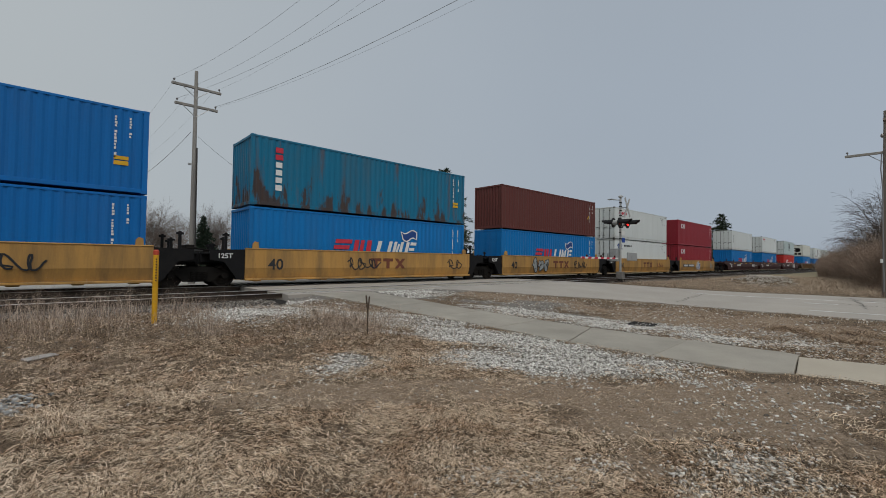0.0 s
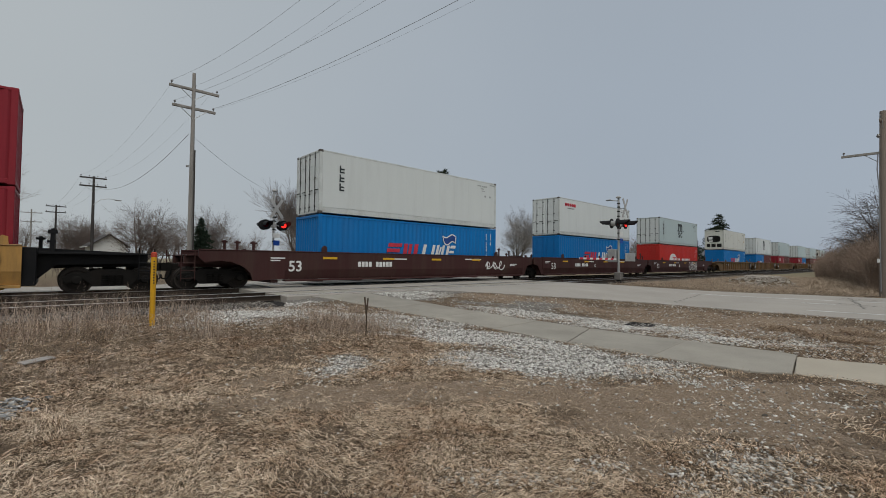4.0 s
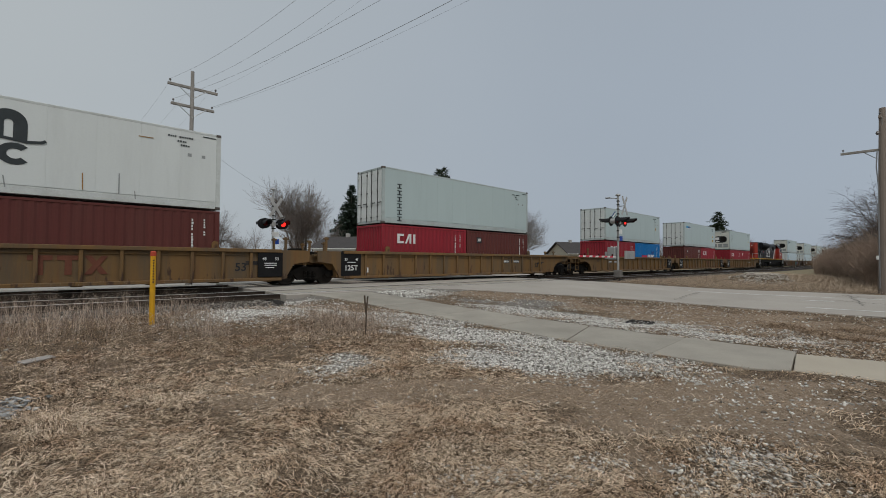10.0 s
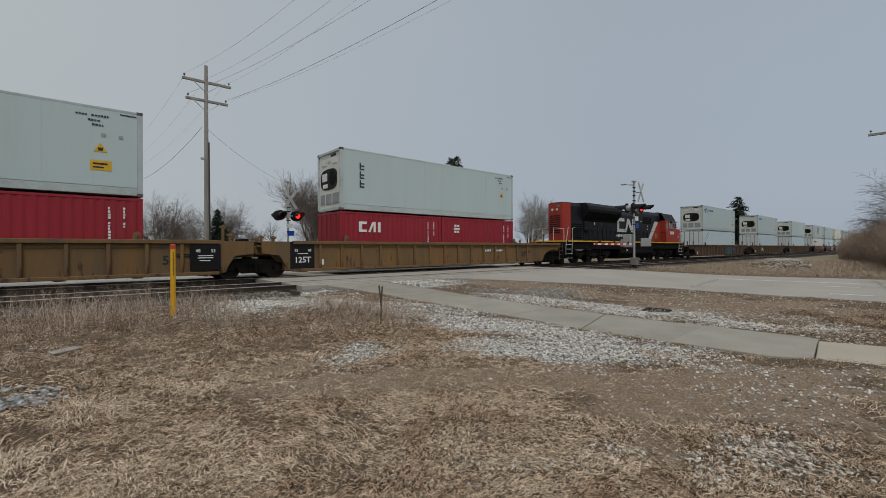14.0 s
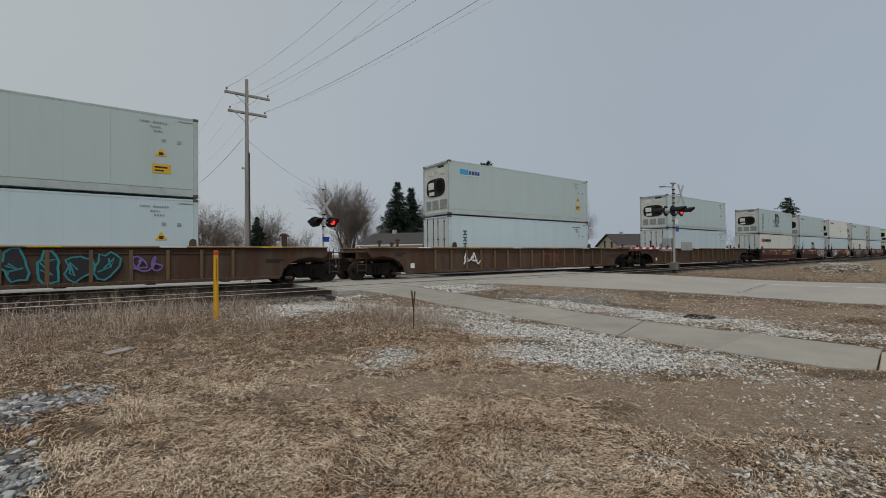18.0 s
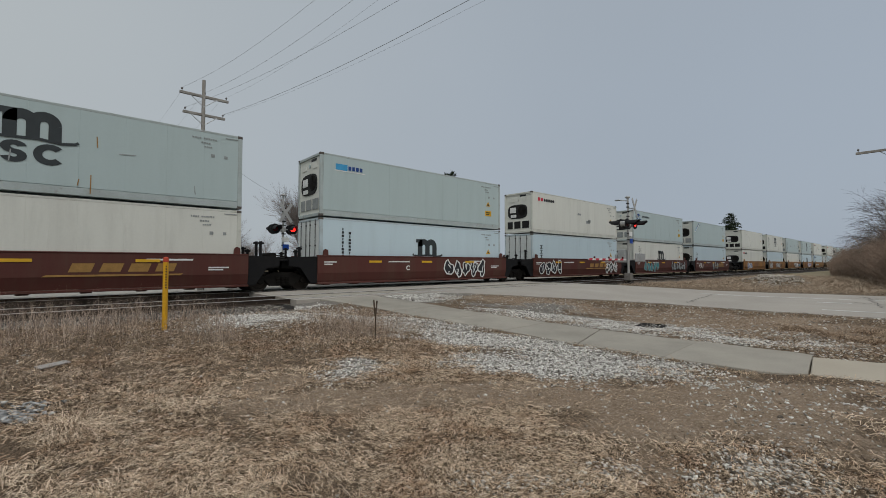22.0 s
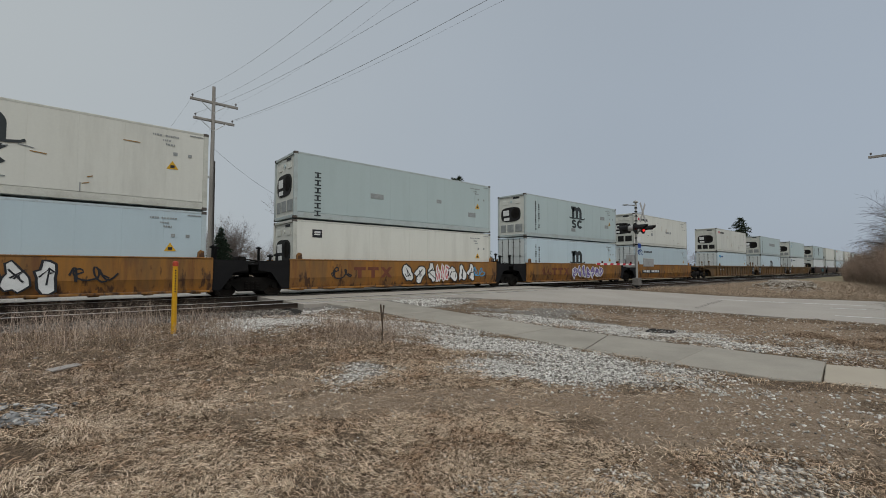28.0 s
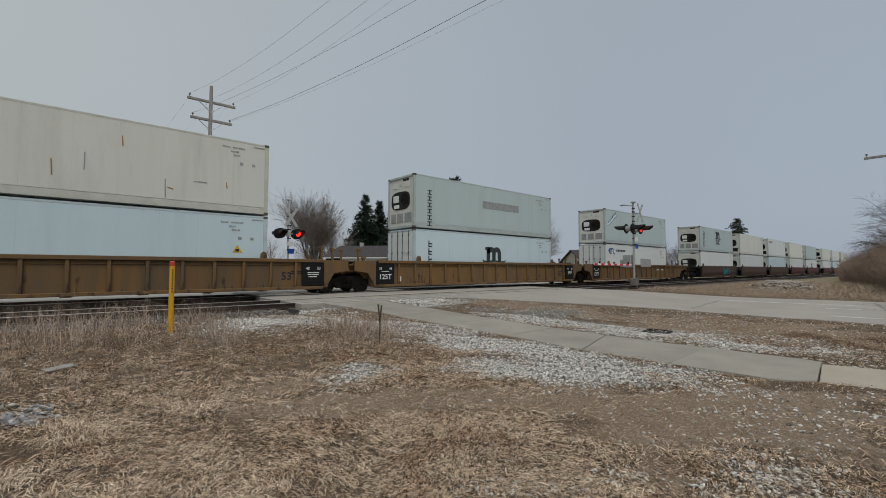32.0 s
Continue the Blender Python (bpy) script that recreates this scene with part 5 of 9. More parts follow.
# ---------------------------------------------------------------- the train, unit by unit
WF, WD = "reefer unit", "reefer door"
W = "white"
def sm(shape): return ("blue", shape, ["waveline", "codes_w"])
TRAIN = [
    # place, wagon, left, right, wagon marks, upper, lower (two entries: a pair of short ones)
    (-9.96, "40y", "end", "join", ["tag:8:9.5:-:k:3"], ("deep_blue", "dry corr", ["codes_w", "tags_top_y"]), [("deep_blue", "dry corr", ["codes_w"])]),
    (5.65, "40y", "join", "join", ["size40k", "blockn", "tag:4.2:6.0:-:k:1", "tag:10.5:11.6:-:k:14", "tonnage"], ("old_blue", "dry corr", ["stack_red", "codes_w", "tags_top_y"]), [sm("dry corr")]),
    (21.31, "40y", "join", "join", ["size40k", "blockn", "tag:3.0:5.0:d:k:5", "tag:8.3:10.2:-:k:6", "tonnage"], ("brown", "dry corr", ["codes_w", "warn"]), [sm("dry door")]),
    (37.0, "40y", "join", "join", ["size40k", "blockn", "tag:8.6:10.3:-:n:7", "tonnage"], (W, WD, ["word_red", "codes_k"]), [(W, WD, ["swirl", "codes_d"])]),
    (52.68, "40y", "join", "end", ["size40k", "panel", "tag:5.2:6.6:b:w:8", "tag:10.5:12.0:d:t:9"], ("red", "dry door", ["tri_bars", "codes_w"]), [("red", "dry corr", ["tri_bars", "codes_w"])]),
    (74.5, "53b", "end", "join", ["size53w", "roadw", "notes_w", "tag:10.8:12.5:-:w:10"], ("white", WD, ["stack_three", "codes_d"]), [sm("dry corr")]),
    (94.05, "53b", "join", "join", ["size53w", "roadw", "letterC", "notes_w"], (W, WD, ["word_red", "codes_k"]), [sm("dry door")]),
    (113.6, "53b", "join", "end", ["size53w", "roadw", "letterB", "notes_w", "tag:8.15:11.05:0:w:11"], ("grey", WD, ["stack_three", "stack_d", "comb", "codes_k"]), [("scarlet", "dry door", ["globe", "codes_w"])]),
    (137.33, "53t", "end", "join", ["roadk", "notes_k", "endpanel"], ("cream", WF, ["stack_three", "codes_k", "warn", "scuffs"]), [sm("dry door")]),
    (156.93, "53t", "join", "join", ["blockn", "notes_k", "endpanel"], (W, WD, ["stack_k", "comb", "codes_k", "scuffs"]), [("blue", "dry corr", ["waveline_small", "codes_w"]), ("brown", "dry door", ["codes_w"])]),
    (176.62, "53t", "join", "end", ["roadk", "notes_k", "endpanel"], ("grey", WD, ["stack_big", "codes_k"]), [("red", "dry corr", ["tri_bars", "codes_w"]), ("brown", "dry corr", ["tile_k", "codes_w"])]),
    (200.24, "53t", "end", "join", ["roadk", "notes_k", "endpanel"], ("grey", WD, ["diagonal", "codes_k", "warn"]), [("red", "dry corr", ["tri_bars", "codes_w"]), ("blue", "dry corr", ["waveline_small", "codes_w"])]),
    (220.0, "53t", "join", "join", ["blockn", "notes_k", "endpanel"], ("grey", WD, ["sticker", "codes_k", "warn", "tag_y"]), [("brown", "dry corr", ["tile_k", "codes_w"]), ("red", "dry corr", ["tri_bars", "codes_w"])]),
    (239.62, "53t", "join", "end", ["roadk", "notes_k", "endpanel"], ("grey", WF, ["stack_three", "codes_k", "warn"]), [("red", "dry door", ["tri_bars", "codes_w"]), ("red", "dry corr", ["rings_w", "codes_w"])]),
    (286.11, "53r", "end", "end", ["notes_k", "tag:7.1:9.95:k:m:20", "tag:10.2:10.95:-:p:21"], ("grey", WF, ["swirl", "codes_d", "warn", "tag_y"]), [("ice", WD, ["diagonal", "codes_d", "warn"])]),
    (309.85, "53r", "end", "end", ["blockn", "notes_k", "tag:0.6:1.8:-:w:22"], ("grey", WF, ["sticker", "codes_d", "warn", "tag_y"]), [("ice", WD, ["stack_big", "codes_k"])]),
    (333.42, "53r", "end", "end", ["notes_k"], ("grey", WF, ["stack_three", "codes_d", "warn"]), [("ice", WD, ["stack_big", "codes_d"])]),
    (355.12, "40b", "end", "join", ["roadn", "letterB", "wide_t", "notes_w"], ("grey", WF, ["stack_k", "comb", "codes_d", "patch", "scuffs"]), [("cream", WD, ["word_wide", "codes_d"])]),
    (370.6, "40b", "join", "join", ["letterC", "notes_w", "tag:7.2:10.5:k:w:30"], ("grey", WF, ["sticker", "codes_d", "warn", "tag_y"]), [("ice", WD, ["stack_k", "comb_low", "codes_d", "warn"])]),
    (386.09, "40b", "join", "join", ["wide_t", "notes_w", "tag:0.45:3.2:k:w:31", "tag:9.6:11.6:k:w:32"], ("cream", WF, ["word_dark", "codes_d", "patch", "warn"]), [("ice", WD, ["stack_big", "codes_d", "warn"])]),
    (401.52, "40b", "join", "join", ["notes_w", "tag:1.5:4.9:m:d:33", "tag:8.0:12.0:d:k:34"], ("grey", WF, ["swirl", "codes_d", "warn", "tag_y"]), [("cream", WF, ["stack_k", "comb_low", "codes_d", "warn"])]),
    (417.02, "40b", "join", "end", ["wide_t", "roadn", "notes_w", "tag:5.6:8.0:d:k:35", "tag:0.8:2.1:-:w:36"], ("grey", WF, ["diagonal", "codes_d", "warn", "tag_y"]), [("ice", WF, ["stack_big", "codes_d", "warn"])]),
    (436.95, "40o", "end", "join", ["blockn", "tag:1.6:4.2:b:w:40"], ("cream", WF, ["codes_d", "scuffs", "warn"]), [("cream", WF, ["word_dark", "codes_d", "warn"])]),
    (452.22, "40o", "join", "join", ["blockn:-3.5", "tag:0.1:2.2:k:w:41", "tag:4.9:8.2:w:k:42", "tag:8.3:9.5:-:k:50"], ("cream", WF, ["stack_k", "comb", "scuffs", "codes_d", "warn"]), [("ice", WF, ["codes_d", "warn"])]),
    (467.7, "40o", "join", "join", ["blockn:-3.35", "tag:1.5:2.5:-:k:43", "tag:5.4:7.7:w:k:44", "tag:7.6:8.6:o:w:49", "tag:8.5:10.6:w:k:45", "tag:10.3:11.2:-:c:46"], ("grey", WF, ["stack_big", "codes_d", "warn", "patch"]), [("cream", WF, ["tile_k", "codes_d", "warn", "tag_y"])]),
    (483.23, "40o", "join", "join", ["blockn:-3.53", "tag:1.3:2.4:-:n:47", "tag:5.05:9.4:p:w:48"], ("grey", WF, ["stack_k", "comb", "codes_d", "patch", "warn"]), [("ice", WD, ["stack_k", "comb_low", "codes_d", "warn"])]),
    (498.74, "40o", "join", "end", ["panel", "tag:6.2:9.8:-:t:49"], ("cream", WF, ["word_dark", "codes_d", "patch", "scuffs"]), [("ice", WD, ["swirl", "codes_d", "warn"])]),
    (520.46, "53y", "end", "join", ["roadk", "notes_k", "endpanel"], ("cream", WF, ["word_dark", "codes_d", "scuffs"]), [("ice", WD, ["sticker", "codes_d", "warn"])]),
    (540.1, "53y", "join", "join", ["notes_k", "endpanel"], ("grey", WF, ["stack_big", "band_d", "codes_d"]), [("ice", WD, ["stack_three", "comb_low", "codes_d"])]),
    (559.86, "53y", "join", "end", ["roadk", "notes_k", "endpanel"], ("grey", WF, ["diagonal", "codes_d"]), [("white", WD, ["swirl", "codes_d"])]),
    (581.72, "40d", "end", "join", ["tag:7:9.8:m:k:60"], ("grey", WF, ["stack_k", "comb", "codes_d"]), [("white", WF, ["codes_d"])]),
    (597.2, "40d", "join", "join", [], ("cream", WF, ["codes_d"]), [("white", WF, ["codes_d"])]),
    (612.7, "40d", "join", "join", [], ("white", WF, ["word_dark", "codes_d"]), [("ice", WF, ["codes_d"])]),
    (628.2, "40b", "join", "join", [], ("cream", WF, ["codes_d"]), [("white", WF, ["codes_d"])]),
    (643.7, "40b", "join", "end", [], ("grey", WF, ["codes_d"]), [("white", WF, ["comb_low", "codes_d"])]),
    (663.7, "40b", "end", "join", [], ("cream", WF, ["codes_d"]), [("white", WF, ["codes_d"])]),
    (679.2, "40b", "join", "join", [], ("white", WF, ["codes_d"]), [("ice", WF, ["codes_d"])]),
    (694.7, "40b", "join", "end", [], ("cream", WF, ["codes_d"]), [("white", WF, ["codes_d"])]),
]
for u, kind, lf, rt, wm, up, low in TRAIN:
    wagon(u, kind, lf, rt, wm)
    if len(low) == 1:
        container(u, 0.35, low[0])
        container(u, 0.35 + CH + 0.05, up)
    else:
        container(u, 0.35, low[0], 6.058, 2.591)
        container(u + 12.192 - 6.058, 0.35, low[1], 6.058, 2.591)
        container(u, 0.35 + 2.591 + 0.05, up)

# ---------------------------------------------------------------- the ground
def smooth01(a, b, v):
    s = np.clip((np.asarray(v, float) - a) / (b - a), 0, 1)
    return s * s * (3 - 2 * s)


def road_z(y):
    """Height of road and footpath: they climb to the crossing and fall again behind it."""
    return 0.42 * smooth01(5.0, 14.5, y) * (1 - 0.75 * smooth01(22.0, 40.0, y))


def wave(x, y, s, k):
    return np.sin(x * s + k) * np.sin(y * s * 1.13 + 2.1 * k) + 0.5 * np.sin(x * s * 2.3 + y * s * 1.7 + k * 3)


def blob(x, y, cx, cy, rx, ry, turn=0.0, soft=0.55):
    c, s = math.cos(turn), math.sin(turn)
    u, v = (x - cx) * c + (y - cy) * s, -(x - cx) * s + (y - cy) * c
    d = np.sqrt((u / rx) ** 2 + (v / ry) ** 2) + 0.22 * wave(x, y, 2.2, 0.7) + 0.16 * wave(x, y, 6.1, 1.9)
    return 1 - smooth01(1 - soft, 1 + soft * 0.4, d)


PATH_Y = (-14.0, 0.2, 1.2, 1.5, 2.3, 3.4, 4.7, 6.1, 7.7, 9.5, 11.9, 13.4)
PATH_L = (9.6, 8.24, 8.06, 7.74, 7.68, 7.60, 7.62, 7.70, 7.45, 7.02, 6.58, 6.30)
PATH_R = (11.6, 9.93, 9.66, 9.84, 9.80, 9.74, 9.74, 9.66, 9.36, 9.02, 8.62, 8.45)
ROAD_Y = (-40.0, -14.0, 0.4, 1.85, 3.3, 5.0, 6.9, 8.4, 10.15, 11.7, 12.65, 13.4)
ROAD_L = (27.0, 21.0, 18.0, 17.75, 17.65, 17.65, 17.40, 16.3, 14.5, 12.9, 12.1, 11.0)
ROAD_R = (41.0, 33.5, 30.1, 29.9, 29.6, 29.1, 27.9, 26.5, 25.2, 24.0, 23.3, 22.7)


def path_l(y): return np.interp(y, PATH_Y, PATH_L)
def path_r(y): return np.interp(y, PATH_Y, PATH_R)
def road_l(y): return np.interp(y, ROAD_Y, ROAD_L)
def road_r(y): return np.interp(y, ROAD_Y, ROAD_R)


def gravel_at(x, y):
    g = np.zeros_like(x)
    for b in ((6.45, 6.0, 1.15, 3.9, 0.06), (6.2, 3.4, 0.9, 1.5, 0.3), (10.9, 7.8, 1.5, 2.8, 0.25), (11.0, 5.2, 1.5, 2.0, 0.1), (12.3, 8.6, 1.3, 1.0, 0.2), (9.3, 12.0, 0.9, 1.5, 0.25),
              (6.9, 4.4, 0.75, 2.4, 0.0), (5.3, 4.2, 0.8, 1.3, 0.2), (3.6, 10.7, 1.5, 1.0, 0.1), (5.6, 9.3, 0.5, 1.5, 0.35), (10.9, 2.6, 0.9, 1.5, 0.5),
              (-1.35, 6.0, 1.05, 0.62, 0.0), (-0.75, 4.35, 0.30, 0.50, 0.2)):
        g = np.maximum(g, blob(x, y, *b, soft=0.75))
    for k, b in ((0.85, (3.22, 5.62, 0.80, 0.52, 0.75)), (0.75, (4.15, 0.85, 0.52, 0.46, 0.5)), (0.5, (2.45, 1.98, 0.5, 0.18, -0.75)), (0.4, (3.2, 1.65, 0.22, 0.22, 0.2)), (0.45, (3.45, 1.05, 0.34, 0.16, 0.5)), (0.16, (7.1, 0.6, 0.8, 0.5, 0.0)), (0.6, (11.6, 1.4, 1.3, 0.28, 0.4)),
                 (0.10, (5.6, 1.1, 1.2, 0.7, 0.0))):
        g = np.maximum(g, k * blob(x, y, *b, soft=0.98))
    g = np.maximum(g, 0.85 * smooth01(11.7, 12.3, y) * (1 - smooth01(21.0, 21.8, y)))
    return np.clip(g, 0, 1)


def soil_at(x, y):
    s = np.zeros_like(x)
    for b in ((4.5, 3.3, 1.5, 0.75, -0.55), (2.4, 4.55, 1.45, 0.55, -0.45), (5.6, 1.5, 2.4, 1.3, -0.3), (14.0, 3.4, 3.0, 4.6, 0.0), (12.8, 9.3, 1.6, 3.4, 0.4), (2.1, 5.7, 0.9, 0.35, -0.2)):
        s = np.maximum(s, blob(x, y, *b))
    return s


def ground_z(x, y):
    x, y = np.asarray(x, float), np.asarray(y, float)
    left = 0.25 * smooth01(5.0, 12.0, y)
    w = smooth01(4.2, 7.0, x) * (1 - smooth01(28.0, 33.0, x))
    z = left * (1 - w) + (road_z(y) - 0.012) * w
    z = z - 0.10 * smooth01(10.5, 11.6, x) * (1 - smooth01(14.5, 16.5, x)) * (1 - smooth01(6, 9, y))
    late = smooth01(4.9, 5.5, x) * (1 - smooth01(22.6, 23.6, x))
    bed = smooth01(12.0 + 1.2 * late, 13.0 + 0.55 * late, y) * (1 - smooth01(21.0, 22.2, y))
    z = z * (1 - bed) + 0.02 * bed
    far = smooth01(22.0, 34.0, y)
    z = z * (1 - far) + (road_z(y) - 0.035) * far * smooth01(14, 17, x) * (1 - smooth01(28, 31, x))
    rough = 0.018 * wave(x, y, 1.7, 0.3) + 0.010 * wave(x, y, 5.3, 1.1) + 0.006 * wave(x, y, 13.0, 2.2)
    pl, pr, rl, rr = path_l(y), path_r(y), road_l(y), road_r(y)
    flat = smooth01(pl - 0.02, pl + 0.16, x) * (1 - smooth01(pr - 0.16, pr + 0.02, x)) + smooth01(rl - 0.3, rl + 0.4, x) * (1 - smooth01(rr - 0.4, rr + 0.3, x))
    flat = flat * (1 - smooth01(13.2, 13.5, y)) * smooth01(-15, -13, y)
    z = z + rough * (1 - 0.97 * np.clip(flat, 0, 1)) * (1 - smooth01(60, 120, np.hypot(x, y)))
    z = z - 0.05 * np.clip(flat, 0, 1)
    z = z + 0.06 * np.clip(blob(x, y, -1.1, 5.7, 1.3, 1.0, 0.1), 0, 1)
    z = z + 0.62 * np.clip(blob(x, y, 40.0, 7.35, 3.0, 1.6, -0.2, 0.9), 0, 1)
    return z


def ground_material():
    m = bpy.data.materials.new("verge_soil_and_straw")
    m.use_nodes = True
    n, l = m.node_tree.nodes, m.node_tree.links
    b = n["Principled BSDF"]
    tc = n.new("ShaderNodeTexCoord")

    def noise(scale, detail=6, rough=0.6):
        t = n.new("ShaderNodeTexNoise")
        t.inputs["Scale"].default_value, t.inputs["Detail"].default_value, t.inputs["Roughness"].default_value = scale, detail, rough
        l.new(tc.outputs["Object"], t.inputs["Vector"])
        return t.outputs[0]

    def ramp(v, a, c, lo=0.0, hi=1.0):
        r = n.new("ShaderNodeMapRange")
        for k, x in (("From Min", a), ("From Max", c), ("To Min", lo), ("To Max", hi)):
            r.inputs[k].default_value = x
        l.new(v, r.inputs["Value"])
        return r.outputs[0]

    def mix(f, a, c):
        x = n.new("ShaderNodeMix"); x.data_type = "RGBA"
        if isinstance(f, float):
            x.inputs[0].default_value = f
        else:
            l.new(f, x.inputs[0])
        for i, v in ((6, a), (7, c)):
            if isinstance(v, tuple):
                x.inputs[i].default_value = (*v, 1)
            else:
                l.new(v, x.inputs[i])
        return x.outputs[2]

    def attr(name):
        a = n.new("ShaderNodeAttribute"); a.attribute_name = name
        return a.outputs["Fac"]

    # ground colour lowered here to deepen the shade between the blades
    straw = mix(ramp(noise(2.6), 0.35, 0.65), (0.115, 0.080, 0.054), (0.190, 0.138, 0.095))
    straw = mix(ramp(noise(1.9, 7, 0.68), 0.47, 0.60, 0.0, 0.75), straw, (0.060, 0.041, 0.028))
    straw = mix(ramp(noise(60, 4, 0.7), 0.45, 0.66), straw, (0.30, 0.225, 0.155))
    straw = mix(ramp(noise(170, 3, 0.8), 0.42, 0.60), straw, (0.27, 0.20, 0.135))
    # fine dark specks put the shade of gaps in the straw into the colour
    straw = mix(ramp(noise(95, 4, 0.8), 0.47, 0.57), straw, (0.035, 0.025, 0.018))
    soil = mix(ramp(noise(5), 0.3, 0.7), (0.215, 0.155, 0.104), (0.320, 0.244, 0.172))
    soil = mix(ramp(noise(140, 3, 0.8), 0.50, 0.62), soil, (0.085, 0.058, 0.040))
    soil = mix(ramp(noise(28, 4, 0.8), 0.52, 0.62), soil, (0.37, 0.285, 0.215))
    soil = mix(ramp(noise(60, 4, 0.8), 0.57, 0.63), soil, (0.50, 0.44, 0.37))
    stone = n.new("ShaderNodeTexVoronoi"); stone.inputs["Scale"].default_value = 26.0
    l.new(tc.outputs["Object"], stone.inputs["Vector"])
    # cell edges painted dark for the shade in the gaps between pebbles
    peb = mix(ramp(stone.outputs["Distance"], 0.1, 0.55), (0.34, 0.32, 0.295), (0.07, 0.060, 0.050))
    peb = mix(ramp(noise(30, 3), 0.3, 0.7), peb, (0.26, 0.24, 0.215))
    brk = noise(14, 5, 0.75)

    def broken(a):
        s = n.new("ShaderNodeMath"); s.operation = "ADD"
        l.new(a, s.inputs[0]); l.new(ramp(brk, 0.2, 0.8, -0.45, 0.45), s.inputs[1])
        return ramp(s.outputs[0], 0.35, 0.65)

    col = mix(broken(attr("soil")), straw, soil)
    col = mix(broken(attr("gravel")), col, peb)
    track = mix(ramp(noise(1.3, 5), 0.35, 0.65), (0.36, 0.34, 0.31), (0.47, 0.45, 0.415))
    track = mix(ramp(noise(55, 4, 0.8), 0.5, 0.64), track, (0.22, 0.20, 0.175))
    col = mix(broken(attr("track")), col, track)
    far = mix(ramp(noise(0.06, 4), 0.35, 0.65), (0.25, 0.205, 0.14), (0.20, 0.175, 0.11))
    col = mix(attr("far"), col, far)
    l.new(col, b.inputs["Base Color"])
    b.inputs["Roughness"].default_value = 0.95
    b.inputs["Specular IOR Level"].default_value = 0.15
    h = n.new("ShaderNodeMath"); h.operation = "MULTIPLY_ADD"; h.inputs[1].default_value = 0.6
    l.new(noise(70, 5, 0.75), h.inputs[0]); l.new(noise(18, 4), h.inputs[2])
    bp = n.new("ShaderNodeBump"); bp.inputs["Strength"].default_value = 0.9; bp.inputs["Distance"].default_value = 0.03
    l.new(h.outputs[0], bp.inputs["Height"]); l.new(bp.outputs[0], b.inputs["Normal"])
    return m


def axis(lo, hi, step, reach, fine=0.0):
    inner = list(np.arange(lo, hi + 1e-6, step))
    out, d, v = [], step, hi
    while v < reach:
        d *= 1.02 if v < fine else 1.22; v += d; out.append(v)
    pre, d, v = [], step, lo
    while v > -reach:
        d *= 1.22; v -= d; pre.append(v)
    return np.array(pre[::-1] + inner + out)


gx, gy = axis(-6.0, 18.5, 0.11, 2600, 46.0), axis(-2.0, 14.0, 0.11, 2600)
GX, GY = np.meshgrid(gx, gy, indexing="xy")
GZ = ground_z(GX, GY)
nx, ny = len(gx), len(gy)
ii = np.arange((ny - 1) * nx).reshape(ny - 1, nx)[:, :-1].ravel()
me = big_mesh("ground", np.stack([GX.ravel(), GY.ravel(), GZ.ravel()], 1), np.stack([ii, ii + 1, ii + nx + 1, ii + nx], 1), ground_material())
for nm, val in (("gravel", gravel_at(GX, GY)), ("soil", soil_at(GX, GY)), ("track", smooth01(21.6, 22.4, GY) * (1 - smooth01(27.5, 29.5, GY)) * (1 - smooth01(34, 40, np.abs(GX)))), ("far", smooth01(30, 70, np.hypot(GX, GY)))):
    at = me.attributes.new(nm, "FLOAT", "POINT")
    at.data.foreach_set("value", val.ravel().astype(np.float32))
me.shade_smooth()
tagged(new("ground", me), "winter verge of dry straw grass, bare soil and gravel", "ground", kind="structure")

# ---------------------------------------------------------------- road, footpath, crossing
ASPHALT = mat("worn_grey_asphalt", (0.350, 0.322, 0.285), 0.9, var=0.10, scale=0.5, fine=60, bump=0.5, bump_d=0.006, dirt_amt=0.25, dirt=(0.25, 0.235, 0.215), space="Object")
CONCRETE = mat("old_concrete", (0.305, 0.282, 0.240), 0.9, var=0.16, scale=0.9, fine=45, bump=0.35, bump_d=0.005, dirt_amt=0.35, dirt=(0.16, 0.14, 0.115), rand=0.05)
NEW_CONC = mat("pale_new_concrete", (0.40, 0.355, 0.285), 0.9, var=0.07, scale=1.2, fine=45, bump=0.25, bump_d=0.004, dirt_amt=0.15, dirt=(0.26, 0.22, 0.17))
ROADPAINT = mat("worn_white_road_paint", (0.62, 0.62, 0.60), 0.8, var=0.2, scale=2, fine=30, dirt_amt=0.8, dirt=(0.28, 0.26, 0.235), dirt_lo=0.47)
RAILSTEEL = mat("rail_steel", (0.055, 0.040, 0.030), 0.7, 0.2, var=0.3, scale=3, fine=30)
RAILTOP = mat("polished_rail_head", (0.62, 0.60, 0.58), 0.38, 0.8, var=0.15, scale=2, fine=30)
# dark timber, its base lowered further for the shade under the train
TIE = mat("weathered_timber_tie", (0.016, 0.0125, 0.010), 0.95, var=0.3, scale=4, fine=35, bump=0.6, dirt_amt=0.35, dirt=(0.075, 0.062, 0.05), rand=0.2)


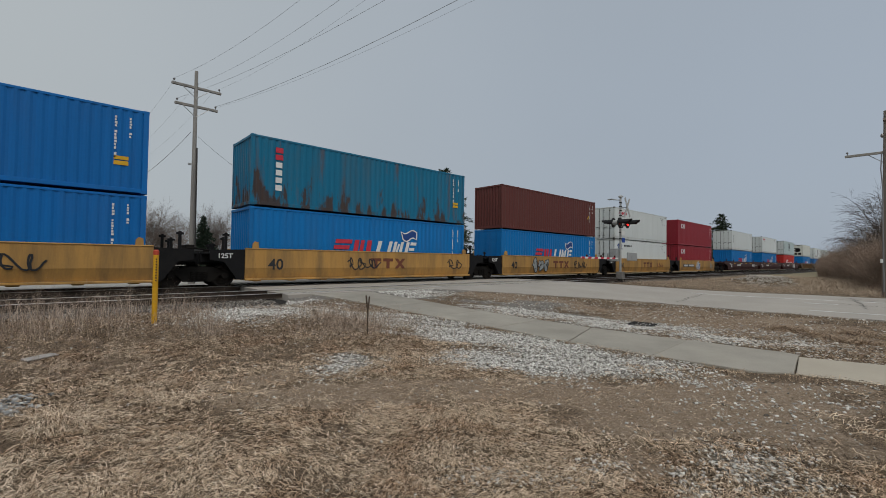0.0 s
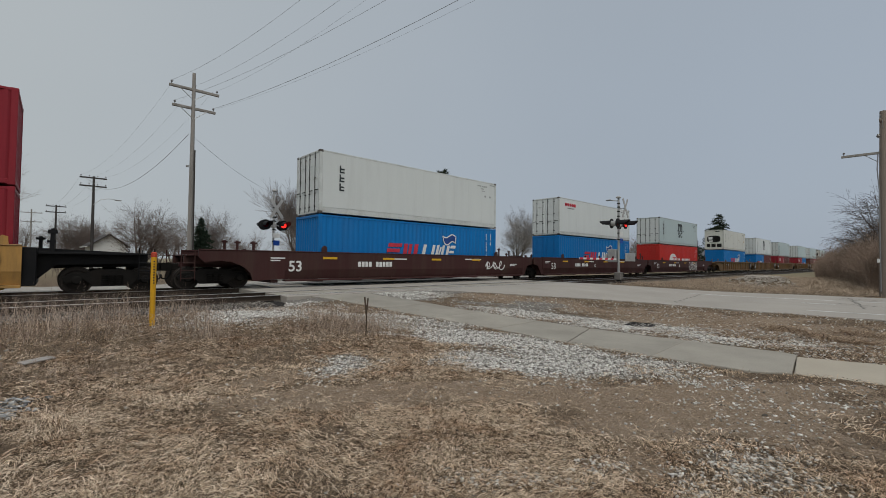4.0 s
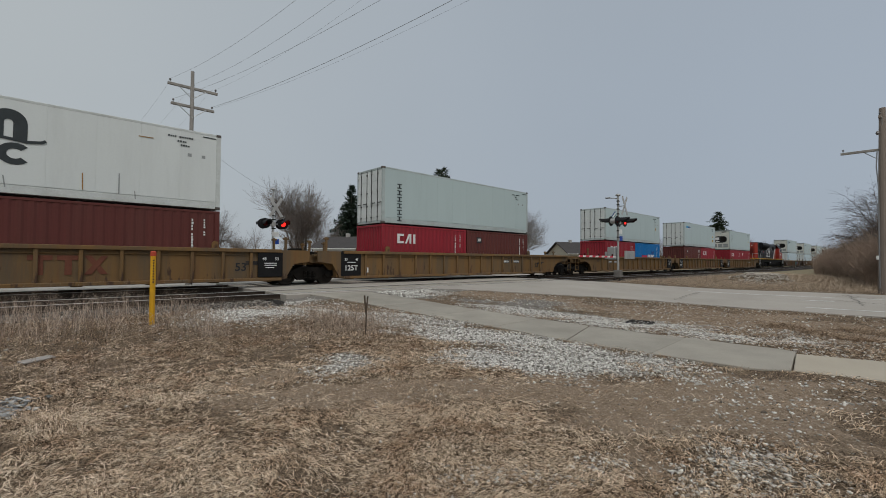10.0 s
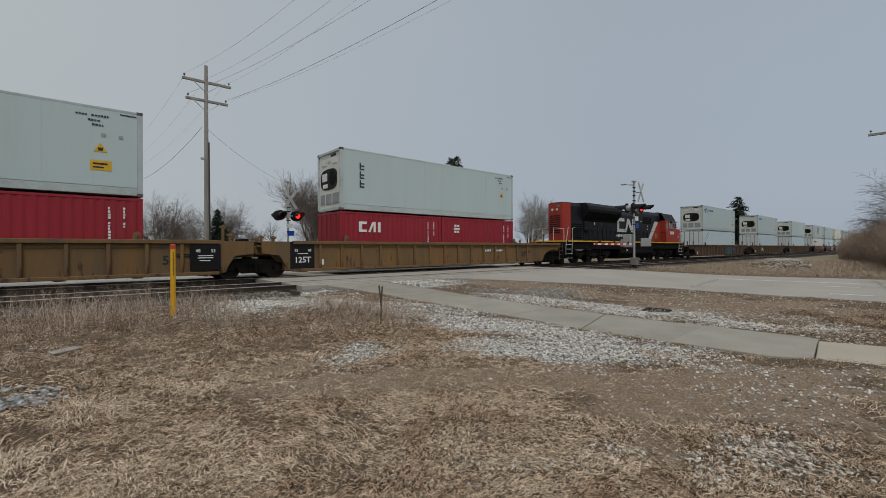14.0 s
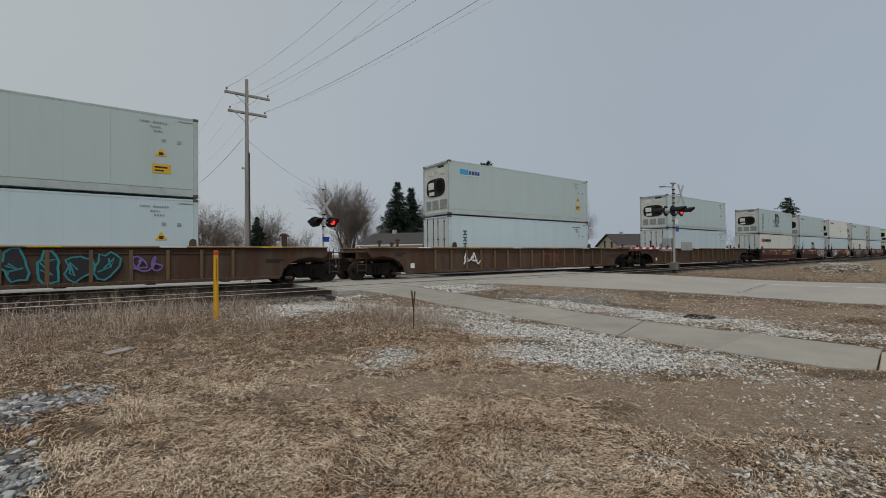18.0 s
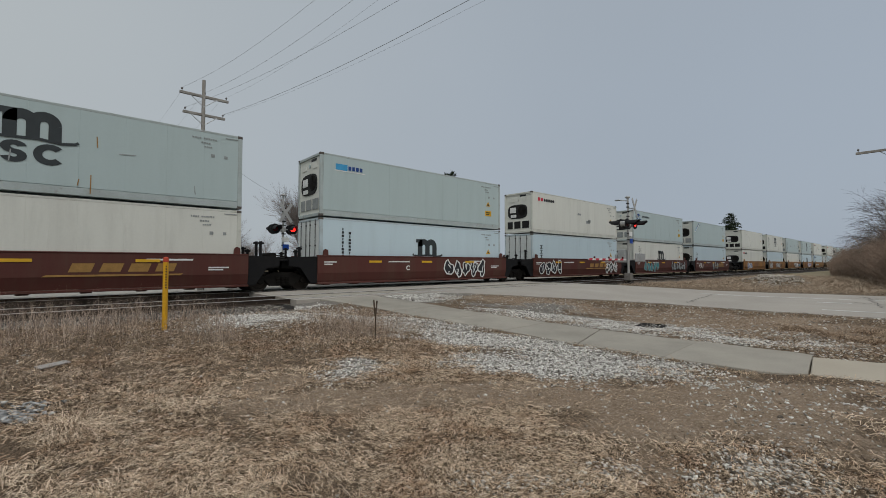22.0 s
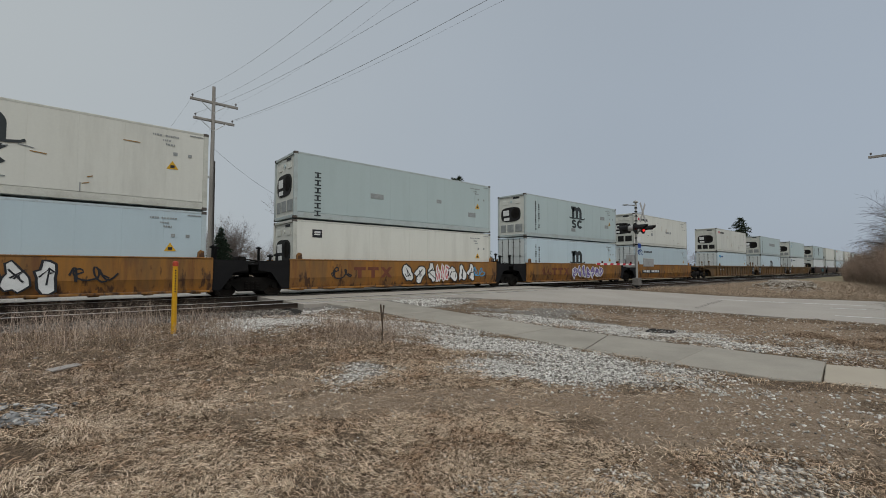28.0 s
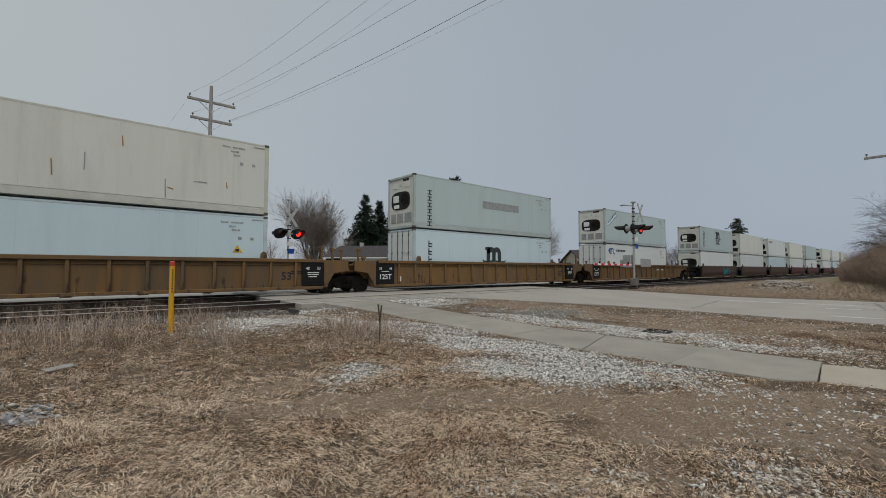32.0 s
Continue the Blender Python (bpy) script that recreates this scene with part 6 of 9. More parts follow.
def strip(name, x0, x1, ys, zfun, material, thick=0.05, nxs=8, crown=0.0, shift=None):
    v, f = [], []
    for y in ys:
        e0, e1 = shift(y) if shift else (x0, x1)
        xs = np.linspace(e0, e1, nxs + 1)
        for x in xs:
            k = 1 - ((x - (e0 + e1) / 2) / ((e1 - e0) / 2)) ** 2
            v.append((x, y, float(zfun(y)) + crown * k))
    n = len(xs)
    for j in range(len(ys) - 1):
        for i in range(n - 1):
            a = j * n + i
            f.append([a, a + 1, a + n + 1, a + n])
    b = len(v)
    for j, y in enumerate(ys):
        for x in (shift(y) if shift else (x0, x1)):
            v.append((x, y, float(zfun(y)) - thick))
    for j in range(len(ys) - 1):
        f.append([j * n, (j + 1) * n, b + 2 * j + 2, b + 2 * j])
        f.append([j * n + n - 1, b + 2 * j + 1, b + 2 * j + 3, (j + 1) * n + n - 1])
    me = bpy.data.meshes.new(name); me.from_pydata(v, [], f); me.materials.append(material)
    return me


ys_a = [-400, -200, -100, -50, -40, -25] + list(np.arange(-14, 13.3, 0.45)) + [13.4]
ys_b = list(np.arange(21.4, 44, 1.2)) + [50, 70, 100, 150, 250, 400]
road = tagged(new("road", strip("road", 0, 1, ys_a, road_z, ASPHALT, 0.07, 24, 0.04, lambda v: (float(road_l(v)) + 0.05 * math.sin(v * 3.1) + 0.04 * math.sin(v * 7.7), float(road_r(v)) + 0.05 * math.sin(v * 2.3)))), "worn grey asphalt two-lane road climbing to the crossing", "road", kind="structure")
tagged(new("road", strip("road", 10.6, 21.6, ys_b, road_z, ASPHALT, 0.07, 8, 0.05)), "worn grey asphalt road beyond the tracks", "road", kind="structure")


def crown_at(x, y):
    a, b = float(road_l(y)), float(road_r(y))
    return 0.04 * max(0.0, 1 - ((x - (a + b) / 2) / ((b - a) / 2)) ** 2)


mid_line = lambda v: float(np.interp(v, (-9.0, 2.25, 5.7, 7.4, 13.0), (28.6, 25.2, 24.45, 23.6, 19.6)))
for lo, hi, fx in ((-9.0, 2.35, lambda v: float(road_l(v)) + 1.66), (-9.0, -0.6, lambda v: mid_line(v) - 2.4), (1.9, 2.9, lambda v: mid_line(v) - 2.4), (2.1, 7.4, mid_line), (-9.0, 1.4, mid_line)):
    n = max(2, int((hi - lo) / 0.45))
    part("road_line", strip("road_line", 0, 1, list(np.linspace(lo, hi, n + 1)), lambda v: road_z(v) + crown_at(fx(v), v) + 0.007, ROADPAINT, 0.004, 1, 0.0, lambda v: (fx(v) - 0.09, fx(v) + 0.09)), ROADPAINT, road, "worn white road line")
TAR = mat("dark_crack_seal", (0.10, 0.094, 0.086), 0.8, var=0.2, scale=3, fine=25)
for k, (xa, ya, xb, yb) in enumerate(((21.5, 1.0, 28.4, 1.9), (25.9, -0.8, 26.6, 2.4), (18.4, 6.3, 24.2, 6.9), (24.2, -0.2, 28.0, 0.5), (22.8, 0.2, 23.6, 1.9), (27.0, 0.0, 27.6, 2.2))):
    g = Geo(); pv = None
    for i in range(25):
        f_ = i / 24
        px, py = xa + (xb - xa) * f_ + 0.10 * math.sin(i * 1.7 + k), ya + (yb - ya) * f_ + 0.10 * math.sin(i * 2.3 + 2 * k)
        if pv:
            dx, dy = px - pv[0], py - pv[1]; ln = math.hypot(dx, dy); wx, wy = -dy / ln * 0.02, dx / ln * 0.02
            z0, z1 = road_z(pv[1]) + crown_at(pv[0], pv[1]) + 0.006, road_z(py) + crown_at(px, py) + 0.006
            g.quad((pv[0] - wx, pv[1] - wy, z0), (px - wx, py - wy, z1), (px + wx, py + wy, z1), (pv[0] + wx, pv[1] + wy, z0))
        pv = (px, py)
    part("sealed_crack", g, TAR, road, "dark tarred crack")

path = thing("pavement", "old concrete footpath slabs leading to the railway crossing", "footpath", kind="structure")
rnd = random.Random(5)
# joints of the slabs: place along the path and how far the joint runs askew
JOINTS = ((-14.0, 0.0), (-9.4, 0.0), (-4.9, 0.0), (-2.6, 0.0), (-0.3, 0.05), (1.22, 0.08), (3.05, 0.06), (4.93, 0.30), (6.6, 0.05), (8.4, 0.05), (10.2, 0.05), (11.9, 0.05), (13.36, 0.0))
for (ya, ka), (yb, kb) in zip(JOINTS, JOINTS[1:]):
    pale = yb < 1.3
    gap = 0.02 if ka > 0.07 else 0.006
    dz = rnd.uniform(-0.006, 0.006)
    n, m = 8, 6
    g = Geo()
    for drop in (0.09, 0.010, 0.0):
        ins = 0.012 if drop == 0.0 else 0.0
        for j in range(n + 1):
            f_ = j / n
            for i in range(m + 1):
                q = i / m
                y = (ya + gap + ins) * (1 - f_) + (yb - 0.006 - ins) * f_ + (q - 0.5) * 2.1 * (ka * (1 - f_) + kb * f_)
                e0, e1 = float(path_l(y)), float(path_r(y))
                if pale:
                    e0, e1 = float(np.interp(y, (-14, 0.2, 1.4), (9.6, 8.24, 8.02))), float(np.interp(y, (-14, 0.2, 1.4), (11.6, 9.93, 9.52)))
                wob = 0.018 * math.sin(3.7 * y + 9 * q) * (0 if pale else 1)
                x = e0 + wob + ins + (e1 - e0 - 2 * ins) * q
                g.v.append((x, y, float(road_z(y)) + dz - drop))
    w, lay = m + 1, (n + 1) * (m + 1)
    for j in range(n):
        for i in range(m):
            a = 2 * lay + j * w + i
            g.f.append([a, a + 1, a + w + 1, a + w])
    rim = [i for i in range(m)] + [j * w + m for j in range(n)] + [n * w + i for i in range(m, 0, -1)] + [j * w for j in range(n, 0, -1)]
    for lv in (0, 1):
        for a, b in zip(rim, rim[1:] + rim[:1]):
            g.f.append([lv * lay + a, lv * lay + b, (lv + 1) * lay + b, (lv + 1) * lay + a])
    part("slab", g, NEW_CONC if pale else CONCRETE, path, "pale newer slab" if pale else "")
# apron that joins footpath, road and crossing
crossing = thing("crossing_surface", "flat concrete and asphalt level crossing surface between the rails", "level crossing", kind="structure")
CX0, CX1 = 5.5, 22.7
for y0, y1, nm in ((13.42, 13.93, "approach_panel"), (14.12, 15.30, "gauge_panel"), (15.49, 18.25, "middle_panel"), (18.44, 19.62, "gauge_panel"), (19.81, 21.45, "approach_panel")):
    x = CX0
    while x < CX1 - 0.1:
        x1 = min(x + 2.45, CX1)
        g = Geo()
        zb = RAIL - 0.012
        za = zb if y0 > 13 and y1 < 21 else None
        g.box(x + 0.006, y0, 0.05, x1 - 0.006, y1, zb + rnd.uniform(-0.006, 0.002), 0.012)
        part(nm, g, CONCRETE if nm == "gauge_panel" else ASPHALT, crossing)
        x = x1
# ---------------------------------------------------------------- track
def rail_mesh(x0, x1):
    g = Geo()
    for a, b in ((0.075, 0.0), ):
        g.prism([(-0.07, 0.0), (0.07, 0.0), (0.07, 0.012), (0.012, 0.03), (0.010, 0.125), (0.036, 0.135), (0.036, 0.168), (-0.036, 0.168), (-0.036, 0.135), (-0.010, 0.125), (-0.012, 0.03), (-0.07, 0.012)], x0, x1, "x")
    return g


tie_me = None
for yc, lab in ((Y_NEAR, "near railway track"), (Y_FAR, "railway track under the train")):
    tr = thing("railway_track", "steel rails on weathered timber ties in limestone ballast, %s" % lab, "railway track", pose(0, yc, 0), group="parallel tracks", kind="structure")
    for s in (-1, 1):
        r = part("rail", rail_mesh(-160, 420), RAILSTEEL, tr, at=(0, s * 0.755, RAIL - 0.172))
        g = Geo(); g.box(-160, -0.0365, 0.160, 420, 0.0365, 0.172, 0.003)
        part("rail_head", g, RAILTOP, r, "polished running surface")
    if tie_me is None:
        g = Geo(); g.box(-0.115, -1.3, -0.17, 0.115, 1.3, 0.0, 0.02)
        for s in (-0.755, 0.755):
            g.box(-0.10, s - 0.17, 0.0, 0.10, s + 0.17, 0.014, 0.004)
            for k in (-1, 1):
                for q in (-0.05, 0.05):
                    g.box(q - 0.012, s + k * 0.095 - 0.012, 0.012, q + 0.012, s + k * 0.095 + 0.012, 0.035, 0.003)
        tie_me = g.mesh("tie", TIE)
    rnd2 = random.Random(int(yc * 10))
    x = -24.0
    while x < 62.0:
        if not CX0 - 0.2 < x < CX1 + 0.2:
            t = part("tie", tie_me, TIE, tr)
            t.matrix_basis = pose(x + rnd2.uniform(-0.02, 0.02), rnd2.uniform(-0.04, 0.04), RAIL - 0.172 - 0.014, 0, 0, rnd2.uniform(-0.8, 0.8))
        x += 0.54
    g = Geo()
    x = 62.5
    while x < 300:
        g.box(x - 0.115, -1.3, RAIL - 0.34, x + 0.115, 1.3, RAIL - 0.186, 0.02)
        x += 0.54
    part("tie_row", g, TIE, tr)["kind"] = "stuff"

# ballast bed
bx = np.concatenate([np.linspace(-160, -26, 40), np.linspace(-25, 60, 340), np.linspace(62, 420, 60)])
by = np.array([11.6, 12.1, 12.55, 13.0, 13.35, 13.7, 14.2, 14.7, 15.2, 15.7, 16.2, 16.85, 17.5, 18.0, 18.5, 19.02, 19.5, 20.0, 20.4, 20.8, 21.2, 21.7, 22.2])
bz = np.array([-0.04, 0.10, 0.20, 0.235, 0.245, 0.24, 0.215, 0.215, 0.215, 0.235, 0.24, 0.20, 0.235, 0.24, 0.215, 0.215, 0.215, 0.24, 0.245, 0.235, 0.18, 0.06, -0.06])
BX, BY = np.meshgrid(bx, by, indexing="xy")
BZ = np.repeat(bz[:, None], len(bx), 1) + 0.012 * wave(BX, BY, 3.1, 0.4) + 0.008 * wave(BX, BY, 9.0, 1.4)
inside = (BX > CX0 - 0.05) & (BX < CX1 + 0.05)
BZ = np.where(inside, np.minimum(BZ, 0.04), BZ)
nb = len(bx)
ii = np.arange((len(by) - 1) * nb).reshape(len(by) - 1, nb)[:, :-1].ravel()
# oily stone, base and dirt tint lowered further for shade under the train
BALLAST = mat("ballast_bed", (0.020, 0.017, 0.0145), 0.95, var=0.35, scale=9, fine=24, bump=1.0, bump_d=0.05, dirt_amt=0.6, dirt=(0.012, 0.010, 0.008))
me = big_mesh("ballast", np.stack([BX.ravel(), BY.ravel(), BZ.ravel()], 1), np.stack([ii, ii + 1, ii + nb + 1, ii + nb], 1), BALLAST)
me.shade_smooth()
tagged(new("ballast", me), "oily limestone ballast under both tracks, darkened for shade below the train", "ballast", kind="structure")

# ---------------------------------------------------------------- locomotive
R_LOCO = 0.53
LK = mat("locomotive_black", (0.0075, 0.0080, 0.0100), 0.5, var=0.25, scale=1.5, fine=20, bump=0.05, dirt_amt=0.25, dirt=(0.026, 0.024, 0.023), spec=0.2)
LR = mat("locomotive_red_orange", (0.30, 0.034, 0.022), 0.5, var=0.10, scale=1.2, fine=20, bump=0.05, dirt_amt=0.3, dirt=(0.15, 0.045, 0.03), spec=0.25)
LW = mat("locomotive_white", (0.50, 0.50, 0.49), 0.5, var=0.08, scale=2, fine=20, dirt_amt=0.2)
LG = mat("locomotive_grime", (0.006, 0.006, 0.0055), 0.8, var=0.4, scale=2, fine=18, bump=0.2, dirt_amt=0.45, dirt=(0.024, 0.020, 0.016), spec=0.12)
LGLASS = mat("dark_window_glass", (0.10, 0.13, 0.14), 0.08, var=0.02, bump=0)
LGLASS.node_tree.nodes["Principled BSDF"].inputs["Specular IOR Level"].default_value = 0.8


def locomotive(u):
    th = thing("locomotive", "black and red-orange diesel freight locomotive with white slash", "locomotive")

    def P(name, g, m, parent=th, label="", smooth=False):
        if isinstance(g, Geo) and name not in ("step", "step_edge", "grab_rail", "handrail", "end_rail", "bell"):
            g.v = [(q[0] + (0.38 if q[0] > 21.7 else 0.0), q[1], 2.0 + (q[2] - 2.0) * 1.095 if q[2] > 2.0 else q[2]) for q in g.v]
        return part(name, g, m, parent, label, smooth)

    P("underframe", Geo().box(0.35, -1.40, 1.08, 22.2, 1.40, 1.66, 0.03), LG)
    P("walkway", Geo().box(0.35, -1.52, 1.66, 22.2, 1.52, 1.76, 0.02), LK)
    stripe = shared("stripe", lambda: Geo().box(0, -0.012, 0, 2.05, 0.012, 0.10, 0.003).mesh("edge_stripe", MARK_Y))
    for sy in (-1, 1):
        for k in range(10):
            P("edge_stripe", stripe, None).location = (0.75 + k * 2.13, sy * 1.53, 1.655)
    P("end_sill", Geo().box(0.30, -1.52, 1.10, 0.42, 1.52, 1.65, 0.02), LK)
    P("edge_stripe", Geo().box(0.28, -1.53, 1.655, 0.42, 1.53, 1.755, 0.004), MARK_Y)
    P("end_sill", Geo().box(22.12, -1.52, 1.10, 22.24, 1.52, 1.76, 0.02), LK)
    # long hood
    hw = 0.95
    P("hood", Geo().prism([(-hw, 1.76), (hw, 1.76), (hw, 4.20), (0.80, 4.46), (-0.80, 4.46), (-hw, 4.20)], 1.95, 3.6, "x"), LK)
    P("hood_end", Geo().prism([(1.95, -hw - 0.004), (1.35, -0.62), (1.28, 0.0), (1.35, 0.62), (1.95, hw + 0.004)], 1.77, 4.42, "z"), LR, label="red bevelled end wall of the hood")
    P("hood_end_cap", Geo().prism([(1.97, -0.80), (1.40, -0.55), (1.40, 0.55), (1.97, 0.80)], 4.42, 4.47, "z"), LK)
    gr = shared("end_grille", lambda: Geo().box(1.24, -0.45, 0, 1.30, 0.45, 0.07, 0.01).mesh("end_grille", LK))
    for k in range(9):
        P("end_grille", gr, None).location = (0.02, 0, 2.35 + k * 0.16)
    for yy in (-0.2, 0.2):
        P("tail_light", Geo().lathe([(1.22, 0.08), (1.28, 0.09)], (0, yy, 3.95), "x", 12), LW)
    P("number_board", Geo().box(1.30, -0.45, 4.12, 1.36, -0.10, 4.26, 0.01), LGLASS)
    P("machinery_hood", Geo().prism([(-hw, 1.76), (hw, 1.76), (hw, 3.75), (-hw, 3.75)], 3.6, 9.0, "x"), LK)
    # flared radiator cowl
    P("radiator_cowl", Geo().prism([(-hw, 3.20), (hw, 3.20), (1.50, 3.85), (1.50, 4.28), (1.25, 4.50), (-1.25, 4.50), (-1.50, 4.28), (-1.50, 3.85)], 3.55, 8.95, "x"), LK)
    for sy in (-1, 1):
        g = Geo()
        g.prism([(sy * 0.98, 3.24), (sy * 1.53, 3.86), (sy * 1.53, 4.05), (sy * 0.98, 3.36)], 3.7, 8.8, "x")
        P("radiator_screen", g, LG)
    for x in (4.6, 6.2, 7.8):
        P("radiator_fan", Geo().lathe([(4.50, 0.62), (4.57, 0.62), (4.58, 0.5)], (x, 0, 0), "z", 20), LG)
    lv = shared("louvre", lambda: Geo().prism([(0, 0), (1.35, 0), (1.35, 0.10), (0, 0.10)], -0.03, 0.0).mesh("louvre", LG))
    for sy in (-1, 1):
        for k in range(7):
            o = P("louvre", lv, None); o.matrix_basis = pose(2.1, sy * (hw + 0.02) + (0.03 if sy > 0 else 0), 1.95 + k * 0.17)
    P("engine_hood", Geo().prism([(-hw, 1.76), (hw, 1.76), (hw, 3.92), (0.70, 4.20), (-0.70, 4.20), (-hw, 3.92)], 9.0, 12.7, "x"), LK)
    P("air_intake_hood", Geo().prism([(-hw, 1.76), (hw, 1.76), (hw, 4.18), (0.74, 4.45), (-0.74, 4.45), (-hw, 4.18)], 12.7, 18.0, "x"), LK)
    P("roof_slope", Geo().prism([(12.0, 4.15), (12.75, 4.15), (12.75, 4.42)], -0.72, 0.72), LK)
    P("exhaust", Geo().box(11.0, -0.3, 4.18, 11.7, 0.3, 4.40, 0.03), LG)
    horn = P("horn", Geo().box(10.25, -0.12, 4.18, 10.40, 0.12, 4.42, 0.02), LG)
    for k, (dx, y) in enumerate(((-0.34, -0.22), (0.30, -0.08), (-0.28, 0.08), (0.34, 0.22))):
        P("trumpet", Geo().lathe([(0, 0.035), (dx * 0.7, 0.05), (dx, 0.12)], (10.32, y, 4.46), "x", 10), LG, horn)
    # side doors of the hood
    dm = shared("hood_door", lambda: Geo().box(0, -0.02, 0, 0.66, 0.0, 1.25, 0.012).mesh("hood_door", LK))
    hd = shared("door_latch", lambda: Geo().box(0.56, -0.045, 0.55, 0.60, -0.02, 0.72, 0.006).mesh("door_latch", STEEL))
    for sy in (-1, 1):
        for x in [3.75 + k * 0.72 for k in range(7)] + [9.1 + k * 0.72 for k in range(5)] + [12.85 + k * 0.72 for k in range(3)]:
            d = P("hood_door", dm, None)
            d.matrix_basis = pose(x if sy < 0 else x + 0.66, sy * hw, 1.86, 0, 0, 0 if sy < 0 else 180)
            P("door_latch", hd, None, d)
    # lamps, boxes and stickers on the hood side
    for x, z, w, h, m in ((5.3, 2.95, 0.16, 0.22, MARK_W), (6.5, 2.85, 0.10, 0.32, MARK_R), (9.0, 2.2, 0.14, 0.10, MARK_W), (15.0, 3.1, 0.10, 0.10, MARK_W), (15.0, 2.85, 0.10, 0.10, MARK_W), (13.6, 3.5, 0.2, 0.06, MARK_W)):
        P("sticker", Geo().box(x, -hw - 0.028, z, x + w, -hw - 0.021, z + h, 0.002), m)
    P("bell", Geo().lathe([(-0.02, 0.13), (0.0, 0.16), (0.08, 0.11)], (4.15, -1.06, 2.55), "y", 14), STEEL)
    P("filter_housing", Geo().box(3.75, -hw - 0.10, 2.5, 4.9, -hw, 3.15, 0.04), LK)
    P("screen", Geo().box(14.2, -hw - 0.03, 3.35, 16.0, -hw, 3.95, 0.01), LG)
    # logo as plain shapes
    y = -hw - 0.026
    g = Geo()
    for pts in ([(9.15, 2.55), (10.5, 2.55), (10.5, 2.80), (9.48, 2.80), (9.48, 3.40), (10.45, 3.40), (10.45, 3.66), (9.15, 3.66)],
                [(10.55, 2.55), (10.85, 2.55), (11.15, 3.25), (11.75, 2.55), (12.25, 2.55), (12.25, 3.66), (11.92, 3.66), (11.92, 2.95), (11.35, 3.66), (11.0, 3.66)]):
        g.prism(pts, y - 0.004, y)
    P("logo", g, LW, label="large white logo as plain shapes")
    bars(th, "small_marking", "w", [(9.2 + k * 0.31, 2.18, 9.42 + k * 0.31, 2.38) for k in range(10)], y)
    # slash and red front
    for sy in (-1, 1):
        yy = sy * (hw + 0.012)
        a, b = sorted((yy, sy * (hw - 0.01)))
        P("white_slash", Geo().prism([(15.1, 1.80), (15.75, 1.80), (17.5, 3.62), (16.75, 3.62), (16.45, 3.35)], a, b), LW, label="white slanting band")
        P("red_flank", Geo().prism([(15.75, 1.80), (18.0, 1.80), (18.0, 3.62), (17.5, 3.62)], a, b), LR)
    for sy in (-1, 1):
        P("inertial_filter", Geo().prism([(16.7, 2.1), (17.3, 2.1), (17.3, 2.55), (16.7, 2.55)], sy * (hw + 0.03) - 0.01, sy * (hw + 0.03) + 0.01), MARK_T)
    # cab
    cab = P("cab", Geo().prism([(-1.46, 1.76), (1.46, 1.76), (1.46, 3.75), (1.05, 4.38), (-1.05, 4.38), (-1.46, 3.75)], 18.0, 20.55, "x"), LR)
    P("cab_roof", Geo().prism([(-1.46, 3.75), (1.46, 3.75), (1.05, 4.41), (-1.05, 4.41)], 18.0, 20.6, "x"), LK, cab)
    P("roof_unit", Geo().box(18.3, -0.6, 4.40, 19.6, 0.6, 4.56, 0.04), LK, cab)
    for sy in (-1, 1):
        a, b = sorted((sy * 1.462, sy * 1.485))
        w = P("side_window", Geo().box(18.95, a, 3.05, 20.15, b, 3.72, 0.02), LW, cab, "pale-framed side window")
        P("pane", Geo().box(19.02, sy * 1.49 - 0.006, 3.11, 19.53, sy * 1.49 + 0.006, 3.66, 0.003), LGLASS, w)
        P("pane", Geo().box(19.58, sy * 1.49 - 0.006, 3.11, 20.09, sy * 1.49 + 0.006, 3.66, 0.003), LGLASS, w)
        P("sunshade", Geo().prism([(sy * 1.46, 3.72), (sy * 1.80, 3.60), (sy * 1.80, 3.63), (sy * 1.46, 3.77)], 18.95, 20.15, "x"), LK, cab)
        P("mirror", Geo().box(20.2, sy * 1.6 - 0.03, 3.1, 20.24, sy * 1.6 + 0.03, 3.5, 0.008), STEEL, cab)
        bars(th, "road_number", "w", [(19.2 + k * 0.25, 2.55, 19.38 + k * 0.25, 2.85) for k in range(4)], -1.464 if sy < 0 else 1.47, "road number as plain bars")
    d = P("cab_door", Geo().box(18.08, -1.49, 1.80, 18.62, -1.462, 3.65, 0.01), LR, cab)
    P("door_window", Geo().box(18.2, -1.496, 2.95, 18.5, -1.49, 3.55, 0.004), LGLASS, d)
    for yy in (-0.75, 0.75):
        P("windscreen", Geo().box(20.54, yy - 0.5, 3.10, 20.57, yy + 0.5, 3.72, 0.02), LGLASS, cab)
    P("nose", Geo().prism([(20.55, 1.76), (22.0, 1.76), (22.0, 2.85), (21.8, 3.02), (20.55, 3.10)], -1.25, 1.25), LR)
    P("nose_door", Geo().box(21.99, -0.35, 1.80, 22.03, 0.35, 2.8, 0.01), LR)
    for yy in (-0.15, 0.15):
        P("headlight", Geo().lathe([(22.02, 0.10), (22.06, 0.11)], (0, yy, 2.90), "x", 12), MARK_W)
    P("nose_sticker", Geo().box(21.5, -1.256, 2.2, 21.72, -1.25, 2.42, 0.002), MARK_O)
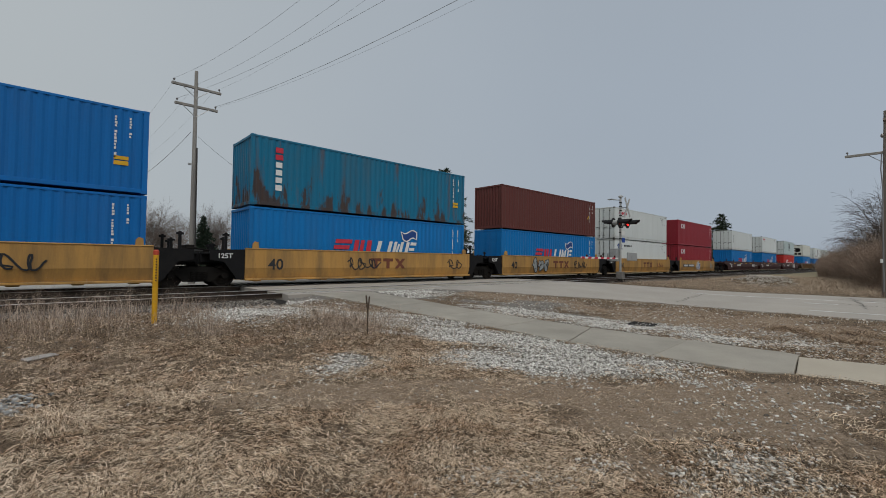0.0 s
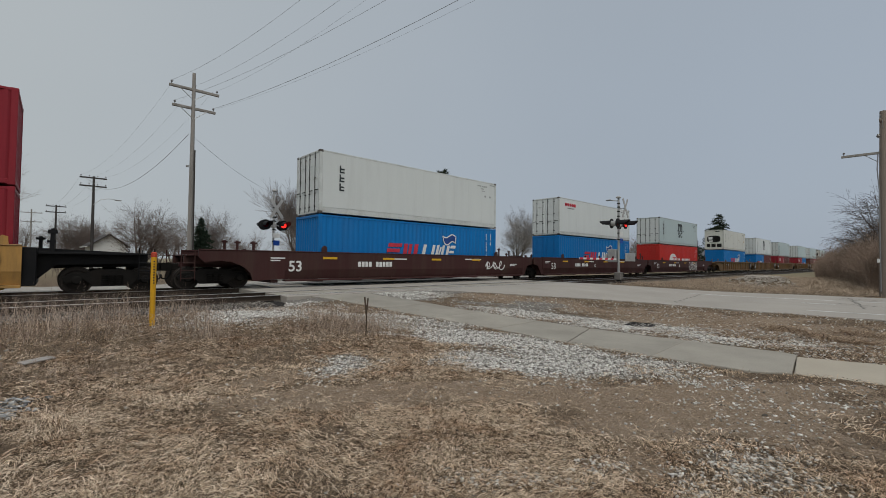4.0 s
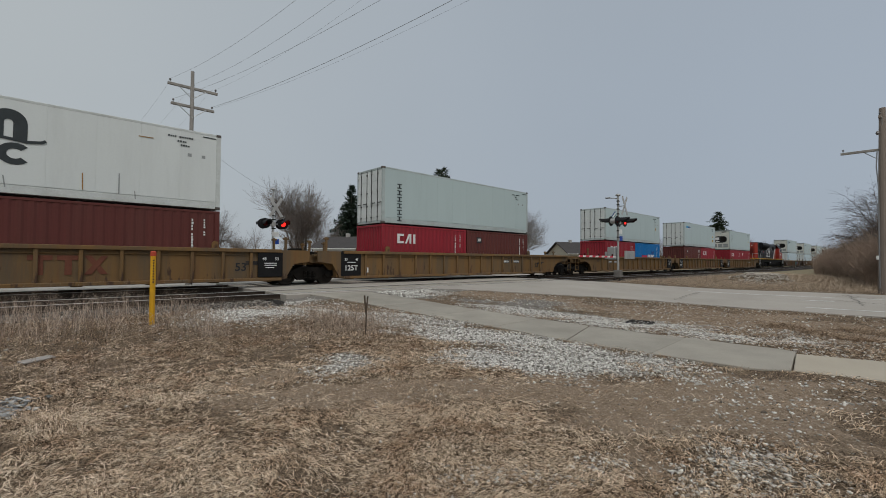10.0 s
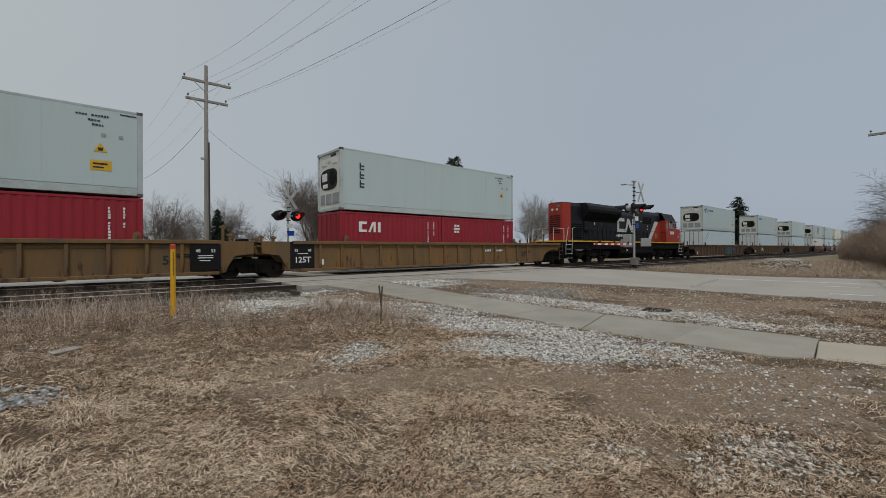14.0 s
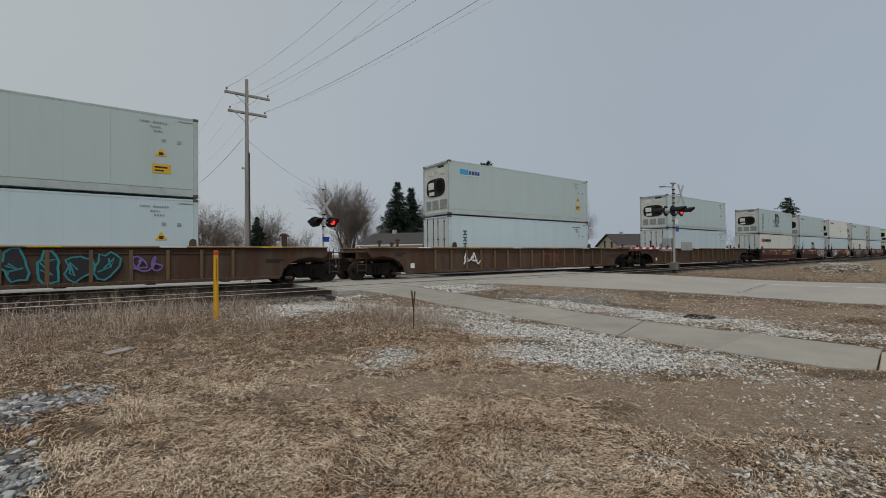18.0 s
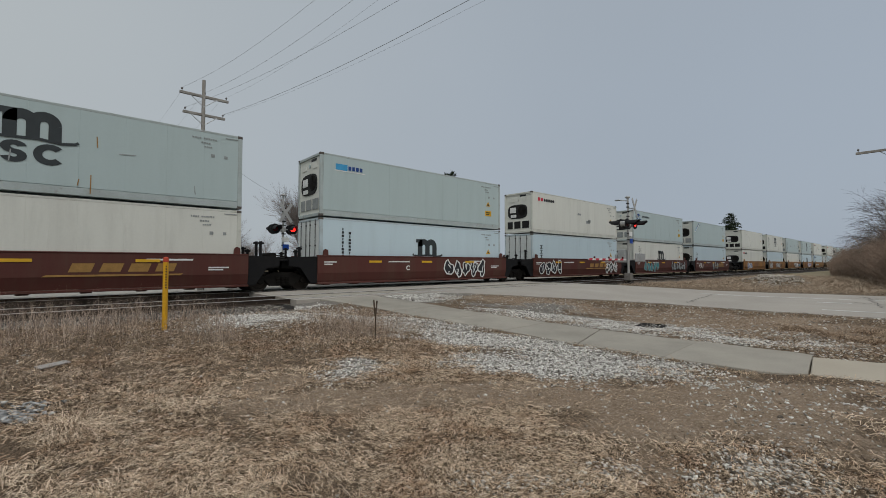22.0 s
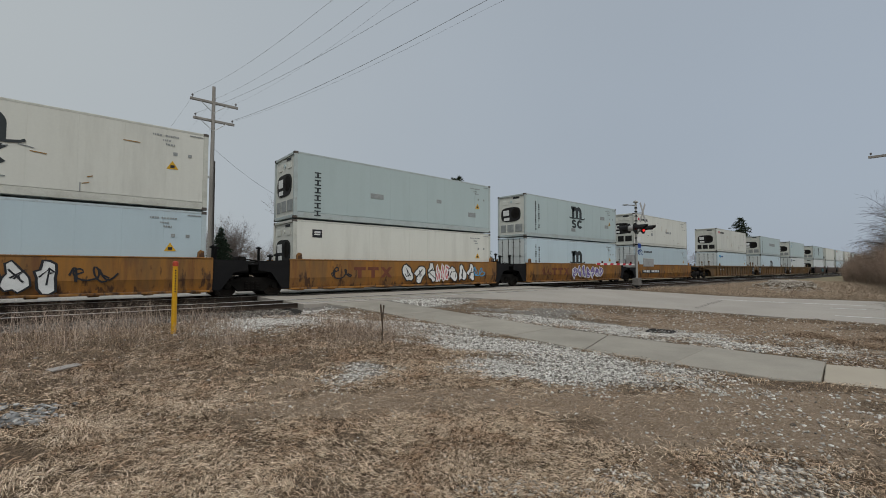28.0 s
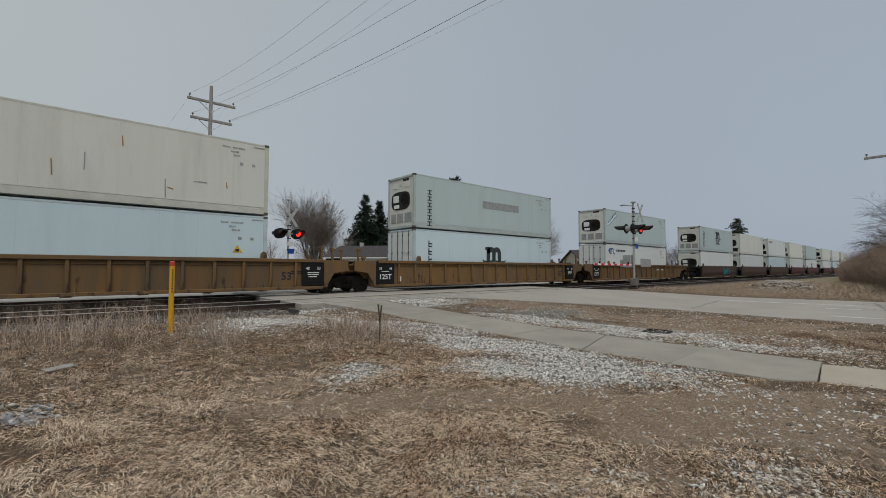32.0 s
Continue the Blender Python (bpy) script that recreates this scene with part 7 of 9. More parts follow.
    # steps and handrails at both ends
    for x0, x1 in ((0.45, 1.25), (21.25, 22.05)):
        for sy in (-1, 1):
            st = P("step_well", Geo().prism([(x0, 0.42), (x1, 0.42), (x1, 1.66), (x0, 1.66)], sy * 1.25 - 0.03, sy * 1.25 + 0.03), LG)
            for k in range(4):
                P("step", Geo().box(x0, sy * 1.40 - 0.14, 0.45 + k * 0.33, x1, sy * 1.40 + 0.14, 0.475 + k * 0.33, 0.006), LG, st)
                P("step_edge", Geo().box(x0, sy * 1.545 - 0.012, 0.44 + k * 0.33, x1, sy * 1.545 + 0.012, 0.475 + k * 0.33, 0.004), LW, st, "white step edge")
            for x in (x0, x1):
                P("grab_rail", Geo().path([(x, sy * 1.50, 0.7), (x, sy * 1.54, 1.6), (x + (0.25 if x == x0 and x0 < 5 else 0.0), sy * 1.54, 2.65), (x + 0.35, sy * 1.54, 2.72)], 0.021, 6), LW)
    for sy in (-1, 1):
        g = Geo()
        g.tube((1.6, sy * 1.50, 2.72), (18.0, sy * 1.50, 2.72), 0.018, n=6)
        P("handrail", g, LK)
        sm_ = shared("stanchion", lambda: Geo().tube((0, 0, 0), (0, 0, 0.96), 0.018, n=6).mesh("stanchion", LK))
        for k in range(9):
            P("stanchion", sm_, None).location = (1.6 + k * 2.05, sy * 1.50, 1.76)
    for x in (0.38, 22.16):
        P("end_rail", Geo().path([(x, -1.4, 1.76), (x, -1.4, 2.6), (x, -0.5, 2.7), (x, -0.5, 1.76)], 0.024, 6), LW)
        P("end_rail", Geo().path([(x, 1.4, 1.76), (x, 1.4, 2.6), (x, 0.5, 2.7), (x, 0.5, 1.76)], 0.024, 6), LW)
    for sx, x in ((-1, 0.32), (1, 22.22)):
        P("plough", Geo().prism([(x, 0.12), (x + sx * 0.28, 0.14), (x + sx * 0.12, 0.75), (x, 1.1)], -1.45, 1.45), LG)
        c = P("coupler", shared("coupler", coupler_mesh), None)
        c.matrix_basis = pose(x + sx * 0.30, 0, 0, 0, 0, 0 if sx > 0 else 180)
        for yy in (-0.7, -0.45, 0.45, 0.7):
            h = P("air_hose", shared("hose", hose_mesh), None)
            h.matrix_basis = pose(x + sx * 0.05, yy, 0.15, 0, 0, 0 if sx > 0 else 180)
    # tank, reservoirs
    tank = P("fuel_tank", Geo().prism([(-1.35, 1.28), (1.35, 1.28), (1.40, 0.75), (1.1, 0.26), (-1.1, 0.26), (-1.40, 0.75)], 8.9, 15.3, "x"), LG)
    P("tank_gauge", Geo().box(10.0, -1.42, 0.9, 10.12, -1.38, 1.1, 0.01), MARK_W, tank)
    for sy in (-1, 1):
        P("air_reservoir", Geo().lathe([(8.2, 0.05), (8.25, 0.17), (11.0, 0.17), (11.05, 0.05)], (0, sy * 1.25, 1.48), "x", 12), LG)
        P("air_reservoir", Geo().lathe([(12.0, 0.05), (12.05, 0.17), (14.6, 0.17), (14.65, 0.05)], (0, sy * 1.25, 1.48), "x", 12), LG)
    # six-wheel trucks

    def frame_():
        g = Geo()
        pts = [(-2.75, 0.75), (-2.6, 0.95), (-1.4, 0.98), (-1.0, 1.05), (1.0, 1.05), (1.4, 0.98), (2.6, 0.95), (2.75, 0.75), (2.4, 0.55), (1.5, 0.62), (0.5, 0.58), (-0.5, 0.58), (-1.5, 0.62), (-2.4, 0.55)]
        g.prism(pts, -0.10, 0.10)
        for x in (-2.0, 0.0, 2.0):
            g.box(x - 0.24, -0.16, 0.38, x + 0.24, 0.12, 0.78, 0.04)
            g.lathe([(-0.22, 0.12), (-0.18, 0.19), (-0.10, 0.2)], (x, 0, 0.53), "y", 14)
        for x in (-1.1, 0.9, 1.35, -0.75):
            for k in range(4):
                g.tube((x, -0.14, 0.62 + k * 0.09), (x, -0.14, 0.67 + k * 0.09), 0.11, n=10)
        for x in (-1.0, 1.0):
            g.box(x - 0.2, -0.26, 0.30, x + 0.25, -0.10, 0.52, 0.03)
        return g.mesh("truck_frame", LG)

    def wheel_():
        g = Geo()
        g.tube((0, -0.95, 0), (0, 0.95, 0), 0.10, n=10)
        for s in (-1, 1):
            yy = s * 0.755
            g.lathe([(yy - s * 0.065, 0.565), (yy - s * 0.03, 0.56), (yy - s * 0.03, 0.53), (yy + s * 0.07, 0.522), (yy + s * 0.07, 0.43), (yy + s * 0.03, 0.40), (yy + s * 0.05, 0.16), (yy + s * 0.1, 0.15)], (0, 0, 0), "y", 26)
        return g.mesh("wheelset", TREAD)

    for x in (4.75, 17.75):
        tr = P("truck", Geo().box(-2.3, -0.9, 0.62, 2.3, 0.9, 0.95, 0.05), LG)
        tr.location = (x, 0, 0)
        for yy, rz in ((-1.12, 0), (1.12, 180)):
            sf = P("truck_frame", shared("loco_frame", frame_), None, tr)
            sf.matrix_basis = pose(0, yy, 0, 0, 0, rz)
        for dx in (-2.0, 0.0, 2.0):
            w = P("wheelset", shared("loco_wheel", wheel_), None, tr)
            w.matrix_parent_inverse = Matrix.Translation((dx, 0, R_LOCO))
            w.rotation_mode = "QUATERNION"
            LOCO_WHEELS.append(w)
        for sy in (-1, 1):
            P("sand_pipe", Geo().path([(2.6, sy * 0.8, 1.2), (2.75, sy * 0.78, 0.6), (2.6, sy * 0.76, 0.15)], 0.022, 5), LG, tr)
    MOVERS.append((th, u, Y_FAR, RAIL))
    th.matrix_basis = pose(u, Y_FAR, RAIL)


locomotive(256.9)

# ---------------------------------------------------------------- poles, wires, signals
POLE = mat("weathered_pole_timber", (0.27, 0.255, 0.235), 0.95, var=0.22, scale=3, fine=30, bump=0.5, dirt_amt=0.4, dirt=(0.10, 0.085, 0.07), streak=True)
POLE_D = mat("dark_pole_timber", (0.055, 0.050, 0.047), 0.95, var=0.25, scale=3, fine=30, bump=0.5, streak=True)
GALV = mat("galvanised_steel", (0.40, 0.41, 0.41), 0.5, 0.5, var=0.12, scale=3, fine=25, dirt_amt=0.25)
WIRE = mat("wire", (0.20, 0.205, 0.21), 0.6, bump=0)
GLASSY = mat("porcelain_insulator", (0.13, 0.12, 0.115), 0.3)


def crossarm(pole, z, x0, x1, n_ins, m, turn=0.0):
    g = Geo(); g.box(x0, -0.06, z - 0.06, x1, 0.06, z + 0.06, 0.01)
    arm = part("crossarm", g, m, pole)
    arm.rotation_euler = (0, 0, turn)
    for k in range(n_ins):
        x = x0 + 0.1 + (x1 - x0 - 0.2) * k / max(1, n_ins - 1)
        part("insulator", Geo().lathe([(z + 0.06, 0.012), (z + 0.14, 0.014), (z + 0.145, 0.045), (z + 0.20, 0.05), (z + 0.235, 0.02)], (x, 0, 0), "z", 8), GLASSY, arm)
    for s in (-1, 1):
        part("brace", Geo().tube((0.0, -0.07, z - 0.55), (s * min(0.6, x1), -0.07, z - 0.05), 0.018, n=5), GALV, arm)
    return arm


def utility_pole(x, y, h, arms, m=POLE, r=0.15, lean=(0, 0), label="weathered wooden utility pole with two crossarms", z0=-0.3, turn=0.0):
    th = thing("utility_pole", label, "utility pole", pose(x, y, 0))
    part("pole", Geo().tube((0, 0, z0), (lean[0], lean[1], h * 0.5), r, r * 0.82, 12).tube((lean[0], lean[1], h * 0.5), (lean[0] * 2, lean[1] * 2, h), r * 0.82, r * 0.62, 12), m, th, smooth=False)
    for z, a, b, n in arms:
        crossarm(th, z, a, b, n, m, turn)
    return th


p1 = utility_pole(4.88, 23.9, 10.86, ((10.02, -1.05, 1.15, 3), (9.08, -0.9, 1.0, 3)), POLE, 0.125, label="tall grey wooden utility pole with two crossarms")
part("conduit", Geo().tube((0.14, -0.12, 0.0), (0.10, -0.10, 7.0), 0.03, n=6), POLE_D, p1)
part("bracket", Geo().box(-0.25, -0.05, 6.12, 0.0, 0.05, 6.22, 0.01), GALV, p1)
p2 = utility_pole(2.41, 49.94, 9.0, ((8.85, -1.0, 0.95, 4), (8.1, -1.0, 0.95, 4)), POLE_D, 0.15, label="dark wooden utility pole with street lamp arm")
part("lamp_arm", Geo().path([(0, -0.1, 6.4), (0.5, -0.1, 6.9), (1.1, -0.1, 7.05), (1.75, -0.1, 7.0)], 0.03, 6), GALV, p2)
part("lamp_head", Geo().box(1.55, -0.22, 6.92, 2.05, 0.02, 7.02, 0.03), GALV, p2)
utility_pole(-0.09, 78.0, 8.7, ((8.5, -1.05, 1.05, 4), (7.7, -1.05, 1.05, 4)), POLE_D, 0.15)
utility_pole(-3.31, 103.95, 10.0, ((9.4, -1.4, 1.4, 4), (7.8, -1.4, 1.4, 4)), POLE, 0.15)
utility_pole(-7.61, 134.8, 7.5, ((7.3, -1.4, 1.4, 4), (6.2, -1.4, 1.4, 4)), POLE_D, 0.15)
rp = utility_pole(31.0, 0.75, 9.5, ((9.0, -0.4, 0.4, 2),), mat("stout_pole_timber", (0.21, 0.175, 0.148), 0.95, var=0.2, scale=2, fine=30, bump=0.5, streak=True), 0.21, (0.0, -0.04), "stout brown wooden utility pole beside the road")
a = crossarm(rp, 7.38, -0.3, 1.5, 2, POLE, radians(92))
part("insulator", Geo().lathe([(0.0, 0.03), (0.1, 0.08), (0.2, 0.03)], (-0.25, 0.1, 8.1), "z", 8), GLASSY, rp)
part("down_wire", Geo().path([(-0.24, 0.12, 7.3), (-0.30, 0.16, 6.5), (-0.25, 0.1, 5.5), (-0.22, 0.1, 0.3)], 0.025, 6), WIRE, rp)
part("marker_band", Geo().box(-0.26, 0.12, 1.75, -0.20, 0.22, 1.95, 0.01), MARK_W, rp)


def wire(name, p, q, sag, r=0.012, n=16, label="thin overhead wire"):
    p, q = Vector(p), Vector(q)
    pts = [p.lerp(q, k / n) - Vector((0, 0, sag * 4 * (k / n) * (1 - k / n))) for k in range(n + 1)]
    return tagged(part(name, Geo().path(pts, r, 5), WIRE), label, "wire")


for a, via, r in (((3.93, 23.9, 10.25), (0.340, 0.792, 0.508), 0.004), ((4.95, 23.9, 10.25), (0.404, 0.754, 0.518), 0.004), ((5.93, 23.9, 10.25), (0.446, 0.726, 0.523), 0.0025),
                  ((4.08, 23.9, 9.3), (0.478, 0.704, 0.526), 0.0045), ((5.78, 23.9, 9.3), (0.590, 0.609, 0.531), 0.007), ((5.80, 23.9, 9.25), (0.614, 0.585, 0.530), 0.0028)):
    top = 8.0 if a[2] > 10 else 7.3
    v = Vector(via) * (top / via[2]) + Vector((0, 0, EYE))
    a = Vector(a)
    far = a + (v - a) * 2.4
    far.z = max(far.z, v.z + 0.3)
    tagged(part("overhead_wire", Geo().path([a + (v - a) * (k / 10) - Vector((0, 0, 0.25 * (k / 10) * (1 - k / 10) * 4)) for k in range(11)] + [far], r, 5), WIRE), "thin dark overhead wire from the pole", "wire", group="overhead wires")
wire("overhead_cable", (4.7, 23.9, 7.75), (2.45, 49.9, 8.1), 1.2, 0.010, 20, "thick sagging cable between the utility poles")
wire("service_wire", (4.9, 23.9, 7.7), (9.5, 25.3, 5.5), 0.25, 0.007, 12, "thin service wire running down to the signal mast")
for dx in (-0.9, 0.0, 0.9):
    wire("overhead_wire", (4.9 + dx, 23.9, 10.25), (2.4 + dx, 49.9, 9.05), 0.9, 0.003, 14, "faint thin overhead wire beyond the tracks")
    wire("overhead_wire", (2.4 + dx, 49.9, 9.05), (-0.1 + dx, 78.0, 8.7), 0.9, 0.006, 10, "faint thin overhead wire beyond the tracks")

RED_ON = mat("lit_red_lens", (0.9, 0.02, 0.015), 0.3, emit=2.2, bump=0)
RED_OFF = mat("dark_red_lens", (0.07, 0.006, 0.006), 0.15, bump=0)
SIGN_BLUE = mat("blue_sign", (0.01, 0.06, 0.32), 0.5, bump=0)
SILVER = mat("aluminium_paint", (0.40, 0.40, 0.39), 0.55, 0.2, var=0.1, scale=4, dirt_amt=0.25)
HOOD = mat("matt_black_hood", (0.008, 0.008, 0.009), 0.7)


def flasher(parent, x, y, z, face, lit):
    """A lamp with round background and hood; face is -1 towards -y, 1 towards +y."""
    lamp = part("flasher", Geo().lathe([(y + face * 0.02, 0.30), (y + face * 0.05, 0.30)], (x, 0, z), "y", 24), HOOD, parent, "black round lamp background")
    part("housing", Geo().lathe([(y - face * 0.22, 0.06), (y - face * 0.18, 0.16), (y + face * 0.02, 0.17)], (x, 0, z), "y", 16), SILVER, lamp)
    part("lens", Geo().lathe([(y + face * 0.055, 0.155), (y + face * 0.075, 0.11), (y + face * 0.085, 0.02)], (x, 0, z), "y", 18), RED_ON if lit else RED_OFF, lamp, "glowing red lens" if lit else "")
    g = Geo()
    n = 14
    for i in range(n + 1):
        a = radians(-15 + 210 * i / n)
        e = 0.55 + 0.23 * max(0.0, math.sin(a)) ** 0.5
        for r in (0.18, 0.195):
            for yy in (y + face * 0.05, y + face * e):
                g.v.append((x + r * math.cos(a), yy, z + r * math.sin(a)))
    for i in range(n):
        p, q = 4 * i, 4 * i + 4
        g.f += [[p, p + 1, q + 1, q], [p + 2, q + 2, q + 3, p + 3], [p + 1, p + 3, q + 3, q + 1], [p, q, q + 2, p + 2]]
    part("hood", g, HOOD, lamp)


def crossbuck(parent, x, y, z, face, size=0.66):
    for s in (-1, 1):
        g = Geo(); g.box(-size, -0.008, -0.085, size, 0.008, 0.085, 0.003)
        b = part("crossbuck_blade", g, SILVER, parent, "white crossbuck blade")
        b.matrix_basis = pose(x, y + face * (0.42 + 0.012 * s), z, 0, 58 * s, 0)
    part("crossbuck_bracket", Geo().tube((x, y, z), (x, y + face * 0.42, z), 0.025, n=6), GALV, parent)


def signal(x, y, z0, top, lz, facing, label, gate=0.0, lit=(False, True), near=True):
    th = thing("crossing_signal", label, "railway crossing signal", pose(x, y, z0), group="crossing signals")
    part("mast", Geo().tube((0, 0, 0.0), (0, 0, top), 0.068, 0.058, 14), SILVER, th)
    part("base", Geo().tube((0, 0, 0.0), (0, 0, 0.45), 0.14, 0.12, 12).box(-0.24, -0.24, -0.02, 0.24, 0.24, 0.06, 0.02), HOOD, th, "dark cast base")
    part("base_box", Geo().box(-0.2, -0.2, 0.16, 0.2, 0.2, 0.62, 0.03), mat("dull_grey_casting", (0.16, 0.15, 0.14), 0.8, var=0.2, scale=4, fine=20, dirt_amt=0.4), th, "dull grey base casting")
    for sx in (-1, 1):
        for sy in (-1, 1):
            part("anchor_bolt", Geo().tube((sx * 0.18, sy * 0.18, 0.0), (sx * 0.18, sy * 0.18, 0.16), 0.02, n=6), STEEL, th)
    part("lamp_arm", Geo().box(-0.62, -0.04, lz - 0.03, 0.62, 0.04, lz + 0.03, 0.01), GALV, th)
    part("junction_box", Geo().box(-0.12, -0.14, lz - 0.16, 0.12, 0.14, lz + 0.12, 0.02), SILVER, th)
    for i, dx in enumerate((-0.52, 0.52)):
        flasher(th, dx, -0.16, lz, -1, lit[i])
        flasher(th, dx, 0.16, lz, 1, not lit[i])
    crossbuck(th, 0, 0, lz + 0.95, facing)
    part("bell", Geo().lathe([(top, 0.05), (top + 0.05, 0.16), (top + 0.10, 0.15), (top + 0.16, 0.04)], (0, 0, 0), "z", 14), SILVER, th)
    for k, z in enumerate((lz + 0.22, lz + 0.45, lz + 0.75, lz + 1.02, lz + 1.25, lz - 0.30, lz - 0.60, lz - 1.0)):
        part("band_clamp", Geo().lathe([(z, 0.085), (z + 0.06, 0.085)], (0, 0, 0), "z", 12).box(0.06, -0.03, z, 0.16, 0.03, z + 0.06, 0.005), HOOD, th)
    part("track_sign", Geo().box(-0.10, facing * 0.11 - 0.008, lz - 0.75, 0.32, facing * 0.11 + 0.008, lz - 0.48, 0.004), MARK_W, th, "small white sign")
    part("notice_sign", Geo().box(-0.05, facing * 0.13 - 0.008, lz - 1.20, 0.32, facing * 0.13 + 0.008, lz - 0.90, 0.004), SIGN_BLUE, th, "small blue notice sign")
    if gate:
        mech = part("gate_mechanism", Geo().box(-0.22, 0.10, 1.25, 0.30, 0.60, 2.05, 0.04), GALV, th, "grey gate mechanism box")
        part("counterweight", Geo().box(-0.30, 0.62, 1.30, 0.95, 0.72, 1.75, 0.02), GALV, th)
        part("counterweight", Geo().box(-0.30, -0.62, 1.30, 0.95, -0.52, 1.80, 0.02), GALV, th)
        n = 12
        arm = part("gate_arm", Geo().box(-gate, 0.03, 1.38, -0.2, 0.06, 1.48, 0.006), MARK_W, th, "lowered gate arm striped red and white")
        for k in range(0, n, 2):
            xa = -gate + (gate - 0.3) * k / n; xb = -gate + (gate - 0.3) * (k + 1) / n
            part("red_stripe", Geo().prism([(xa, 1.376), (xb, 1.376), (xb + 0.06, 1.484), (xa + 0.06, 1.484)], 0.024, 0.066), MARK_R, arm)
        for f in (0.08, 0.45, 0.8):
            part("gate_lamp", Geo().lathe([(1.48, 0.05), (1.58, 0.05), (1.60, 0.02)], (-gate * f - 0.3, 0.045, 0), "z", 10), RED_OFF, arm)
    return th


sig = signal(25.74, 12.0, 0.40, 5.2, 3.62, -1, "silver crossing signal mast with red flashers and lowered gate", 4.6)
part("antenna_arm", Geo().tube((0, 0, 5.05), (-0.3, 0.5, 5.12), 0.03, n=6).box(-0.4, 0.35, 5.08, -0.2, 0.65, 5.15, 0.02), GALV, sig)
signal(9.5, 25.28, 0.10, 5.5, 3.52, -1, "silver crossing signal mast beyond the tracks, red lamp lit", 0.0)

# marker post
post = thing("marker_post", "yellow plastic marker post with red cap in the dry weeds", "marker post", pose(1.49, 10.39, 0.22))
YEL = mat("yellow_plastic", (0.62, 0.33, 0.012), 0.45, var=0.06, scale=5, fine=30, dirt_amt=0.15)
part("tube", Geo().lathe([(0.0, 0.050), (1.42, 0.050), (1.44, 0.046)], (0, 0, 0), "z", 16), YEL, post, smooth=False)
part("cap", Geo().lathe([(1.40, 0.054), (1.48, 0.054), (1.505, 0.03)], (0, 0, 0), "z", 16), mat("red_plastic", (0.45, 0.06, 0.03), 0.5), post, "dull red cap")
bars(post, "small_marking", "k", [(-0.012, 1.30 - k * 0.055, 0.012, 1.325 - k * 0.055) for k in range(9)], -0.052)["kind"] = "stuff"
# dead weed stake near the path
STALK = mat("dead_stalk", (0.085, 0.062, 0.045), 0.95, var=0.3, scale=8, fine=40)
st = tagged(part("dead_weed_stalk", Geo().tube((0, 0, -0.05), (0.01, 0, 0.62), 0.012, 0.010, 6).tube((0.01, 0, 0.36), (-0.035, 0.01, 0.78), 0.014, 0.018, 6).tube((0.01, 0, 0.50), (0.03, -0.01, 0.76), 0.014, 0.017, 6), STALK),
            "dark dead mullein stalk with two seed heads", "dead plant")
st.location = (4.6, 7.27, float(ground_z(4.6, 7.27)))
# drain plate and scrap board
dr = thing("drain_grate", "dark iron drain grate in the gravel", "drain grate", pose(11.93, 4.97, float(ground_z(11.93, 4.97)) + 0.005, 0, 0, 8))
part("frame", Geo().box(-0.45, -0.32, -0.02, 0.45, -0.26, 0.03, 0.006).box(-0.45, 0.26, -0.02, 0.45, 0.32, 0.03, 0.006).box(-0.45, -0.26, -0.02, -0.39, 0.26, 0.03, 0.006).box(0.39, -0.26, -0.02, 0.45, 0.26, 0.03, 0.006), STEEL, dr)
bm_ = Geo().box(-0.39, -0.02, 0, 0.39, 0.02, 0.025, 0.004).mesh("grate_bar", STEEL)
for k in range(6):
    part("grate_bar", bm_, STEEL, dr, at=(0, -0.22 + k * 0.088, 0))
bd = thing("scrap_board", "flat grey scrap board lying in the grass", "board", pose(-0.15, 8.25, float(ground_z(-0.15, 8.25)) + 0.03, 2, -3, 25))
part("board", Geo().box(-0.18, -0.09, 0, 0.18, 0.09, 0.02, 0.006), mat("grey_board", (0.33, 0.31, 0.29), 0.9, var=0.15, scale=6, fine=40, dirt_amt=0.4), bd)

# ---------------------------------------------------------------- trees
BARK = mat("grey_brown_bark", (0.095, 0.075, 0.062), 0.95, var=0.25, scale=3, fine=20, bump=0.4)
TWIG_K = mat("dark_crooked_twigs", (0.085, 0.068, 0.058), 0.95, var=0.2, scale=2, fine=10, bump=0)
TWIG_L = mat("pale_grey_twigs", (0.34, 0.315, 0.30), 0.95, var=0.2, scale=2, fine=10, bump=0)
TWIG = mat("bare_twigs", (0.185, 0.155, 0.138), 0.95, var=0.2, scale=2, fine=10, bump=0)
TWIG_R = mat("reddish_twigs", (0.150, 0.120, 0.105), 0.95, var=0.2, scale=2, fine=10, bump=0)
TWIG_W = mat("pale_birch_twigs", (0.30, 0.285, 0.275), 0.95, var=0.2, scale=2, fine=10, bump=0)
NEEDLE = mat("spruce_needles", (0.020, 0.036, 0.022), 0.9, var=0.35, scale=1.2, fine=6, bump=0)
NEEDLE_L = mat("pine_needles", (0.034, 0.048, 0.026), 0.9, var=0.4, scale=1.2, fine=6, bump=0)


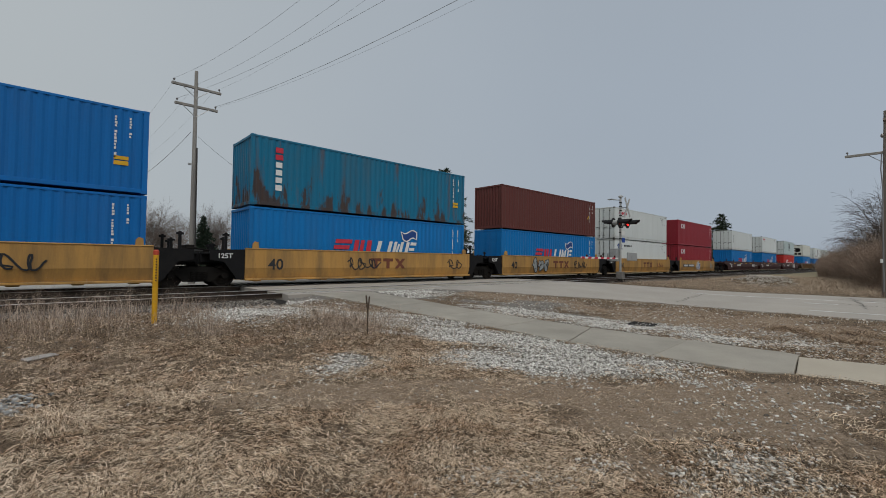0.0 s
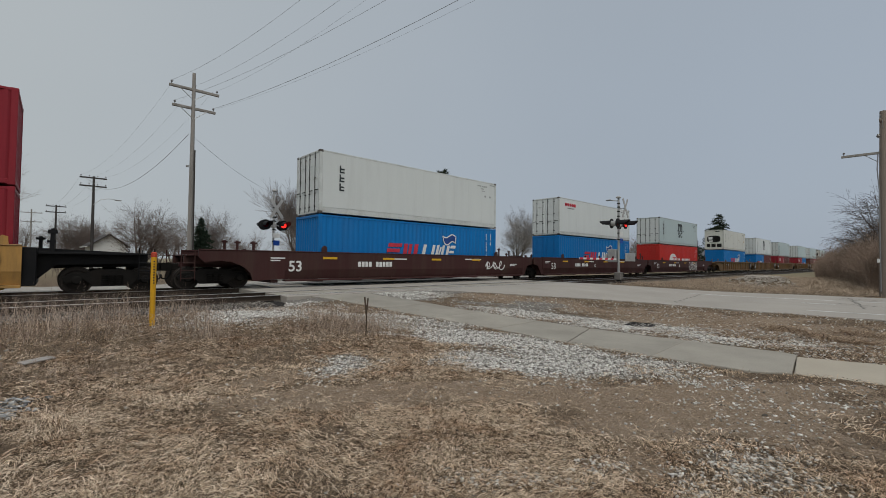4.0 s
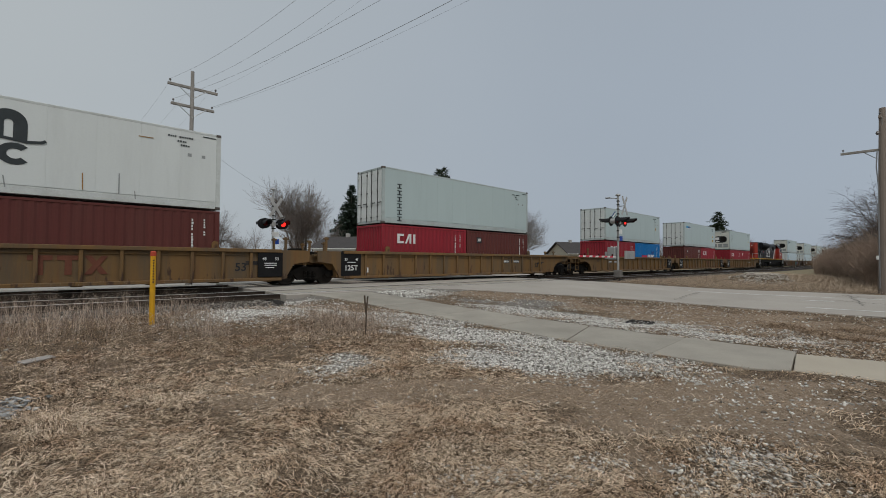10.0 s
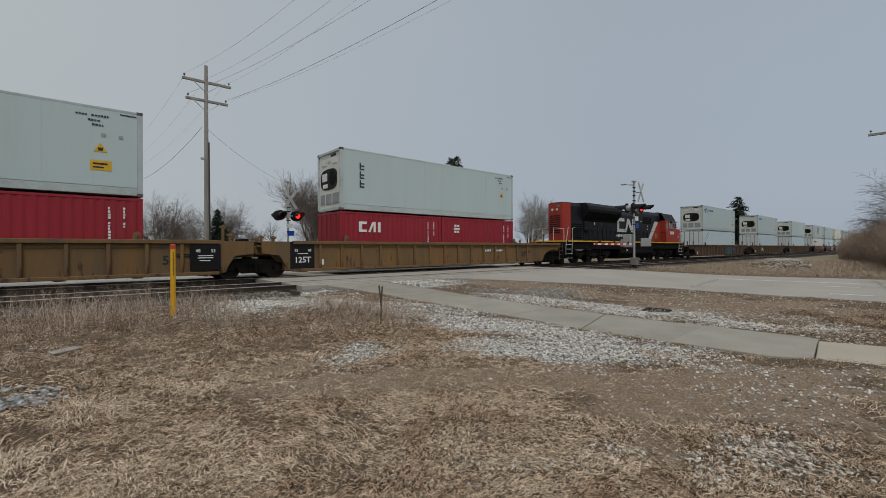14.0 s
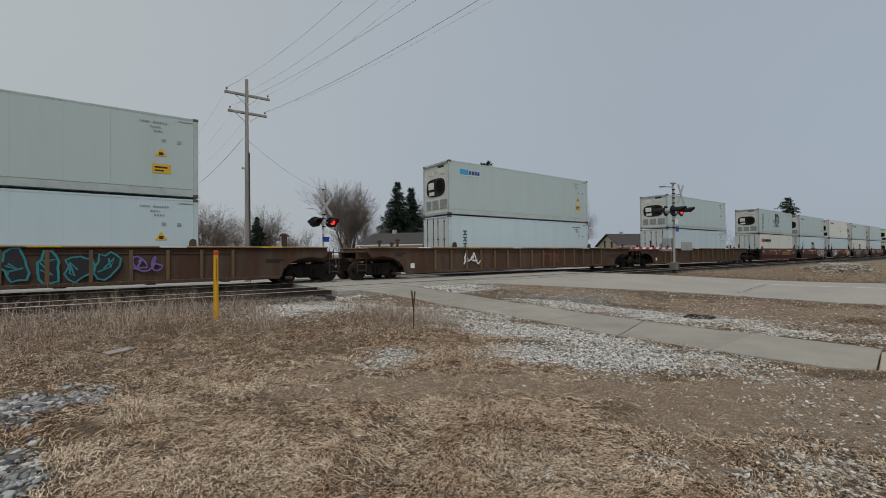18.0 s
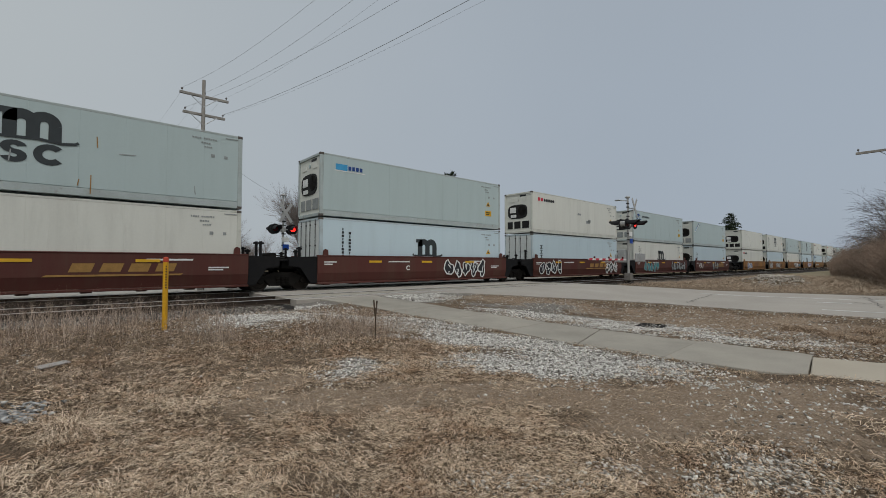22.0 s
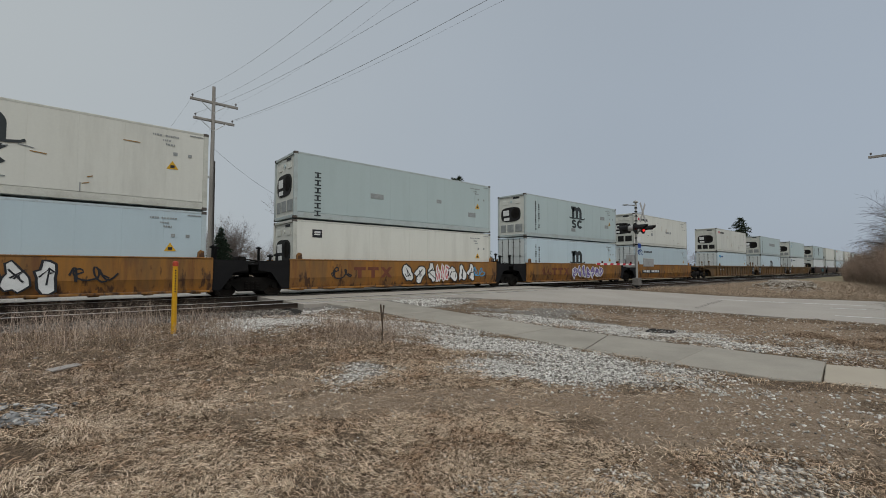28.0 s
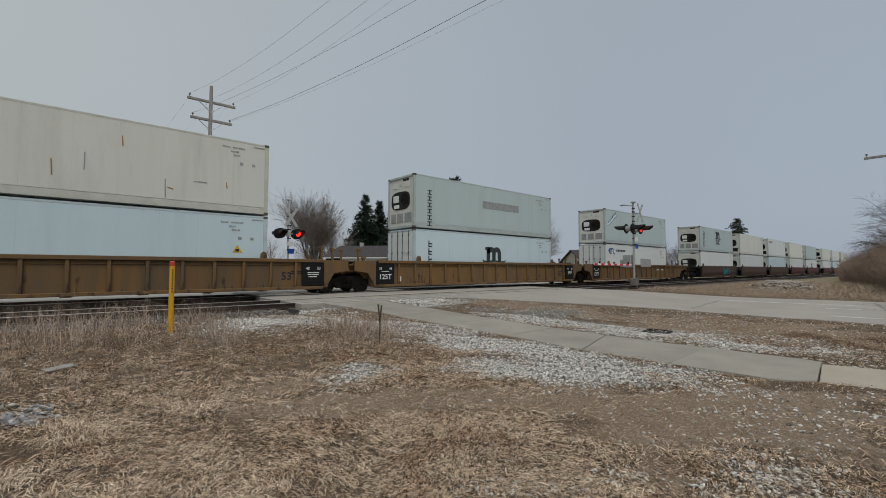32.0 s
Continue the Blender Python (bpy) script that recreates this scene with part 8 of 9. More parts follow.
def tubes_mesh(name, segs, material, n=4):
    """Tapered tubes from rows of p, q, r0, r1, all at once."""
    p = np.array([s[0] for s in segs], float); q = np.array([s[1] for s in segs], float)
    r0 = np.array([s[2] for s in segs]); r1 = np.array([s[3] for s in segs])
    d = q - p; d /= np.linalg.norm(d, axis=1)[:, None] + 1e-9
    ref = np.where(np.abs(d[:, 2:3]) > 0.9, np.array([[1.0, 0, 0]]), np.array([[0, 0, 1.0]]))
    s = np.cross(d, ref); s /= np.linalg.norm(s, axis=1)[:, None]
    t = np.cross(d, s)
    a = 2 * np.pi * np.arange(n) / n
    ring_ = np.cos(a)[None, :, None] * s[:, None, :] + np.sin(a)[None, :, None] * t[:, None, :]
    v = np.concatenate([p[:, None] + ring_ * r0[:, None, None], q[:, None] + ring_ * r1[:, None, None]], 1).reshape(-1, 3)
    base = np.arange(len(segs))[:, None] * 2 * n
    i = np.arange(n)[None, :]; j = (np.arange(n)[None, :] + 1) % n
    f = np.stack([base + i, base + j, base + n + j, base + n + i], 2).reshape(-1, 4)
    return big_mesh(name, v, f, material)


def bare_tree_meshes(seed, height, spread, stems, twig_mat, levels=5, droop=0.0):
    rnd = random.Random(seed)
    trunk, crown = [], []

    def grow(p, d, length, r, lv):
        steps = 3 if lv < 2 else 2
        out = trunk if lv == 0 else crown
        for k in range(steps):
            d = (d + Vector((rnd.gauss(0, 0.06), rnd.gauss(0, 0.06), rnd.gauss(0.03 - droop * lv, 0.05)))).normalized()
            q = p + d * (length / steps)
            r2 = r * (0.86 if lv < 2 else 0.75)
            out.append((tuple(p), tuple(q), r, r2))
            if lv < levels and (lv > 0 or k > 0):
                for _ in range(rnd.choice((1, 2, 2)) if lv < 3 else rnd.choice((1, 2, 2))):
                    ax = Vector((rnd.gauss(0, 1), rnd.gauss(0, 1), rnd.gauss(0, 0.4))).cross(d).normalized()
                    nd = (Matrix.Rotation(radians(rnd.uniform(24, 54)) * spread, 3, ax) @ d)
                    nd.z += 0.05
                    grow(p.lerp(q, rnd.uniform(0.3, 1)), nd.normalized(), length * rnd.uniform(0.58, 0.80), r2 * 0.55, lv + 1)
            p, r = q, r2
        if lv < levels:
            grow(p, d, length * 0.72, r * 0.8, lv + 1)

    for s in range(stems):
        a = 2 * math.pi * s / max(1, stems) + rnd.random()
        lean = 0.0 if stems == 1 else 0.28
        grow(Vector((0.15 * math.cos(a), 0.15 * math.sin(a), -0.1)) if stems > 1 else Vector((0, 0, -0.2)),
             Vector((lean * math.cos(a), lean * math.sin(a), 1)).normalized(), height * 0.30, height * 0.024 / (1 if stems == 1 else 1.3), 0)
    top = max(s[1][2] for s in crown)
    k = height / top
    sc = lambda L: [(tuple(np.array(p) * k), tuple(np.array(q) * k), max(a, 0.008), max(b, 0.005)) for p, q, a, b in L]
    return tubes_mesh("trunk", sc(trunk), BARK, 7), tubes_mesh("crown", sc(crown), twig_mat, 3)


def conifer_meshes(seed, height, width, needle, tiers=26, shaggy=0.5, power=0.85):
    rnd = np.random.RandomState(seed)
    segs = [((0, 0, -0.2), (0, 0, height * 0.5), height * 0.016, height * 0.010), ((0, 0, height * 0.5), (0, 0, height), height * 0.010, 0.015)]
    trunk = tubes_mesh("trunk", segs, BARK, 8)
    V, F = [], []

    def leaf(p, d, w, ln):
        b = len(V)
        s = np.cross(d, [rnd.normal(), rnd.normal(), rnd.normal()]); s /= np.linalg.norm(s) + 1e-9
        V.extend([p - s * w, p + s * w, p + d * ln])
        F.append((b, b + 1, b + 2))

    for t in range(tiers):
        z = height * (0.06 + 0.92 * t / (tiers - 1))
        reach0 = width * (1 - (z / height)) ** power + 0.10
        for k in range(int(7 + 8 * (1 - z / height))):
            a = rnd.uniform(0, 2 * np.pi)
            reach = reach0 * rnd.uniform(1 - shaggy, 1.08)
            up = 0.35 * (z / height) - 0.18 + rnd.normal(0, 0.06)
            d = np.array([np.cos(a), np.sin(a), up])
            n = max(3, int(reach / 0.22))
            for i in range(n):
                s = (i + rnd.uniform(0.2, 1)) / n
                p = np.array([0, 0, z + rnd.normal(0, 0.06)]) + d * reach * s + np.array([0, 0, -0.22 * reach * s * s])
                for _ in range(5):
                    dd = d * 0.7 + rnd.normal(0, 0.55, 3); dd[2] -= 0.12; dd /= np.linalg.norm(dd)
                    leaf(p, dd, rnd.uniform(0.035, 0.08) * (0.6 + height / 22), rnd.uniform(0.28, 0.6) * (0.6 + height / 25))
    return trunk, big_mesh("foliage", V, F, needle)


def plant(meshes, x, y, s, label, category, crown_name, turn=0.0, group=""):
    th = thing("tree", label, category, pose(x, y, float(ground_z(x, y)), 0, 0, turn) @ Matrix.Diagonal((s, s, s, 1)), group)
    part("trunk", meshes[0], None, th)
    part(crown_name, meshes[1], None, th)
    return th


TB = [bare_tree_meshes(11, 10.0, 1.0, 1, TWIG, 5), bare_tree_meshes(23, 10.0, 1.15, 4, TWIG_R, 5), bare_tree_meshes(37, 10.0, 0.9, 1, TWIG_R, 5),
      bare_tree_meshes(45, 10.0, 0.9, 2, TWIG_L, 5), bare_tree_meshes(53, 10.0, 0.8, 2, TWIG_W, 5), bare_tree_meshes(71, 10.0, 0.72, 4, TWIG, 5)]
TC = [conifer_meshes(3, 12.0, 5.4, NEEDLE, 40, 0.35, 1.0), conifer_meshes(5, 14.0, 6.2, NEEDLE_L, 32, 0.55, 0.62), conifer_meshes(8, 12.0, 4.9, NEEDLE, 40, 0.35, 1.0)]
BARE = "leafless deciduous tree with fine winter twigs beyond the tracks"
for i, x, y, h, turn in ((3, -7.0, 69.6, 15.4, 20), (1, 7.5, 61.5, 9.1, 0), (1, 18.2, 72.8, 10.2, 130), (5, 23.6, 53.0, 12.1, 45), (0, 27.0, 56.0, 10.5, 200), (5, 49.5, 69.1, 13.0, 90), (2, 44.0, 66.8, 12.9, 10),
                         (4, 67.6, 51.5, 13.1, 60), (4, 70.5, 54.5, 11.5, 160), (1, 1.6, 85.0, 8.9, 33), (3, -14.0, 76.0, 14.0, 300), (1, 4.5, 95.0, 9.0, 77), (2, 57.0, 66.0, 11.0, 15), (4, -10.5, 58.0, 11.0, 250)):
    plant(TB[i], x, y, h / 10.0, BARE, "bare tree", "crown", turn, "bare trees behind the tracks")
plant(TC[0], 35.3, 60.5, 13.5 / 12, "dark green spruce with pointed top beyond the tracks", "conifer", "foliage", 0, "conifers")
plant(TC[2], 38.3, 61.0, 12.9 / 12, "dark green spruce with pointed top beyond the tracks", "conifer", "foliage", 50, "conifers")
plant(TC[1], 40.4, 44.4, 14.6 / 14, "tall shaggy pine with ragged drooping boughs", "conifer", "foliage", 20, "conifers")
plant(TC[0], 15.4, 68.3, 7.4 / 12, "small dense dark spruce", "conifer", "foliage", 80, "conifers")
plant(TC[0], -4.3, 59.8, 5.2 / 12, "small dense dark spruce", "conifer", "foliage", 10, "conifers")
plant(TC[2], 71.6, 35.7, 8.2 / 12, "dark spruce with pointed top", "conifer", "foliage", 30, "conifers")
plant(TC[1], 106.5, 27.4, 12.3 / 14, "dark shaggy pine rising over the train", "conifer", "foliage", 140, "conifers")
plant(TC[0], 98.0, 30.5, 9.5 / 12, "dark spruce rising over the train", "conifer", "foliage", 200, "conifers")
TB_K = bare_tree_meshes(83, 10.0, 1.05, 1, TWIG_K, 5, 0.040)
plant(TB_K, 52.0, 0.9, 0.92, "leafless crooked tree with hanging limbs by the road", "bare tree", "crown", 300)
plant(TB_K, 60.0, 0.4, 1.0, "leafless crooked tree beside the brush", "bare tree", "crown", 10)
TF = [bare_tree_meshes(101 + k, 10.0, (1.0, 1.15, 0.9, 0.8)[k], (1, 3, 1, 4)[k], TWIG, 4) for k in range(4)]
rnd = random.Random(77)
for k in range(34):
    f_ = k / 33
    x = 110 + 190 * f_ + rnd.uniform(-6, 6)
    y = 46 - 10 * f_ + rnd.uniform(-6, 8)
    plant(TF[k % 4], x, y, rnd.uniform(0.8, 1.15), "far leafless tree in a hazy grey tree line", "bare tree", "crown", rnd.uniform(0, 360), "far tree line")
for k in range(30):
    x = -25 + 125 * k / 29 + rnd.uniform(-3, 3)
    plant(TF[k % 4], x, 118 + rnd.uniform(-10, 22), rnd.uniform(0.7, 1.1), "far leafless tree in a hazy grey tree line", "bare tree", "crown", rnd.uniform(0, 360), "far tree line")


# ---------------------------------------------------------------- houses beyond the tracks
SIDING = mat("pale_siding", (0.52, 0.49, 0.43), 0.8, var=0.06, scale=2, fine=20)
SIDING_W = mat("white_siding", (0.60, 0.60, 0.58), 0.8, var=0.06, scale=2, fine=20)
SHINGLE = mat("dark_grey_shingles", (0.058, 0.053, 0.052), 0.95, var=0.2, scale=3, fine=12, bump=0.4)


def house(x, y, turn, length, depth, eave, ridge, wall_m, label):
    th = thing("house", label, "house", pose(x, y, 0, 0, 0, turn))
    h, d = length / 2, depth / 2
    g = Geo()
    g.prism([(-d, -0.2), (d, -0.2), (d, eave), (0, ridge - 0.12), (-d, eave)], -h, h, "x")
    part("wall", g, wall_m, th)
    roof = None
    for s in (-1, 1):
        g = Geo()
        g.prism([(s * (d + 0.45), eave - 0.22), (s * (d + 0.45), eave - 0.10), (0, ridge + 0.06), (0, ridge - 0.08)], -h - 0.4, h + 0.4, "x")
        roof = part("roof", g, SHINGLE, th)
        part("gutter", Geo().box(-h - 0.4, s * (d + 0.48) - 0.05, eave - 0.26, h + 0.4, s * (d + 0.48) + 0.05, eave - 0.14, 0.01), SIDING_W, roof)
    part("chimney", Geo().box(-h * 0.55, -0.25, ridge - 0.3, -h * 0.55 + 0.4, 0.15, ridge + 0.4, 0.02), mat("pale_flue", (0.36, 0.35, 0.33), 0.8, var=0.2, scale=5), roof)
    for k in range(4):
        xx = -h + length * (k + 0.5) / 4
        w = part("window", Geo().box(xx - 0.6, -d - 0.05, 1.0, xx + 0.6, -d + 0.02, 2.1, 0.02), SIDING_W, th)
        part("pane", Geo().box(xx - 0.52, -d - 0.06, 1.08, xx - 0.03, -d - 0.045, 2.02, 0.004), LGLASS, w)
        part("pane", Geo().box(xx + 0.03, -d - 0.06, 1.08, xx + 0.52, -d - 0.045, 2.02, 0.004), LGLASS, w)
    return th


house(25.6, 40.2, -55, 9.4, 7.0, 2.8, 4.0, SIDING_W, "low pale house with grey shingle roof beyond the tracks")
house(66.0, 37.0, -30, 9.0, 7.0, 2.8, 4.6, SIDING, "low house with dark roof beyond the tracks")
house(5.0, 74.0, 94, 6.0, 3.6, 3.2, 4.7, SIDING_W, "small white gabled garage beyond the tracks")
house(-16.0, 92.0, 10, 11.0, 8.0, 3.0, 5.0, SIDING, "far pale house with grey roof")

# ---------------------------------------------------------------- brush at the right of way
def brush(name, n, sampler, hmin, hmax, material, seed, label, category, r=0.012, fork=3, lean=0.22, spread=0.5):
    rs = np.random.RandomState(seed)
    segs = []
    for _ in range(n):
        x, y, hs = sampler(rs)
        z = float(ground_z(x, y))
        h = rs.uniform(hmin, hmax) * hs
        d = np.array([rs.normal(0, lean), rs.normal(0, lean), 1.0])
        p = np.array([x, y, z - 0.05]); q = p + d * h * 0.6
        segs.append((p, q, r, r * 0.7))
        segs.append((q, q + (d + np.array([rs.normal(0, spread), rs.normal(0, spread), 0.0])) * h * 0.22, r * 0.7, r * 0.35))
        for _ in range(fork):
            s = rs.uniform(0.3, 1.0)
            b = p + (q - p) * s
            e = b + (d + np.array([rs.normal(0, spread), rs.normal(0, spread), rs.normal(0, 0.25)])) * h * rs.uniform(0.12, 0.4)
            segs.append((b, e, r * 0.65, r * 0.3))
    ob = new(name, tubes_mesh(name, segs, material, 3))
    return tagged(ob, label, category, kind="stuff")


def right_brush(rs):
    """A thicket beside the railway: low where it meets the track, tall towards the road."""
    az = -4.0 + 10.2 * rs.random_sample() ** 0.8
    d = (37 + 9 * max(0.0, az - 2.4)) * (1 + 1.3 * rs.random_sample() ** 1.6)
    rise = float(np.interp(az, (-4.0, 0.0, 2.2, 3.1, 4.2, 5.2, 5.8, 6.2), (4.6, 4.0, 3.3, 2.9, 2.3, 1.7, 1.1, 0.5)))
    top = 1.55 + d * math.tan(radians(rise)) * (1.4 if rs.random_sample() < 0.12 else 1.05)
    a = radians(az)
    return d * math.cos(a), d * math.sin(a), min(top, 7.5) / 5.0


brush("roadside_brush", 8500, right_brush, 1.2, 5.0, mat("brown_brush", (0.265, 0.196, 0.150), 0.95, var=0.3, scale=0.5, fine=6, bump=0), 4, "dense leafless brown brush beside the railway", "brush", 0.012, 6, 0.09, 0.55)


def far_scrub(rs):
    x = rs.uniform(-30, 110); return x, rs.uniform(40, 75), rs.uniform(0.6, 1.1)


brush("far_scrub", 1800, far_scrub, 0.8, 2.4, TWIG_R, 9, "low leafless scrub beyond the tracks", "brush", 0.014, 3)

# ---------------------------------------------------------------- dry grass, weeds and stones of the verge
def island_material(name, stops, rough=0.95, warm=0.0):
    """One colour for each piece out of a ramp; warm: how far patches turn to red-brown."""
    m = bpy.data.materials.new(name)
    m.use_nodes = True
    n, l = m.node_tree.nodes, m.node_tree.links
    b = n["Principled BSDF"]
    g = n.new("ShaderNodeNewGeometry")
    r = n.new("ShaderNodeValToRGB")
    el = r.color_ramp.elements
    while len(el) < len(stops):
        el.new(0.5)
    for e, (at_, rgb) in zip(el, stops):
        e.position, e.color = at_, (*rgb, 1)
    l.new(g.outputs["Random Per Island"], r.inputs[0])
    col = r.outputs[0]
    if warm:
        tc = n.new("ShaderNodeTexCoord")
        t = n.new("ShaderNodeTexNoise"); t.inputs["Scale"].default_value = 1.9; t.inputs["Detail"].default_value = 7; t.inputs["Roughness"].default_value = 0.68
        l.new(tc.outputs["Object"], t.inputs["Vector"])
        mr = n.new("ShaderNodeMapRange")
        mr.inputs["From Min"].default_value, mr.inputs["From Max"].default_value, mr.inputs["To Max"].default_value = 0.47, 0.60, warm
        l.new(t.outputs[0], mr.inputs["Value"])
        mx = n.new("ShaderNodeMix"); mx.data_type = "RGBA"; mx.blend_type = "MULTIPLY"
        mx.inputs[7].default_value = (0.52, 0.37, 0.27, 1)
        l.new(mr.outputs[0], mx.inputs[0]); l.new(col, mx.inputs[6])
        col = mx.outputs[2]
    l.new(col, b.inputs["Base Color"])
    b.inputs["Roughness"].default_value = rough
    b.inputs["Specular IOR Level"].default_value = 0.15
    return m


def blades(name, x, y, length, width, lie, seed, material, label, category="dry grass", bend=0.5):
    """Two-piece bent blades at x, y; lie: 0 upright, 1 flat."""
    rs = np.random.RandomState(seed)
    n = len(x)
    z = ground_z(x, y)
    a = rs.uniform(0, 2 * np.pi, n) if lie < 0.6 else 7.0 * value_noise(x, y, 1.2, 8) + rs.normal(0, 0.9, n) + np.pi * (rs.random_sample(n) < 0.4)
    tilt = np.clip(rs.normal(lie, 0.18, n), 0.0, 1.05) * (np.pi / 2) * 0.97
    d = np.stack([np.cos(a) * np.sin(tilt), np.sin(a) * np.sin(tilt), np.cos(tilt)], 1)
    s = np.stack([-np.sin(a), np.cos(a), rs.normal(0, 0.5, n)], 1)
    s /= np.linalg.norm(s, axis=1)[:, None]
    L, Wd = length[:, None], width[:, None]
    p0 = np.stack([x, y, z - 0.004 + 0.02 * lie * rs.random_sample(n)], 1)
    p1 = p0 + d * L * 0.55
    d2 = d + np.stack([np.cos(a), np.sin(a), -0.8 * np.ones(n)], 1) * bend * rs.uniform(0, 1, n)[:, None] * (0.3 + np.cos(tilt))[:, None] + rs.normal(0, 0.25, (n, 3))
    d2 /= np.linalg.norm(d2, axis=1)[:, None]
    p2 = p1 + d2 * L * 0.45
    p2[:, 2] = np.maximum(p2[:, 2], z + 0.004); p1[:, 2] = np.maximum(p1[:, 2], z + 0.006)
    v = np.stack([p0 - s * Wd, p0 + s * Wd, p1 - s * Wd * 0.8, p1 + s * Wd * 0.8, p2 - s * Wd * 0.15, p2 + s * Wd * 0.15], 1).reshape(-1, 3)
    b = np.arange(n)[:, None] * 6
    f = np.concatenate([b + np.array([0, 1, 3, 2]), b + np.array([2, 3, 5, 4])], 1).reshape(-1, 4)
    return tagged(new(name, big_mesh(name, v, f, material)), label, category, kind="stuff")


def fan(rs, n, r0, r1, power):
    """Places round the eye, densest in the verge towards the tracks and thinning out at the sides."""
    r = r0 + (r1 - r0) * rs.random_sample(n) ** power
    d = rs.uniform(-14, 124, n) + rs.normal(0, 7, n)
    behind = rs.random_sample(n) < 0.05
    a = np.radians(np.where(behind, rs.uniform(0, 360, n), d))
    return r * np.cos(a), r * np.sin(a)


def value_noise(x, y, s, seed):
    """Soft random field between 0 and 1 with cells of 1 / s metres."""
    g = np.random.RandomState(seed).random_sample((512, 512))
    u, v = (0.8 * x + 0.6 * y) * s + 1000, (0.8 * y - 0.6 * x) * s + 1000
    i, j = np.floor(u).astype(int), np.floor(v).astype(int)
    fu, fv = u - i, v - j
    fu, fv = fu * fu * (3 - 2 * fu), fv * fv * (3 - 2 * fv)
    i0, j0, i1, j1 = i % 512, j % 512, (i + 1) % 512, (j + 1) % 512
    return (g[i0, j0] * (1 - fu) + g[i1, j0] * fu) * (1 - fv) + (g[i0, j1] * (1 - fu) + g[i1, j1] * fu) * fv


def off_paving(x, y):
    return ~(((x > path_l(y) - 0.03) & (x < path_r(y) + 0.03)) | ((x > road_l(y) - 0.08) & (x < road_r(y) + 0.08)) | ((y > 13.3) & (x > 4.8) & (x < 23)))


STRAW = island_material("straw", [(0.0, (0.030, 0.020, 0.013)), (0.26, (0.11, 0.076, 0.050)), (0.42, (0.43, 0.315, 0.215)), (1.0, (0.92, 0.735, 0.545))], warm=0.55)
STRAW_D = island_material("old_straw", [(0.0, (0.05, 0.033, 0.022)), (0.5, (0.30, 0.215, 0.150)), (1.0, (0.62, 0.49, 0.355))], warm=0.45)
STRAW_P = island_material("bleached_straw", [(0.0, (0.05, 0.035, 0.024)), (0.2, (0.24, 0.18, 0.125)), (0.45, (0.60, 0.47, 0.345)), (1.0, (0.97, 0.815, 0.64))], warm=0.25)
WEED = island_material("dry_weed", [(0.0, (0.22, 0.168, 0.135)), (1.0, (0.60, 0.49, 0.395))], warm=0.35)
ROUGH = island_material("rough_brown_grass", [(0.0, (0.30, 0.232, 0.172)), (1.0, (0.60, 0.49, 0.375))], warm=0.4)
PEBBLE = island_material("limestone_chips", [(0.0, (0.09, 0.078, 0.066)), (0.22, (0.36, 0.34, 0.31)), (0.6, (0.60, 0.58, 0.54)), (1.0, (0.84, 0.82, 0.775))])
COBBLE = island_material("blue_grey_stones", [(0.0, (0.07, 0.068, 0.065)), (0.3, (0.17, 0.172, 0.172)), (0.7, (0.33, 0.333, 0.33)), (1.0, (0.58, 0.57, 0.55))])
TRACKSTONE = island_material("dirty_ballast_stones", [(0.0, (0.045, 0.038, 0.032)), (0.6, (0.16, 0.142, 0.125)), (1.0, (0.36, 0.335, 0.30))])

def litter(name, x, y, length, width, seed, material, label):
    """Short flat pieces of straw, one small leaf-shaped face each."""
    rs = np.random.RandomState(seed)
    n = len(x)
    a = 7.0 * value_noise(x, y, 1.2, 8) + rs.normal(0, 0.9, n)
    el = rs.normal(0.14, 0.22, n)
    d = np.stack([np.cos(a) * np.cos(el), np.sin(a) * np.cos(el), np.sin(el)], 1) * length[:, None]
    s = np.stack([-np.sin(a), np.cos(a), rs.normal(0.0, 0.7, n)], 1) * width[:, None]
    c = np.stack([x, y, ground_z(x, y) + 0.004 + 0.042 * rs.random_sample(n) ** 1.6 + np.abs(d[:, 2]) * 0.5], 1)
    v = np.stack([c - d * 0.5, c - s + d * 0.05, c + d * 0.5 + np.stack([rs.normal(0, 0.006, n), rs.normal(0, 0.006, n), np.zeros(n)], 1), c + s], 1).reshape(-1, 3)
    f = (np.arange(n)[:, None] * 4 + np.arange(4)[None])
    return tagged(new(name, big_mesh(name, v, f, material)), label, "dry grass", kind="stuff")


def holes(x, y):
    """Small dark gaps between the straw."""
    return 0.05 + 0.95 * smooth01(0.34, 0.47, 0.55 * value_noise(x, y, 9.0, 1) + 0.45 * value_noise(x, y, 24.0, 2))


